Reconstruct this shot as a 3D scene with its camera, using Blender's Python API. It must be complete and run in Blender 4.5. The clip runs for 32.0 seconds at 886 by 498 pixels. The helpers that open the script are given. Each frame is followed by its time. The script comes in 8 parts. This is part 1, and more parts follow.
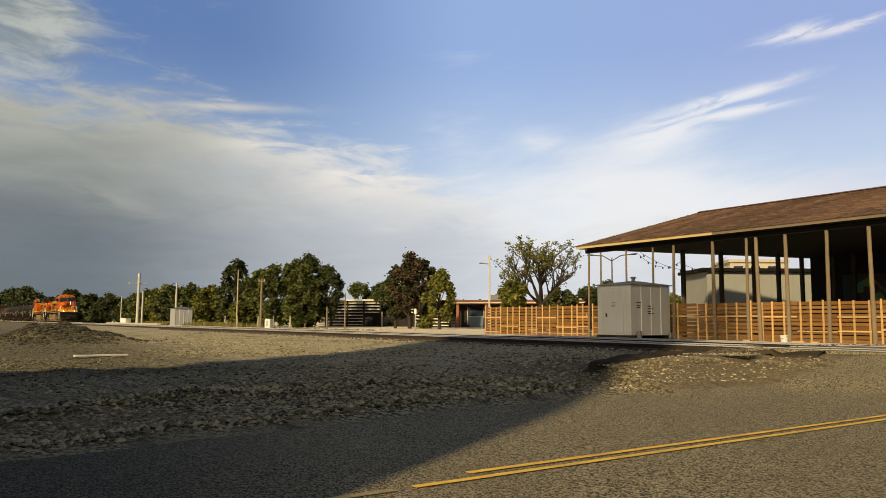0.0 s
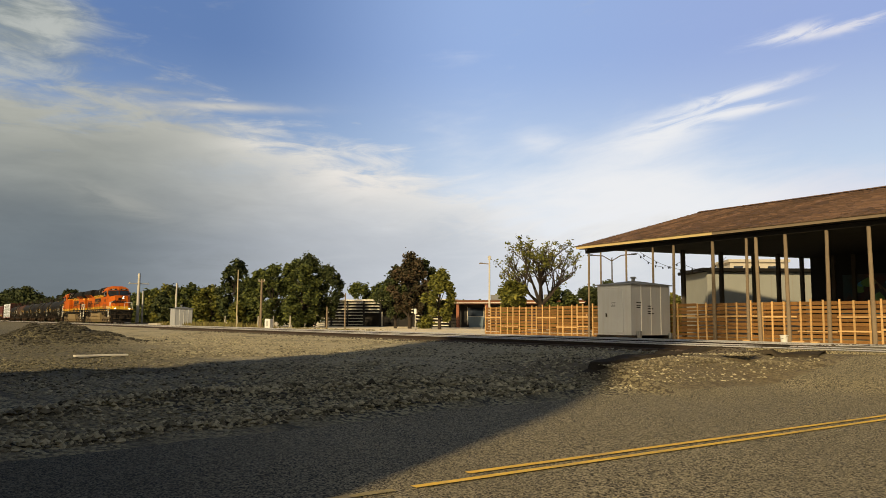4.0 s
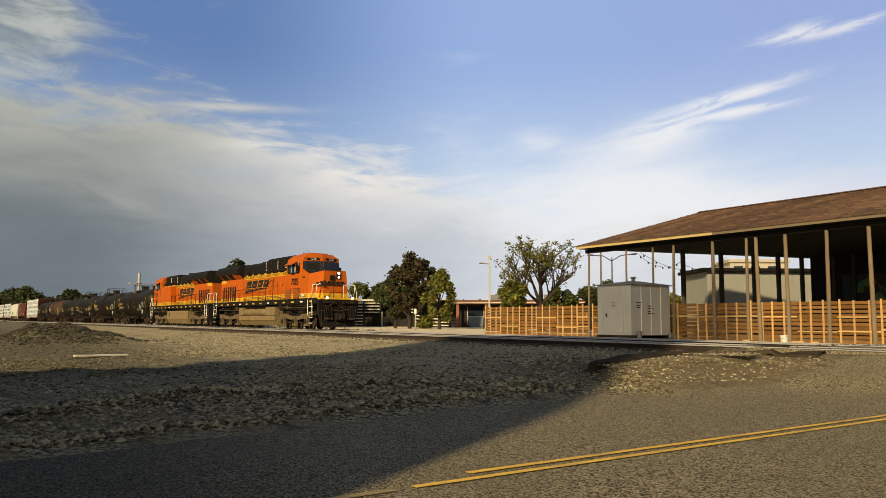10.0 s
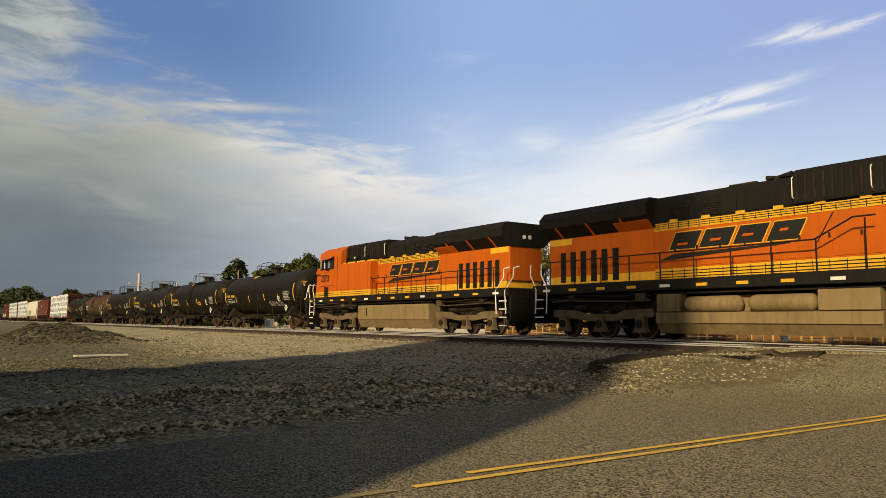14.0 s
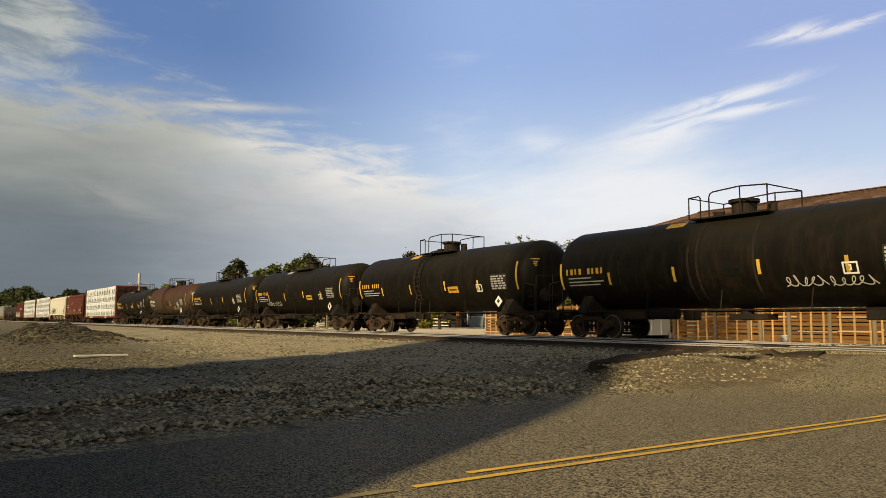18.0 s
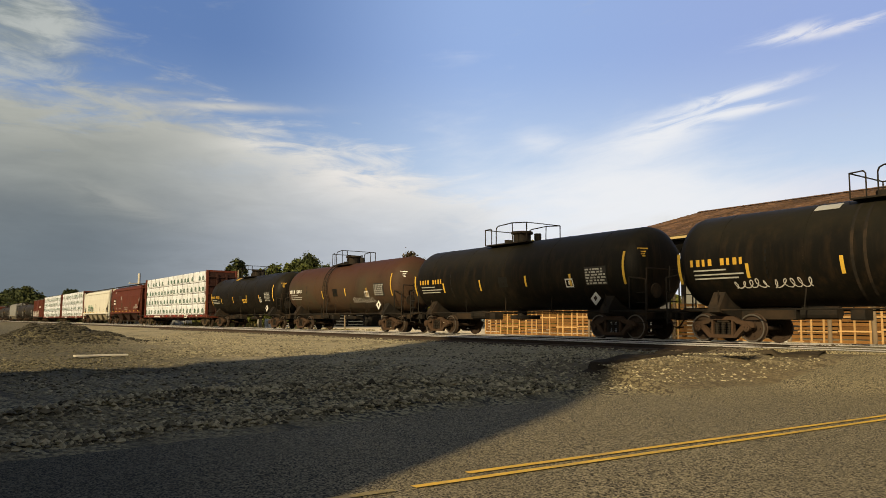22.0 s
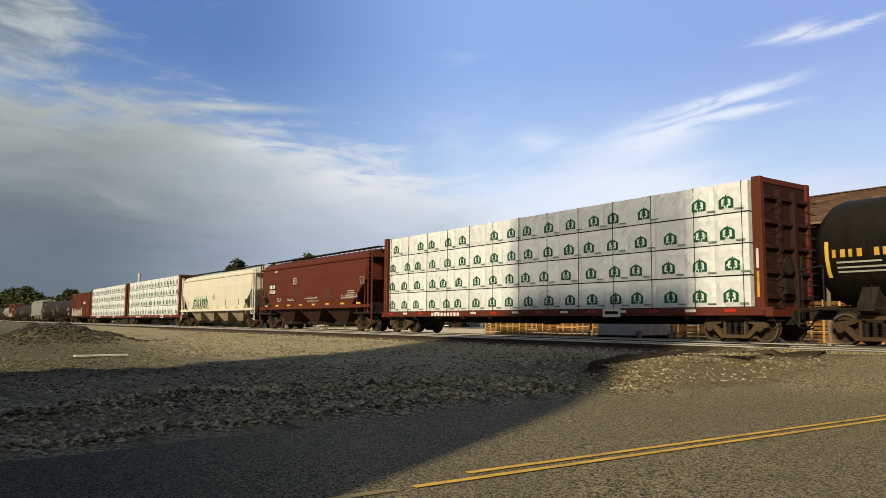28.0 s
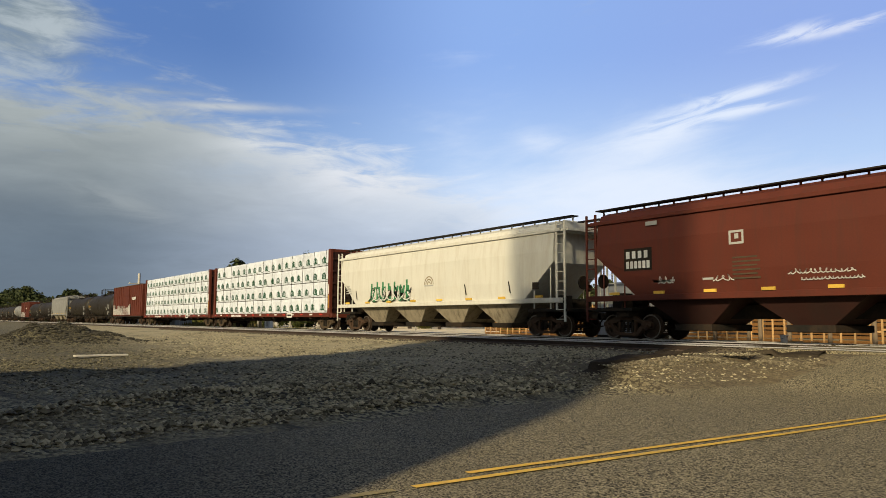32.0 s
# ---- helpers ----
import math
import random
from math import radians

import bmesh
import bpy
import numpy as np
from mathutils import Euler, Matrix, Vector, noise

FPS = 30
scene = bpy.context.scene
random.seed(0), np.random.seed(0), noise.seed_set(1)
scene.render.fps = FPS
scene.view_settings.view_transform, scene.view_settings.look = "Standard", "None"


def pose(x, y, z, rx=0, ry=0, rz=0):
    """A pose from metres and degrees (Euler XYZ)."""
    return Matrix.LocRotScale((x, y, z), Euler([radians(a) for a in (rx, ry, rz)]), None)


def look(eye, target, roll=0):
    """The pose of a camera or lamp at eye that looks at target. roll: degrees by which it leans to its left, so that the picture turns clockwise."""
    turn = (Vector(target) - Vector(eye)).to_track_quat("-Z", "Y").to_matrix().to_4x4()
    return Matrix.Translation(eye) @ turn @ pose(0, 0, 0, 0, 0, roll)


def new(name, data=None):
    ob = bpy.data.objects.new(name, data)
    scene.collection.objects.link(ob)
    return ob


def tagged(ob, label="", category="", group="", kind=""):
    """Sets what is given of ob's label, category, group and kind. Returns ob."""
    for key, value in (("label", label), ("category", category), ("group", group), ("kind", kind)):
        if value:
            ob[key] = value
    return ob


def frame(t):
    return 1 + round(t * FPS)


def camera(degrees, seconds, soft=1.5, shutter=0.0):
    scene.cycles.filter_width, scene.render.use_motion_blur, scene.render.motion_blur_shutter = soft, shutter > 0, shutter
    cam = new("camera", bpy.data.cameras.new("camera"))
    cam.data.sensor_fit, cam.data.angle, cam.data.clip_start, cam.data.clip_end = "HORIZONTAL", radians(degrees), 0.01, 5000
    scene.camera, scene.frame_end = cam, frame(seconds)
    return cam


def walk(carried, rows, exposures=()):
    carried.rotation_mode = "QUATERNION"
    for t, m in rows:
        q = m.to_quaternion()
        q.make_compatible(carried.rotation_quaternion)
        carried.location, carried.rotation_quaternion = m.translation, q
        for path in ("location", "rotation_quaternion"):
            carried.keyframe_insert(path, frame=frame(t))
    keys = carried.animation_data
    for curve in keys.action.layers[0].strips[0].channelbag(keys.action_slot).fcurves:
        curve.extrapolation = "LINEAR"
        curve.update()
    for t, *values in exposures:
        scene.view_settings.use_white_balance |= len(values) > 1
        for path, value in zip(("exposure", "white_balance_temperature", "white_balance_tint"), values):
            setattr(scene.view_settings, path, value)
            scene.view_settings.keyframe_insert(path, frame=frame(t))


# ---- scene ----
# ---------- camera: it stands still on the verge beside the street ----------
EYE = Vector((0.0, 0.0, 1.4))
YAW, PITCH = radians(34.91), radians(5.647)
AIM = Vector((-math.cos(YAW) * math.cos(PITCH), math.sin(YAW) * math.cos(PITCH), math.sin(PITCH)))
cam = camera(61.8, 32.0, soft=0.6)
walk(cam, [(0.0, look(EYE, EYE + 10 * AIM, 0.426)), (32.0, look(EYE, EYE + 10 * AIM, 0.426))], [(0.0, -0.15, 7800, 7), (20.0, -0.15, 7700, 7), (24.5, -0.15, 7450, 7), (28.0, -0.15, 6800, 6), (32.0, -0.15, 6650, 6)])

# ---------- the plan: rails run along x, the street along y ----------
RAIL_Z = 0.835          # top of rail
MAIN_Y = 22.34          # centre of the track that the train uses
SIDE_Y = 18.35          # centre of the nearer siding
FENCE_Y = 33.0
STREET_X = -5.62        # the yellow lines
SUN_EL, SUN_AZ = radians(25.5), math.atan2(0.461, -0.887)
SUN_DIR = Vector((math.sin(SUN_AZ) * math.cos(SUN_EL), math.cos(SUN_AZ) * math.cos(SUN_EL), math.sin(SUN_EL)))

# ---------- sky ----------
world = bpy.data.worlds.new("sky")
scene.world = world
world.use_nodes = True


def nodes_of(tree):
    """Short ways to add nodes and links to one tree."""
    def add(kind, **kw):
        n = tree.nodes.new(kind)
        for k, v in kw.items():
            if k == "op":
                n.operation = v
            elif k == "blend":
                n.data_type, n.blend_type = "RGBA", v
            elif k == "sky":
                n.sky_type = v
            elif k == "dims":
                n.noise_dimensions = v
        return n

    def link(a, b):
        tree.links.new(a, b)

    def put(socket, value):
        if isinstance(value, bpy.types.NodeSocket):
            tree.links.new(value, socket)
        else:
            socket.default_value = value

    def calc(op, a, b=0.0, clamp=False):
        n = add("ShaderNodeMath", op=op)
        n.use_clamp = clamp
        put(n.inputs[0], a)
        put(n.inputs[1], b)
        return n.outputs[0]

    def mix(fac, a, b, blend="MIX"):
        n = add("ShaderNodeMix", blend=blend)
        put(n.inputs["Factor"], fac)
        put(n.inputs[6], a)
        put(n.inputs[7], b)
        return n.outputs[2]

    def ramp(value, lo, hi):
        n = add("ShaderNodeMapRange")
        n.interpolation_type = "SMOOTHSTEP"
        put(n.inputs[0], value)
        n.inputs[1].default_value, n.inputs[2].default_value = lo, hi
        return n.outputs[0]

    def noise_tex(vec, scale, detail=4.0, rough=0.55, distort=0.0):
        n = add("ShaderNodeTexNoise")
        if vec is not None:
            link(vec, n.inputs["Vector"])
        n.inputs["Scale"].default_value = scale
        n.inputs["Detail"].default_value = detail
        n.inputs["Roughness"].default_value = rough
        n.inputs["Distortion"].default_value = distort
        return n.outputs["Fac"]

    def dot(vec, const):
        n = add("ShaderNodeVectorMath", op="DOT_PRODUCT")
        link(vec, n.inputs[0])
        n.inputs[1].default_value = const
        return n.outputs["Value"]

    def vec3(x, y, z):
        n = add("ShaderNodeCombineXYZ")
        for s, v in zip(n.inputs, (x, y, z)):
            put(s, v)
        return n.outputs[0]
    return add, link, put, calc, mix, ramp, noise_tex, dot, vec3


def tone(r, g, b):
    """A sky radiance from the colour that it has on the screen."""
    lin = [((v / 255 + 0.055) / 1.055) ** 2.4 for v in (r, g, b)]
    return (10 * lin[0] / 0.873, 10 * lin[1] / 0.843, 10 * lin[2] / 0.738, 1)


def build_sky():
    tree = world.node_tree
    tree.nodes.clear()
    add, link, put, calc, mix, ramp, noise_tex, dot, vec3 = nodes_of(tree)
    d = add("ShaderNodeTexCoord").outputs["Generated"]
    sky = add("ShaderNodeTexSky", sky="NISHITA")
    sky.sun_disc = False
    sky.sun_elevation, sky.sun_rotation = SUN_EL, SUN_AZ
    sky.air_density, sky.dust_density, sky.ozone_density = 1.0, 0.6, 2.5
    fwd, right = (-math.cos(YAW), math.sin(YAW), 0), (math.sin(YAW), math.cos(YAW), 0)
    az = calc("MULTIPLY", calc("ARCTAN2", dot(d, right), dot(d, fwd)), 57.2958)
    dz = dot(d, (0, 0, 1))
    el = calc("MULTIPLY", calc("ARCSINE", dz), 57.2958)
    # feathered streaks: nearly level in the west, rising gently in the east
    lean = calc("MULTIPLY", az, calc("MULTIPLY", ramp(az, -8.0, 14.0), 0.15))
    lev = calc("SUBTRACT", el, lean)
    wave = vec3(calc("MULTIPLY", az, 0.075), calc("MULTIPLY", lev, 0.22), 1.7)
    thin = vec3(calc("MULTIPLY", az, 0.13), calc("MULTIPLY", lev, 0.62), 4.2)
    puff = vec3(calc("MULTIPLY", az, 0.15), calc("MULTIPLY", lev, 0.48), 8.4)
    n1 = noise_tex(wave, 1.2, 8.0, 0.55, 0.4)
    n2 = noise_tex(thin, 1.3, 8.0, 0.60, 0.8)
    n3 = noise_tex(puff, 1.5, 9.0, 0.60, 0.5)

    def centred(n, k):
        return calc("MULTIPLY", calc("SUBTRACT", n, 0.5), k)

    def total(*terms):
        out = terms[0]
        for one in terms[1:]:
            out = calc("ADD", out, one)
        return out

    def times(*terms):
        out = terms[0]
        for one in terms[1:]:
            out = calc("MULTIPLY", out, one)
        return out

    def blob(a, e, sa, se, tilt=0.0):
        x = calc("DIVIDE", calc("SUBTRACT", az, a), sa)
        y = calc("DIVIDE", calc("SUBTRACT", calc("SUBTRACT", el, e), calc("MULTIPLY", calc("SUBTRACT", az, a), tilt)), se)
        r = calc("ADD", calc("MULTIPLY", x, x), calc("MULTIPLY", y, y))
        return calc("POWER", 2.7183, calc("MULTIPLY", r, -1.0))
    # clear air: deep blue in the upper west, paler eastward and towards the land
    clear = mix(ramp(az, -18.0, 4.0), tone(92, 126, 180), mix(ramp(az, 4.0, 26.0), tone(146, 177, 227), tone(148, 172, 223)))
    clear = mix(calc("MULTIPLY", ramp(el, 21.0, 9.0), 0.85), clear, mix(ramp(az, -14.0, 6.0), tone(152, 181, 214), tone(196, 217, 238)))
    clear = mix(0.12, clear, sky.outputs[0])
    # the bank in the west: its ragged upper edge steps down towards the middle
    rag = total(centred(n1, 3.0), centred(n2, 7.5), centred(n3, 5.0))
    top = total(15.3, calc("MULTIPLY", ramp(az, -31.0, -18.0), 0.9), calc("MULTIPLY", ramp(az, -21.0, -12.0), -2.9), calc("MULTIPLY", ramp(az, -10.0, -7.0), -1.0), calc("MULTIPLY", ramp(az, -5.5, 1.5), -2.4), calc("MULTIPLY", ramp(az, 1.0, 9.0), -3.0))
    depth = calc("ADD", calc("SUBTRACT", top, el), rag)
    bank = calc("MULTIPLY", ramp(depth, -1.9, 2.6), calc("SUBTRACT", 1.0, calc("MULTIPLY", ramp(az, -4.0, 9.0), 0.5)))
    for a, e, sa, se, tilt, k in ((-17.6, 15.7, 5.4, 0.34, 0.040, 0.85), (-12.6, 13.25, 3.6, 0.36, 0.05, 0.95), (-22.0, 16.4, 3.5, 0.35, 0.02, 0.6), (-5.9, 11.2, 3.4, 1.1, -0.10, 1.0), (-1.8, 10.5, 2.6, 0.45, 0.0, 0.7)):
        bank = calc("MAXIMUM", bank, times(blob(a, e, sa, se, tilt), k, ramp(calc("ADD", n2, centred(n3, 0.6)), 0.20, 0.56)))
    west, low = ramp(az, -3.0, -27.0), ramp(calc("ADD", el, centred(n1, 5.0)), 14.5, 4.5)
    body = mix(west, mix(low, tone(216, 218, 216), tone(186, 194, 203)), mix(low, tone(156, 161, 155), tone(104, 115, 122)))
    rim = times(ramp(depth, 4.2, 0.6), ramp(n3, 0.36, 0.62), 0.55)
    body = mix(rim, body, mix(west, tone(228, 227, 223), tone(184, 188, 181)))
    for a, e, sa, se, tilt, k, c in ((-6.3, 10.9, 4.4, 1.5, -0.05, 0.75, tone(228, 226, 222)), (-23.5, 8.2, 3.4, 0.9, -0.25, 0.35, tone(178, 180, 172)), (-17.4, 15.7, 5.2, 0.50, 0.040, 0.50, tone(206, 206, 200)), (-12.6, 13.25, 3.6, 0.45, 0.05, 0.70, tone(220, 219, 213)),
                                     (-15.5, 11.2, 3.8, 0.9, 0.05, 0.35, tone(150, 168, 186)), (-11.5, 4.0, 8.0, 2.2, 0.0, 0.5, tone(150, 160, 172))):
        body = mix(times(blob(a, e, sa, se, tilt), k, ramp(n2, 0.25, 0.62)), body, c)
    ripple = total(1.0, centred(n1, 0.16), centred(n2, 0.20), centred(n3, 0.14))
    body = mix(1.0, body, vec3(ripple, ripple, ripple), "MULTIPLY")
    # thin white veil in the east, with three feathers above it, and a tuft high in the west
    cover = calc("MULTIPLY", ramp(calc("ADD", el, centred(n1, 5.0)), 12.5, 6.0), calc("MULTIPLY", ramp(az, -6.0, 6.0), 0.80))
    for a, e, sa, se, tilt, w in ((13.5, 10.9, 7.5, 3.2, 0.05, 0.72), (16.0, 13.6, 3.6, 1.2, 0.10, 0.30), (7.3, 13.9, 2.3, 0.9, 0.0, 0.42), (1.5, 10.6, 5.0, 2.6, 0.0, 0.30), (0.8, 14.5, 3.0, 1.8, 0.0, 0.22), (1.0, 20.2, 2.4, 1.0, 0.0, 0.18), (27.0, 9.0, 9.0, 2.6, 0.0, 0.35)):
        cover = calc("ADD", cover, calc("MULTIPLY", blob(a, e, sa, se, tilt), w))
    for a, e, sa, se, tilt, w in ((22.6, 16.45, 4.6, 0.55, 0.17, 0.95), (23.3, 15.35, 3.4, 0.40, 0.10, 0.80), (18.0, 14.6, 3.6, 0.9, 0.16, 0.50), (28.6, 20.0, 4.6, 0.50, 0.06, 1.0), (26.0, 20.3, 3.0, 0.6, 0.1, 0.35)):
        cover = calc("ADD", cover, times(blob(a, e, sa, se, tilt), w, ramp(n2, 0.22, 0.60)))
    veil = ramp(total(cover, centred(n1, 0.35), centred(n2, 0.45), centred(n3, 0.40)), 0.04, 1.05)
    tuft = ramp(total(calc("MULTIPLY", blob(-30.5, 20.4, 5.2, 2.1, 0.0), 1.0), calc("MULTIPLY", blob(-32.0, 17.2, 7.5, 1.8, 0.0), 0.62), centred(n3, 1.1), centred(n2, 0.5)), 0.12, 0.95)
    seen = mix(calc("MULTIPLY", veil, 0.93), clear, mix(ramp(az, 20.0, 30.0), tone(228, 233, 238), tone(214, 218, 230)))
    seen = mix(calc("MULTIPLY", tuft, 0.90), seen, mix(ramp(n3, 0.35, 0.65), tone(134, 145, 144), tone(180, 187, 183)))
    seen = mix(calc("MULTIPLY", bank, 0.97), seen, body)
    bg = add("ShaderNodeBackground")
    # unseen sky tuned for fill: thin even cloud all round, bright and low sunward
    near_sun = calc("POWER", calc("MAXIMUM", dot(d, tuple(SUN_DIR)), 0.0), 4.0)
    aside = calc("MAXIMUM", ramp(calc("ABSOLUTE", az), 37.0, 58.0), ramp(el, 29.0, 44.0))
    glow = calc("MULTIPLY", near_sun, ramp(el, 50.0, 18.0))
    even = mix(glow, (1.02, 1.10, 1.14, 1), (12.2, 12.0, 10.8, 1))
    link(mix(calc("MULTIPLY", aside, 0.85), seen, even), bg.inputs["Color"])
    bg.inputs["Strength"].default_value = 0.1
    link(bg.outputs[0], add("ShaderNodeOutputWorld").inputs[0])


build_sky()
sun = new("sun", bpy.data.lights.new("sun", "SUN"))
sun.data.energy, sun.data.angle, sun.data.color = 4.9, radians(1.8), (1.0, 0.83, 0.56)
sun.matrix_world = look((20, -40, 30), Vector((20, -40, 30)) - SUN_DIR)


# ---------- materials ----------
def mat(name, col, rough=0.65, metal=0.0, var=0.22, scale=1.5, fine=30.0, bump=0.15, dirt=None, amount=0.0, streak=False, rnd=0.0, island=0.0, glow=0.0, hue=None, bscale=None, spec=0.32, top_tone=None, west_dark=None):
    """A surface with variation at two scales, dirt in patches or vertical streaks, and fine relief."""
    m = bpy.data.materials.new(name)
    m.use_nodes = True
    tree = m.node_tree
    b = tree.nodes["Principled BSDF"]
    add, link, put, calc, mix, ramp, noise_tex, dot, vec3 = nodes_of(tree)
    co = add("ShaderNodeTexCoord").outputs["Object"]
    n1 = noise_tex(co, scale, 5.0, 0.6)
    n2 = noise_tex(co, fine, 4.0, 0.65)
    k = calc("ADD", 1.0, calc("MULTIPLY", calc("ADD", calc("SUBTRACT", n1, 0.5), calc("MULTIPLY", calc("SUBTRACT", n2, 0.5), 0.8)), 2 * var))
    if rnd:
        k = calc("MULTIPLY", k, calc("ADD", 1 - rnd, calc("MULTIPLY", add("ShaderNodeObjectInfo").outputs["Random"], 2 * rnd)))
    if island:
        k = calc("MULTIPLY", k, calc("ADD", 1 - island, calc("MULTIPLY", add("ShaderNodeNewGeometry").outputs["Random Per Island"], 2 * island)))
    c = mix(1.0, (*col, 1), vec3(k, k, k), "MULTIPLY")
    if hue:
        src = add("ShaderNodeNewGeometry").outputs["Random Per Island"] if island else ramp(n1, 0.4, 0.62)
        c = mix(calc("MULTIPLY", src, 0.85), c, mix(1.0, (*hue, 1), vec3(k, k, k), "MULTIPLY"))
    if dirt:
        if streak:
            mp = add("ShaderNodeMapping")
            link(co, mp.inputs[0])
            mp.inputs["Scale"].default_value = (3.0, 3.0, 0.28)
            dn = noise_tex(mp.outputs[0], 1.4, 6.0, 0.65)
        else:
            dn = noise_tex(co, scale * 0.6, 6.0, 0.65, 0.4)
        c = mix(calc("MULTIPLY", ramp(dn, 0.42, 0.72), amount), c, (*dirt, 1))
    if west_dark:        # darker stone towards the western end of the lot
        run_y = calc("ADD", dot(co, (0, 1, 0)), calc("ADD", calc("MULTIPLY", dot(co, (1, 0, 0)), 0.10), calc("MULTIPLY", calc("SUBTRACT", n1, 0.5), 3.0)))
        c = mix(calc("MULTIPLY", ramp(run_y, 7.5, 1.0), calc("ADD", 0.12, calc("MULTIPLY", ramp(dot(co, (1, 0, 0)), -12.5, -17.0), 0.70))), c, mix(1.0, (*west_dark, 1), vec3(k, k, k), "MULTIPLY"))
    if top_tone:        # a second tone on upward faces
        up = dot(add("ShaderNodeNewGeometry").outputs["Normal"], (0, 0, 1))
        c = mix(calc("MULTIPLY", ramp(calc("ADD", up, calc("MULTIPLY", calc("SUBTRACT", n1, 0.5), 0.5)), 0.05, 0.75), 0.75), c, (*top_tone, 1))
    link(c, b.inputs["Base Color"])
    put(b.inputs["Roughness"], calc("ADD", rough, calc("MULTIPLY", calc("SUBTRACT", n1, 0.5), 0.25), True))
    b.inputs["Metallic"].default_value = metal
    b.inputs["Specular IOR Level"].default_value = spec
    if bump:
        bp = add("ShaderNodeBump")
        bp.inputs["Strength"].default_value = min(1.0, bump)
        bp.inputs["Distance"].default_value = 0.02 if bscale is None else bscale
        link(n2, bp.inputs["Height"])
        link(bp.outputs[0], b.inputs["Normal"])
    if glow:
        b.inputs["Emission Color"].default_value = (*col, 1)
        b.inputs["Emission Strength"].default_value = glow
    return m


def asphalt_mat():
    """Worn asphalt: pale and dark aggregate in a tarry ground, patched and polished."""
    m = bpy.data.materials.new("worn asphalt")
    m.use_nodes = True
    tree = m.node_tree
    b = tree.nodes["Principled BSDF"]
    add, link, put, calc, mix, ramp, noise_tex, dot, vec3 = nodes_of(tree)
    co = add("ShaderNodeTexCoord").outputs["Object"]
    vor = add("ShaderNodeTexVoronoi")
    link(co, vor.inputs["Vector"])
    vor.inputs["Scale"].default_value = 62.0
    sep = add("ShaderNodeSeparateColor")
    link(vor.outputs["Color"], sep.inputs[0])
    n1 = noise_tex(co, 0.4, 6.0, 0.6)
    n2 = noise_tex(co, 30.0, 5.0, 0.75)
    grit = ramp(calc("ADD", calc("MULTIPLY", sep.outputs[0], 0.55), calc("MULTIPLY", n2, 0.6)), 0.30, 0.90)
    c = mix(grit, (0.020, 0.018, 0.012, 1), (0.42, 0.36, 0.23, 1))
    c = mix(calc("MULTIPLY", ramp(n1, 0.42, 0.66), 0.30), c, (0.15, 0.128, 0.085, 1))
    # the foreground's shade deepens westward: this darkening is put into the asphalt colour
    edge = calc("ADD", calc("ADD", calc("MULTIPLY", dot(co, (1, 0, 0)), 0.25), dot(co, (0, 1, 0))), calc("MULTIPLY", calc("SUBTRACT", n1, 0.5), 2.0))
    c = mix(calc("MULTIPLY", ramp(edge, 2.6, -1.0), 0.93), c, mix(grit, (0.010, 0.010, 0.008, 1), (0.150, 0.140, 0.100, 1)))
    link(c, b.inputs["Base Color"])
    b.inputs["Roughness"].default_value = 0.92
    b.inputs["Specular IOR Level"].default_value = 0.2
    bp = add("ShaderNodeBump")
    bp.inputs["Strength"].default_value, bp.inputs["Distance"].default_value = 0.8, 0.009
    link(calc("ADD", calc("MULTIPLY", vor.outputs["Distance"], -0.6), n2), bp.inputs["Height"])
    link(bp.outputs[0], b.inputs["Normal"])
    return m


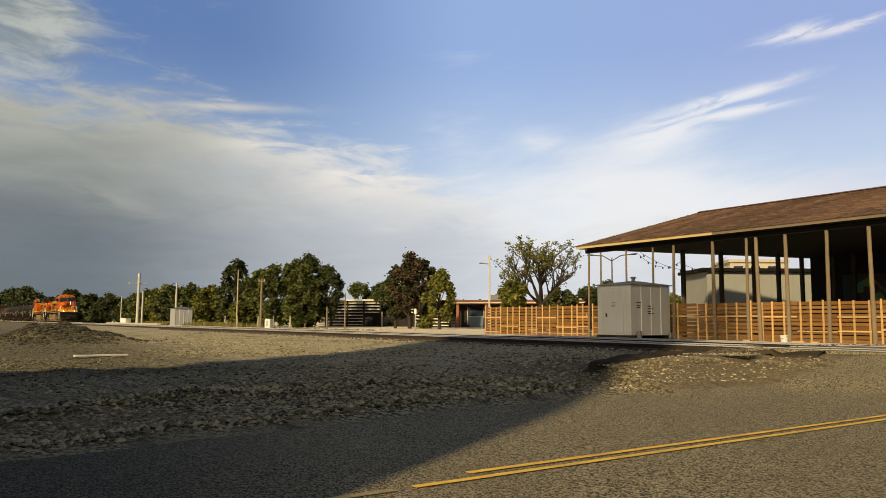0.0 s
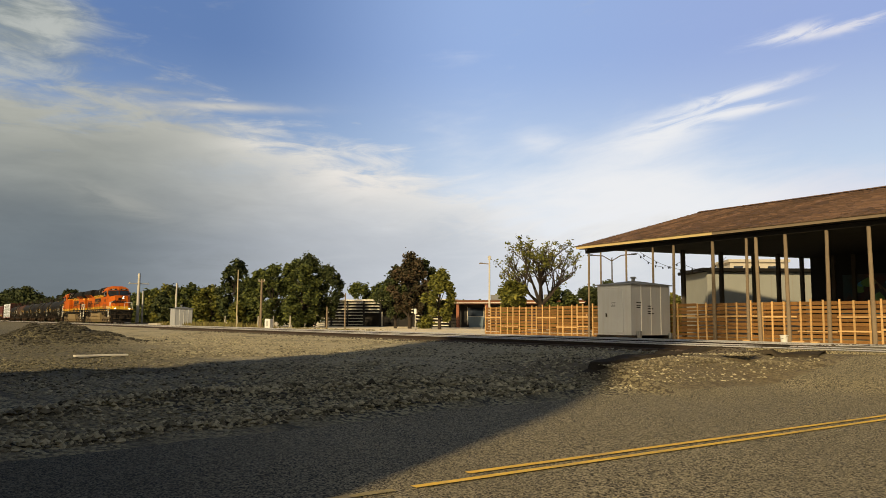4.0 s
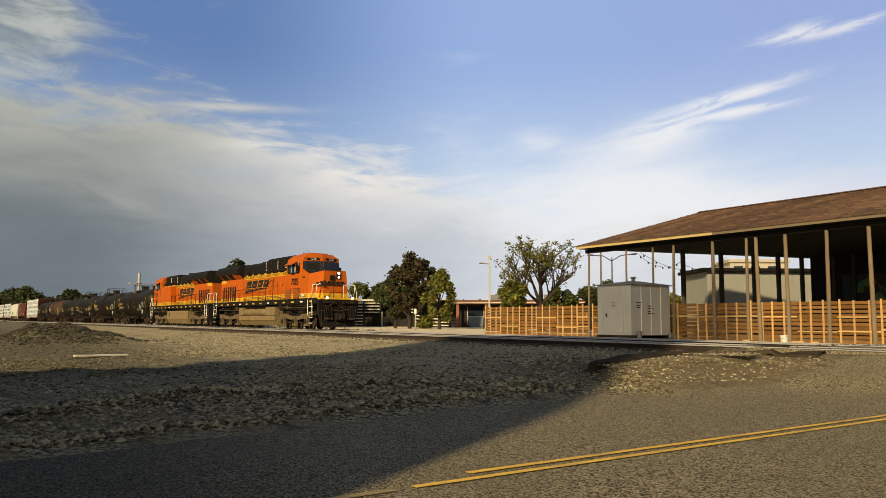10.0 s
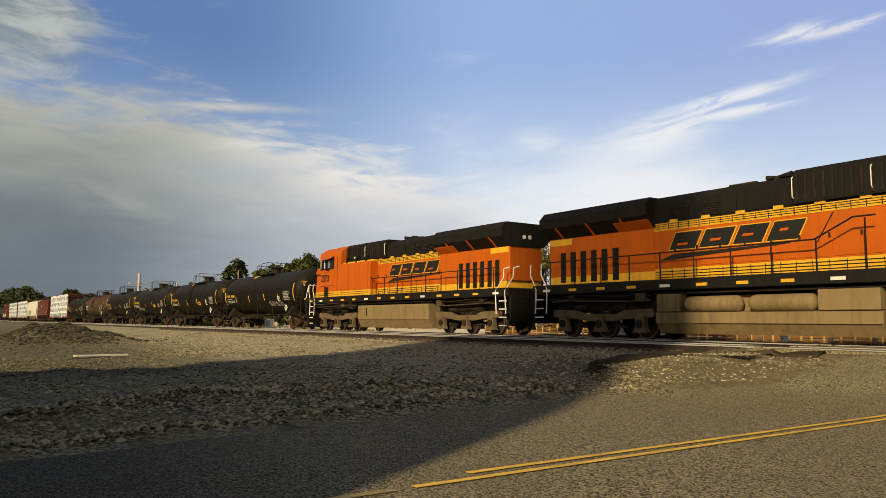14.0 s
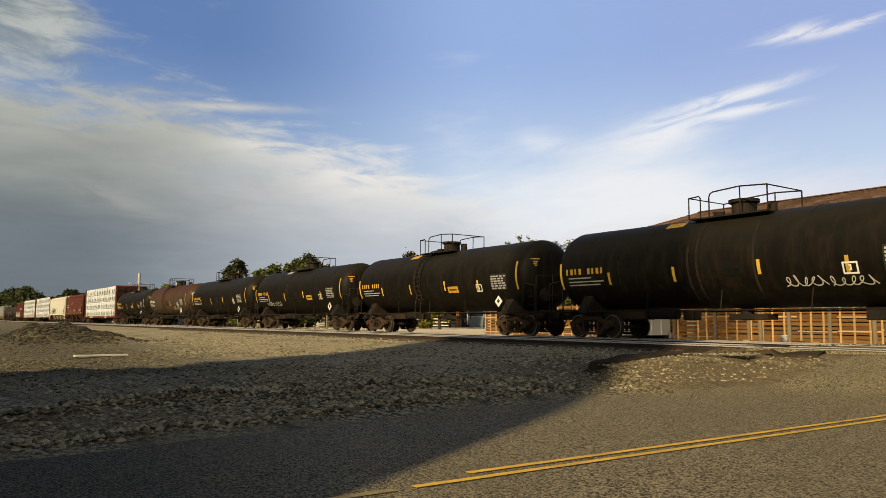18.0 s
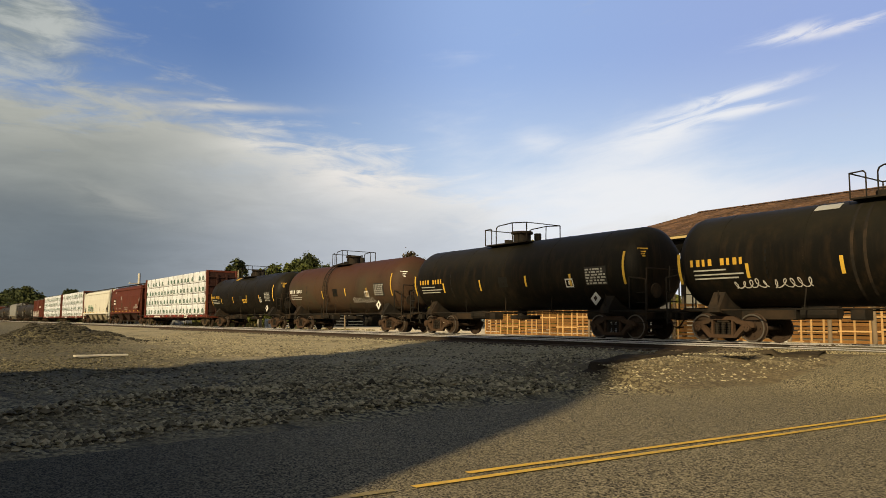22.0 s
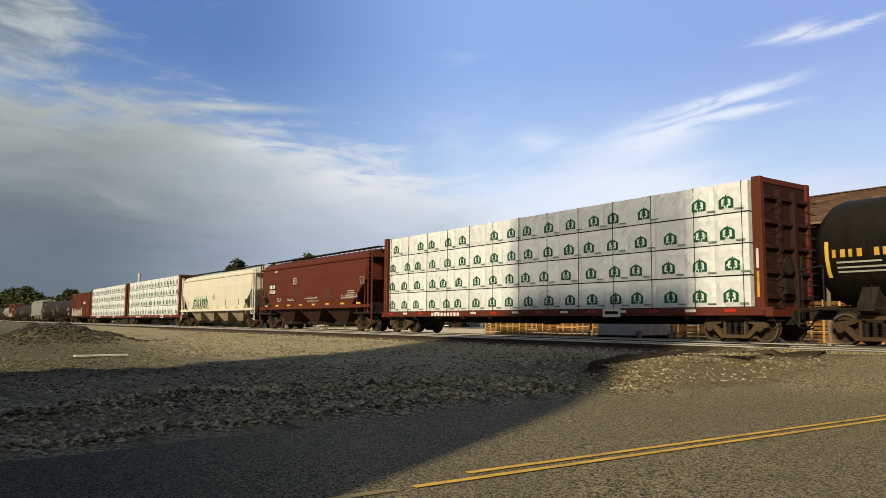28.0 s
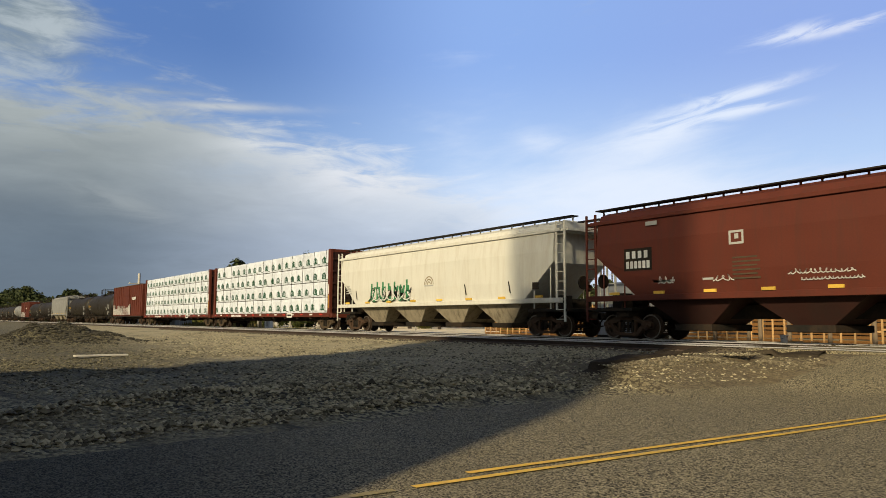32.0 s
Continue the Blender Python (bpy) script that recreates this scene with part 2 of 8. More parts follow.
def ground_mat():
    """Dirt and gravel with stone speckle; lighter, drier earth beyond the rails."""
    m = bpy.data.materials.new("gravelly earth")
    m.use_nodes = True
    tree = m.node_tree
    b = tree.nodes["Principled BSDF"]
    add, link, put, calc, mix, ramp, noise_tex, dot, vec3 = nodes_of(tree)
    co = add("ShaderNodeTexCoord").outputs["Object"]
    vor = add("ShaderNodeTexVoronoi")
    link(co, vor.inputs["Vector"])
    vor.inputs["Scale"].default_value = 21.0
    sep = add("ShaderNodeSeparateColor")
    link(vor.outputs["Color"], sep.inputs[0])
    n1 = noise_tex(co, 0.35, 6.0, 0.6)
    n2 = noise_tex(co, 14.0, 5.0, 0.7)
    stone = mix(ramp(sep.outputs[0], 0.20, 0.85), (0.016, 0.015, 0.010, 1), (0.46, 0.405, 0.235, 1))
    earth = mix(ramp(n2, 0.30, 0.72), (0.040, 0.034, 0.020, 1), (0.40, 0.335, 0.185, 1))
    near = mix(ramp(n1, 0.40, 0.60), stone, earth)
    # darker ruts and drifts that run with the rails
    rut = noise_tex(vec3(calc("MULTIPLY", dot(co, (1, 0.25, 0)), 0.22), calc("MULTIPLY", dot(co, (-0.25, 1, 0)), 1.5), 0.0), 1.0, 6.0, 0.7)
    near = mix(calc("MULTIPLY", ramp(rut, 0.52, 0.64), 0.72), near, (0.030, 0.026, 0.017, 1))
    y = dot(co, (0, 1, 0))
    near = mix(calc("MULTIPLY", calc("MULTIPLY", calc("MULTIPLY", ramp(y, 5.5, 9.0), ramp(dot(co, (1, 0, 0)), -12.5, -17.0)), ramp(noise_tex(co, 0.5, 5.0, 0.6), 0.35, 0.6)), 0.5), near, mix(n2, (0.20, 0.165, 0.10, 1), (0.62, 0.53, 0.34, 1)))
    # a dusty pale drift on the middle of the lot, darker earth towards its western end
    x = dot(co, (1, 0, 0))
    drift = calc("MULTIPLY", calc("MULTIPLY", ramp(y, 5.0, 9.5), ramp(x, -10.8, -14.0)), ramp(noise_tex(co, 0.5, 6.0, 0.65), 0.30, 0.58))
    near = mix(calc("MULTIPLY", drift, 0.62), near, mix(n2, (0.20, 0.175, 0.11, 1), (0.58, 0.50, 0.33, 1)))
    west_dark = calc("MULTIPLY", ramp(calc("ADD", calc("ADD", y, calc("MULTIPLY", x, 0.10)), calc("MULTIPLY", calc("SUBTRACT", n1, 0.5), 3.0)), 7.5, 1.0), calc("ADD", 0.10, calc("MULTIPLY", ramp(x, -12.5, -17.0), 0.64)))
    near = mix(west_dark, near, mix(n2, (0.014, 0.013, 0.008, 1), (0.125, 0.110, 0.062, 1)))
    # oily brown earth beside the crossing
    oily = calc("MULTIPLY", calc("MULTIPLY", ramp(calc("ADD", y, calc("MULTIPLY", calc("SUBTRACT", n1, 0.5), 4.0)), 9.5, 12.5), ramp(x, -14.5, -12.0)), ramp(y, 25.0, 24.0))
    near = mix(calc("MULTIPLY", oily, 0.72), near, mix(n2, (0.030, 0.023, 0.014, 1), (0.21, 0.155, 0.088, 1)))
    pale = mix(n2, (0.70, 0.59, 0.42, 1), (0.90, 0.78, 0.57, 1))
    # floor under the pavilion kept dark in colour, to dim bounce light there
    open_lot = calc("MAXIMUM", ramp(y, 33.2, 32.4), ramp(dot(co, (1, 0, 0)), -33.0, -36.0))
    c = mix(calc("MULTIPLY", ramp(y, 25.6, 26.8), open_lot), near, mix(calc("MULTIPLY", ramp(noise_tex(co, 0.30, 5.0, 0.6), 0.54, 0.66), 0.45), pale, (0.26, 0.20, 0.12, 1)))
    link(c, b.inputs["Base Color"])
    b.inputs["Roughness"].default_value = 0.95
    bp = add("ShaderNodeBump")
    bp.inputs["Strength"].default_value, bp.inputs["Distance"].default_value = 0.75, 0.022
    link(calc("ADD", calc("MULTIPLY", vor.outputs["Distance"], -1.0), n2), bp.inputs["Height"])
    link(bp.outputs[0], b.inputs["Normal"])
    return m


def glass_mat(name, col, rough=0.05):
    m = bpy.data.materials.new(name)
    m.use_nodes = True
    b = m.node_tree.nodes["Principled BSDF"]
    b.inputs["Base Color"].default_value = (*col, 1)
    b.inputs["Roughness"].default_value = rough
    b.inputs["Specular IOR Level"].default_value = 0.8
    return m


M_GROUND = ground_mat()
M_ASPHALT = asphalt_mat()
M_PATCH = mat("dark packed earth", (0.064, 0.051, 0.036), 0.97, var=0.55, scale=2.2, fine=22, bump=0.9, dirt=(0.030, 0.024, 0.018), amount=0.7, bscale=0.05, spec=0.05)
M_YELLOWLINE = mat("yellow road paint", (0.80, 0.50, 0.07), 0.75, var=0.25, scale=3, fine=60, bump=0.4, dirt=(0.2, 0.16, 0.1), amount=0.55, bscale=0.006)
M_OLDPAINT = mat("worn away road paint", (0.34, 0.27, 0.12), 0.85, var=0.4, scale=4, fine=60, bump=0.5, dirt=(0.155, 0.135, 0.105), amount=0.9)
M_STONE = mat("crushed rock", (0.325, 0.285, 0.185), 0.95, var=0.25, scale=3, fine=25, bump=0.4, island=0.8, west_dark=(0.085, 0.078, 0.050))
M_PALESTONE = mat("pale crushed rock", (0.185, 0.155, 0.100), 0.95, var=0.2, scale=3, fine=25, bump=0.4, island=0.45)
M_BALLAST = mat("dark ballast", (0.088, 0.068, 0.050), 0.95, var=0.3, scale=3, fine=25, bump=0.4, island=0.5)
M_RAIL = mat("rusty rail steel", (0.050, 0.034, 0.026), 0.7, 0.3, var=0.3, scale=4, fine=40, bump=0.2)
M_RAILTOP = mat("polished rail head", (0.74, 0.72, 0.69), 0.38, 0.55, var=0.08, scale=6, fine=50, bump=0.03)
M_TIE = mat("creosoted timber", (0.075, 0.055, 0.04), 0.95, var=0.35, scale=4, fine=40, bump=0.6, rnd=0.3)
M_ORANGE = mat("orange engine paint", (0.52, 0.108, 0.012), 0.60, var=0.14, scale=0.9, fine=25, bump=0.03, dirt=(0.30, 0.075, 0.015), amount=0.45, streak=True, spec=0.18)
M_BROWNPANEL = mat("faded brown orange paint", (0.27, 0.085, 0.020), 0.6, var=0.2, bump=0.05)
M_YELLOW = mat("yellow engine paint", (0.76, 0.42, 0.040), 0.45, var=0.10, scale=1.2, fine=25, bump=0.03, dirt=(0.30, 0.17, 0.05), amount=0.35, streak=True)
M_BLACK = mat("sooty black paint", (0.010, 0.0095, 0.009), 0.7, var=0.35, scale=1.2, fine=20, bump=0.08, dirt=(0.028, 0.022, 0.016), amount=0.4, streak=True, spec=0.18)
M_LOGO = mat("black lettering paint", (0.018, 0.016, 0.015), 0.5, var=0.1, bump=0.0)
M_STEELDARK = mat("grimy black steel", (0.016, 0.014, 0.012), 0.8, 0.0, var=0.35, scale=2.0, fine=25, bump=0.25, dirt=(0.075, 0.046, 0.026), amount=0.45, spec=0.2)
M_TAN = mat("dusty tan fuel tank paint", (0.24, 0.175, 0.090), 0.7, var=0.2, scale=1.2, fine=25, bump=0.1, dirt=(0.10, 0.07, 0.04), amount=0.55, streak=True)
M_LOCOTRUCK = mat("tan dusted cast steel", (0.15, 0.108, 0.064), 0.85, 0.0, var=0.4, scale=3, fine=25, bump=0.35, dirt=(0.05, 0.04, 0.03), amount=0.6)
M_TRUCK = mat("dusty cast steel", (0.085, 0.060, 0.036), 0.85, 0.1, var=0.35, scale=3, fine=25, bump=0.35, dirt=(0.05, 0.04, 0.03), amount=0.6)
M_RUSTTRUCK = mat("rusty cast steel", (0.070, 0.040, 0.024), 0.85, 0.1, var=0.35, scale=3, fine=25, bump=0.35, dirt=(0.035, 0.027, 0.02), amount=0.65)
M_WHEEL = mat("brown wheel steel", (0.055, 0.036, 0.025), 0.7, 0.3, var=0.3, scale=4, fine=30, bump=0.15)
M_TREAD = mat("bright wheel rim", (0.20, 0.18, 0.16), 0.45, 0.7, var=0.1, bump=0.02)
M_WHITE = mat("white safety paint", (0.78, 0.76, 0.70), 0.5, var=0.12, bump=0.03, dirt=(0.3, 0.26, 0.2), amount=0.35)
M_GLASS = glass_mat("dark cab glass", (0.015, 0.022, 0.035))
M_LAMP = mat("lit headlamp", (1.0, 0.93, 0.78), 0.3, var=0.0, bump=0.0, glow=5.0)
M_LAMPOFF = mat("clear lamp lens", (0.75, 0.74, 0.70), 0.15, var=0.05, bump=0.0)
M_TANKBLACK = mat("weathered black tank paint", (0.0070, 0.0066, 0.0054), 0.55, var=0.45, scale=0.7, fine=18, bump=0.06, dirt=(0.032, 0.021, 0.012), amount=0.55, streak=True, spec=0.13, top_tone=(0.021, 0.019, 0.013))
M_TANKDUST = mat("dusty black tank paint", (0.017, 0.015, 0.012), 0.6, var=0.35, scale=0.7, fine=18, bump=0.08, dirt=(0.06, 0.040, 0.025), amount=0.55, streak=True)
M_TANKBROWN = mat("brown weathered tank paint", (0.078, 0.046, 0.029), 0.65, var=0.3, scale=0.5, fine=18, bump=0.06, dirt=(0.035, 0.024, 0.020), amount=0.6, spec=0.15, hue=(0.058, 0.050, 0.033), top_tone=(0.070, 0.027, 0.019))
M_TANKGREY = mat("grey tank paint", (0.27, 0.27, 0.26), 0.55, var=0.25, scale=0.6, fine=18, bump=0.06, dirt=(0.1, 0.085, 0.07), amount=0.55, streak=True)
M_TANKPATCH = mat("fresh black paint patch", (0.006, 0.006, 0.005), 0.5, var=0.2, bump=0.0)
M_DATAPANEL = mat("dark stencil panel", (0.022, 0.021, 0.019), 0.6, var=0.3, scale=4, bump=0.0)
M_PANELPRINT = mat("faint grey stencil", (0.16, 0.155, 0.14), 0.6, var=0.3, scale=5, bump=0.0)
M_TANKYEL = mat("yellow reflective strip", (0.66, 0.42, 0.07), 0.45, var=0.15, bump=0.0, rnd=0.25)
M_DECAL = mat("white decal", (0.70, 0.70, 0.67), 0.55, var=0.15, bump=0.0, rnd=0.15)
M_DECALGREY = mat("grey decal", (0.40, 0.40, 0.38), 0.55, var=0.15, bump=0.0)
M_DECALYEL = mat("yellow stencil paint", (0.58, 0.34, 0.05), 0.6, var=0.2, scale=4, bump=0.0, dirt=(0.1, 0.06, 0.03), amount=0.35)
M_SCRAWL = mat("pale spray paint", (0.55, 0.53, 0.50), 0.6, var=0.25, bump=0.0)
M_REDBROWN = mat("oxide red car paint", (0.108, 0.0245, 0.0135), 0.6, var=0.2, scale=0.7, fine=18, bump=0.08, dirt=(0.080, 0.026, 0.016), amount=0.6, streak=True)
M_CREAM = mat("cream car paint", (0.66, 0.65, 0.585), 0.6, var=0.10, scale=0.7, fine=18, bump=0.06, dirt=(0.44, 0.38, 0.29), amount=0.32, streak=True)
M_WRAP = mat("white lumber wrap", (0.70, 0.74, 0.81), 0.42, var=0.10, scale=2.5, fine=7, bump=0.5, bscale=0.03, rnd=0.07)
# car paints darkened by grime and, in the colour, by shade below and at ends
M_REDDARK = mat("grimy shaded oxide red steel", (0.032, 0.010, 0.007), 0.75, var=0.35, scale=1.5, fine=18, bump=0.15, dirt=(0.02, 0.012, 0.009), amount=0.6)
M_CREAMBAY = mat("grimy shaded cream car paint", (0.30, 0.26, 0.19), 0.7, var=0.3, scale=0.9, fine=18, bump=0.1, dirt=(0.09, 0.07, 0.045), amount=0.75, streak=True)
M_GREENINK = mat("dark green print", (0.012, 0.085, 0.040), 0.45, var=0.15, bump=0.0)
M_GREYINK = mat("grey green print", (0.20, 0.24, 0.22), 0.5, var=0.2, bump=0.0)
M_GREENSPRAY = mat("green spray paint", (0.05, 0.22, 0.10), 0.6, var=0.25, bump=0.0)
M_WOOD = mat("new fence timber", (0.190, 0.092, 0.029), 0.85, var=0.5, scale=2.0, fine=30, bump=0.3, rnd=0.28, dirt=(0.28, 0.13, 0.04), amount=0.35)
M_WOODPALE = mat("pale fence batten", (0.52, 0.325, 0.145), 0.8, var=0.2, scale=2.0, fine=30, bump=0.3, rnd=0.2)
M_POST = mat("weathered timber post", (0.19, 0.145, 0.098), 0.85, var=0.3, scale=2.0, fine=30, bump=0.35, rnd=0.15)
M_POSTDARK = mat("dark timber post", (0.07, 0.058, 0.045), 0.85, var=0.3, scale=2.0, fine=30, bump=0.35)
M_SHINGLE = mat("brown roof shingles", (0.128, 0.075, 0.050), 0.9, var=0.5, scale=0.8, fine=9, bump=0.7, rnd=0.16, island=0.42, dirt=(0.052, 0.034, 0.026), amount=0.5)
# near black: the shade under the pavilion roof is in this colour
M_SOFFIT = mat("near-black boards", (0.007, 0.006, 0.005), 0.9, var=0.3, scale=2, fine=20, bump=0.3)
M_FASCIA = mat("cream fascia board", (0.55, 0.42, 0.20), 0.75, var=0.2, bump=0.15)
M_SHEDMETAL = mat("pale grey sheet metal", (0.40, 0.415, 0.44), 0.5, 0.1, var=0.08, scale=1.0, fine=20, bump=0.04, dirt=(0.33, 0.30, 0.26), amount=0.3, streak=True)
M_SHEDROOF = mat("dull grey roof metal", (0.17, 0.18, 0.19), 0.6, 0.2, var=0.15, bump=0.06)
M_CONCRETE = mat("pale concrete", (0.46, 0.42, 0.35), 0.9, var=0.15, scale=1.2, fine=25, bump=0.2)
M_BLOCKWALL = mat("grey green block wall", (0.29, 0.295, 0.265), 0.85, var=0.12, scale=0.8, fine=25, bump=0.1)
# the dimness of roofed interiors is put into this wall colour
M_DARKWALL = mat("near-black siding", (0.022, 0.020, 0.019), 0.85, var=0.3, scale=1.0, fine=20, bump=0.2)
M_PALESLAT = mat("pale weathered slat", (0.60, 0.56, 0.48), 0.85, var=0.25, scale=1.0, fine=20, bump=0.2, rnd=0.2)
M_BRICK = mat("red brown brick", (0.24, 0.095, 0.055), 0.9, var=0.25, scale=1.5, fine=20, bump=0.25, rnd=0.2)
M_BARK = mat("grey brown bark", (0.045, 0.034, 0.026), 0.95, var=0.35, scale=4, fine=30, bump=0.7)
M_LEAF = mat("green foliage", (0.046, 0.070, 0.020), 0.75, var=0.2, scale=0.7, fine=10, bump=0.0, island=0.45, hue=(0.10, 0.105, 0.022))
M_LEAFDARK = mat("dark green foliage", (0.034, 0.052, 0.018), 0.75, var=0.2, scale=0.7, fine=10, bump=0.0, island=0.45, hue=(0.055, 0.060, 0.018))
M_LEAFYEL = mat("yellow green foliage", (0.10, 0.115, 0.024), 0.75, var=0.2, scale=0.7, fine=10, bump=0.0, island=0.4, hue=(0.15, 0.135, 0.024))
M_LEAFRED = mat("reddish autumn foliage", (0.052, 0.052, 0.024), 0.75, var=0.2, scale=0.7, fine=10, bump=0.0, island=0.4, hue=(0.080, 0.044, 0.025))
M_GRASS = mat("dry grass", (0.23, 0.18, 0.07), 0.9, var=0.25, scale=0.7, fine=10, bump=0.0, island=0.5, hue=(0.12, 0.12, 0.03))
M_WALLPLAIN = mat("plain grey wall", (0.30, 0.28, 0.25), 0.9, var=0.15, scale=0.4, fine=12, bump=0.1)
M_BLUEBIN = mat("blue grey painted steel", (0.10, 0.14, 0.17), 0.6, var=0.2, bump=0.1)
M_RED = mat("red reflective strip", (0.45, 0.03, 0.02), 0.4, var=0.1, bump=0.0)
M_TARP = mat("dark earth clods", (0.062, 0.056, 0.040), 0.95, var=0.35, scale=3, fine=25, bump=0.6, island=0.5)
M_MURAL = mat("faded coloured wall panel", (0.10, 0.05, 0.045), 0.8, var=0.4, scale=0.6, fine=6, bump=0.1, hue=(0.035, 0.075, 0.085))


# ---------- mesh tools ----------
class Geo:
    """Collects vertices and faces of one mesh."""

    def __init__(self):
        self.v, self.f = [], []

    def add(self, verts, faces):
        k = len(self.v)
        self.v.extend(tuple(p) for p in verts)
        self.f.extend(tuple(i + k for i in q) for q in faces)
        return self

    def box(self, x0, x1, y0, y1, z0, z1, ch=0.0):
        if not ch:
            return self.add([(x, y, z) for x in (x0, x1) for y in (y0, y1) for z in (z0, z1)],
                            [(0, 1, 3, 2), (4, 6, 7, 5), (0, 4, 5, 1), (2, 3, 7, 6), (0, 2, 6, 4), (1, 5, 7, 3)])
        lo, hi = (x0, y0, z0), (x1, y1, z1)
        vs, ids = [], {}
        for c in range(8):
            s = ((c >> 2) & 1, (c >> 1) & 1, c & 1)
            p = [hi[a] if s[a] else lo[a] for a in range(3)]
            for a in range(3):
                w = [p[b] if b == a else p[b] + (-ch if s[b] else ch) for b in range(3)]
                ids[s, a] = len(vs)
                vs.append(w)
        fs = []
        order = ((0, 0), (0, 1), (1, 1), (1, 0))
        for a in range(3):
            b, c = (a + 1) % 3, (a + 2) % 3
            for side in (0, 1):
                loop = []
                for i, j in order:
                    s = [0, 0, 0]
                    s[a], s[b], s[c] = side, i, j
                    loop.append(ids[tuple(s), a])
                fs.append(tuple(loop if not side else loop[::-1])[::-1])
            for i, j in order:          # chamfers along axis a
                s0, s1 = [0, 0, 0], [0, 0, 0]
                s0[a], s0[b], s0[c] = 0, i, j
                s1[a], s1[b], s1[c] = 1, i, j
                q = (ids[tuple(s0), b], ids[tuple(s1), b], ids[tuple(s1), c], ids[tuple(s0), c])
                fs.append(q if (i + j) % 2 == 0 else q[::-1])
        for c in range(8):
            s = ((c >> 2) & 1, (c >> 1) & 1, c & 1)
            t = (ids[s, 0], ids[s, 1], ids[s, 2])
            fs.append(t if sum(s) % 2 else t[::-1])
        return self.add(vs, fs)

    def ring(self, a, b, ra, rb, n=12, caps=True):
        """A cylinder or cone from a to b."""
        a, b = Vector(a), Vector(b)
        w = (b - a).normalized()
        u = w.orthogonal().normalized()
        t = w.cross(u)
        vs = []
        for p, r in ((a, ra), (b, rb)):
            for i in range(n):
                g = 2 * math.pi * i / n
                vs.append(p + r * (math.cos(g) * u + math.sin(g) * t))
        fs = [(i, (i + 1) % n, n + (i + 1) % n, n + i) for i in range(n)]
        if caps:
            fs += [tuple(range(n))[::-1], tuple(range(n, 2 * n))]
        return self.add(vs, fs)

    def cyl(self, a, b, r, n=12):
        return self.ring(a, b, r, r, n)

    def tube(self, pts, r, n=6):
        for a, b in zip(pts[:-1], pts[1:]):
            self.ring(a, b, r, r, n)
        return self

    def prism(self, poly, axis, a, b):
        """A polygon in the two other axes (in the order x, y, z), drawn out along axis from a to b."""
        n = len(poly)
        def at(p, h):
            q = list(p)
            q.insert(axis, h)
            return q
        area = sum(poly[i][0] * poly[(i + 1) % n][1] - poly[(i + 1) % n][0] * poly[i][1] for i in range(n))
        if (area < 0) != (axis == 1):
            poly = poly[::-1]
        vs = [at(p, a) for p in poly] + [at(p, b) for p in poly]
        fs = [tuple(range(n))[::-1], tuple(range(n, 2 * n))] + [(i, (i + 1) % n, n + (i + 1) % n, n + i) for i in range(n)]
        return self.add(vs, fs)

    def loft(self, loops, caps=True):
        """Skins closed loops that have the same number of points."""
        n = len(loops[0])
        vs = [p for l in loops for p in l]
        fs = [(k * n + i, k * n + (i + 1) % n, (k + 1) * n + (i + 1) % n, (k + 1) * n + i) for k in range(len(loops) - 1) for i in range(n)]
        if caps:
            fs += [tuple(range(n))[::-1], tuple(range((len(loops) - 1) * n, len(loops) * n))]
        return self.add(vs, fs)

    def lathe_x(self, prof, zc, n=40):
        """Turns (x, radius) pairs about the axis at height zc along x."""
        return self.loft([[(x, r * math.sin(2 * math.pi * i / n), zc + r * math.cos(2 * math.pi * i / n)) for i in range(n)] for x, r in prof])

    def quad(self, a, b, c, d):
        return self.add([a, b, c, d], [(0, 1, 2, 3)])


def mesh_of(name, g, material, smooth=False):
    me = bpy.data.meshes.new(name)
    me.from_pydata([tuple(p) for p in g.v], [], g.f)
    me.materials.append(material)
    me.update()
    if smooth:
        me.polygons.foreach_set("use_smooth", [True] * len(me.polygons))
        me.set_sharp_from_angle(angle=radians(35))
    return me


def part(name, g, material, parent=None, label="", smooth=False, at=None):
    """One mesh object under a thing or part; g is a Geo or a finished mesh."""
    me = mesh_of(name, g, material, smooth) if isinstance(g, Geo) else g
    ob = new(name, me)
    if parent is not None:
        ob.parent = parent
    if at is not None:
        ob.matrix_basis = at
    if label:
        ob["label"] = label
    return ob


def thing(name, label, category, group="", kind="", m=None):
    ob = new(name)
    ob.empty_display_size = 0.2
    if m is not None:
        ob.matrix_basis = m
    return tagged(ob, label, category, group, kind)


def single(name, g, material, label, category, group="", kind="", m=None, smooth=False):
    ob = part(name, g, material, None, "", smooth, m)
    return tagged(ob, label, category, group, kind)


def lettering(text, size, material, parent, m, name="lettering", squeeze=1.0):
    """Flat painted characters in Blender's own font, standing in the xz plane of m."""
    cu = bpy.data.curves.new("lettering", "FONT")
    cu.body, cu.size, cu.extrude, cu.align_x, cu.align_y = text, size, 0.004, "CENTER", "CENTER"
    cu.offset = size * 0.004
    tmp = bpy.data.objects.new("lettering", cu)
    scene.collection.objects.link(tmp)
    me = bpy.data.meshes.new_from_object(tmp.evaluated_get(bpy.context.evaluated_depsgraph_get()))
    bpy.data.objects.remove(tmp)
    me.materials.clear()
    me.materials.append(material)
    me.transform(Matrix.Rotation(radians(90), 4, "X") @ Matrix.Diagonal((squeeze, 1, 1, 1)))
    return part(name, me, material, parent, at=m)


# ---------- ground, street and rails ----------
def lerp_steps(v, pts):
    return float(np.interp(v, [p[0] for p in pts], [p[1] for p in pts]))


def smooth01(v):
    v = min(1.0, max(0.0, v))
    return v * v * (3 - 2 * v)


def bumpy(x, y, s):
    return noise.noise(Vector((x * s, y * s, 0.37)))


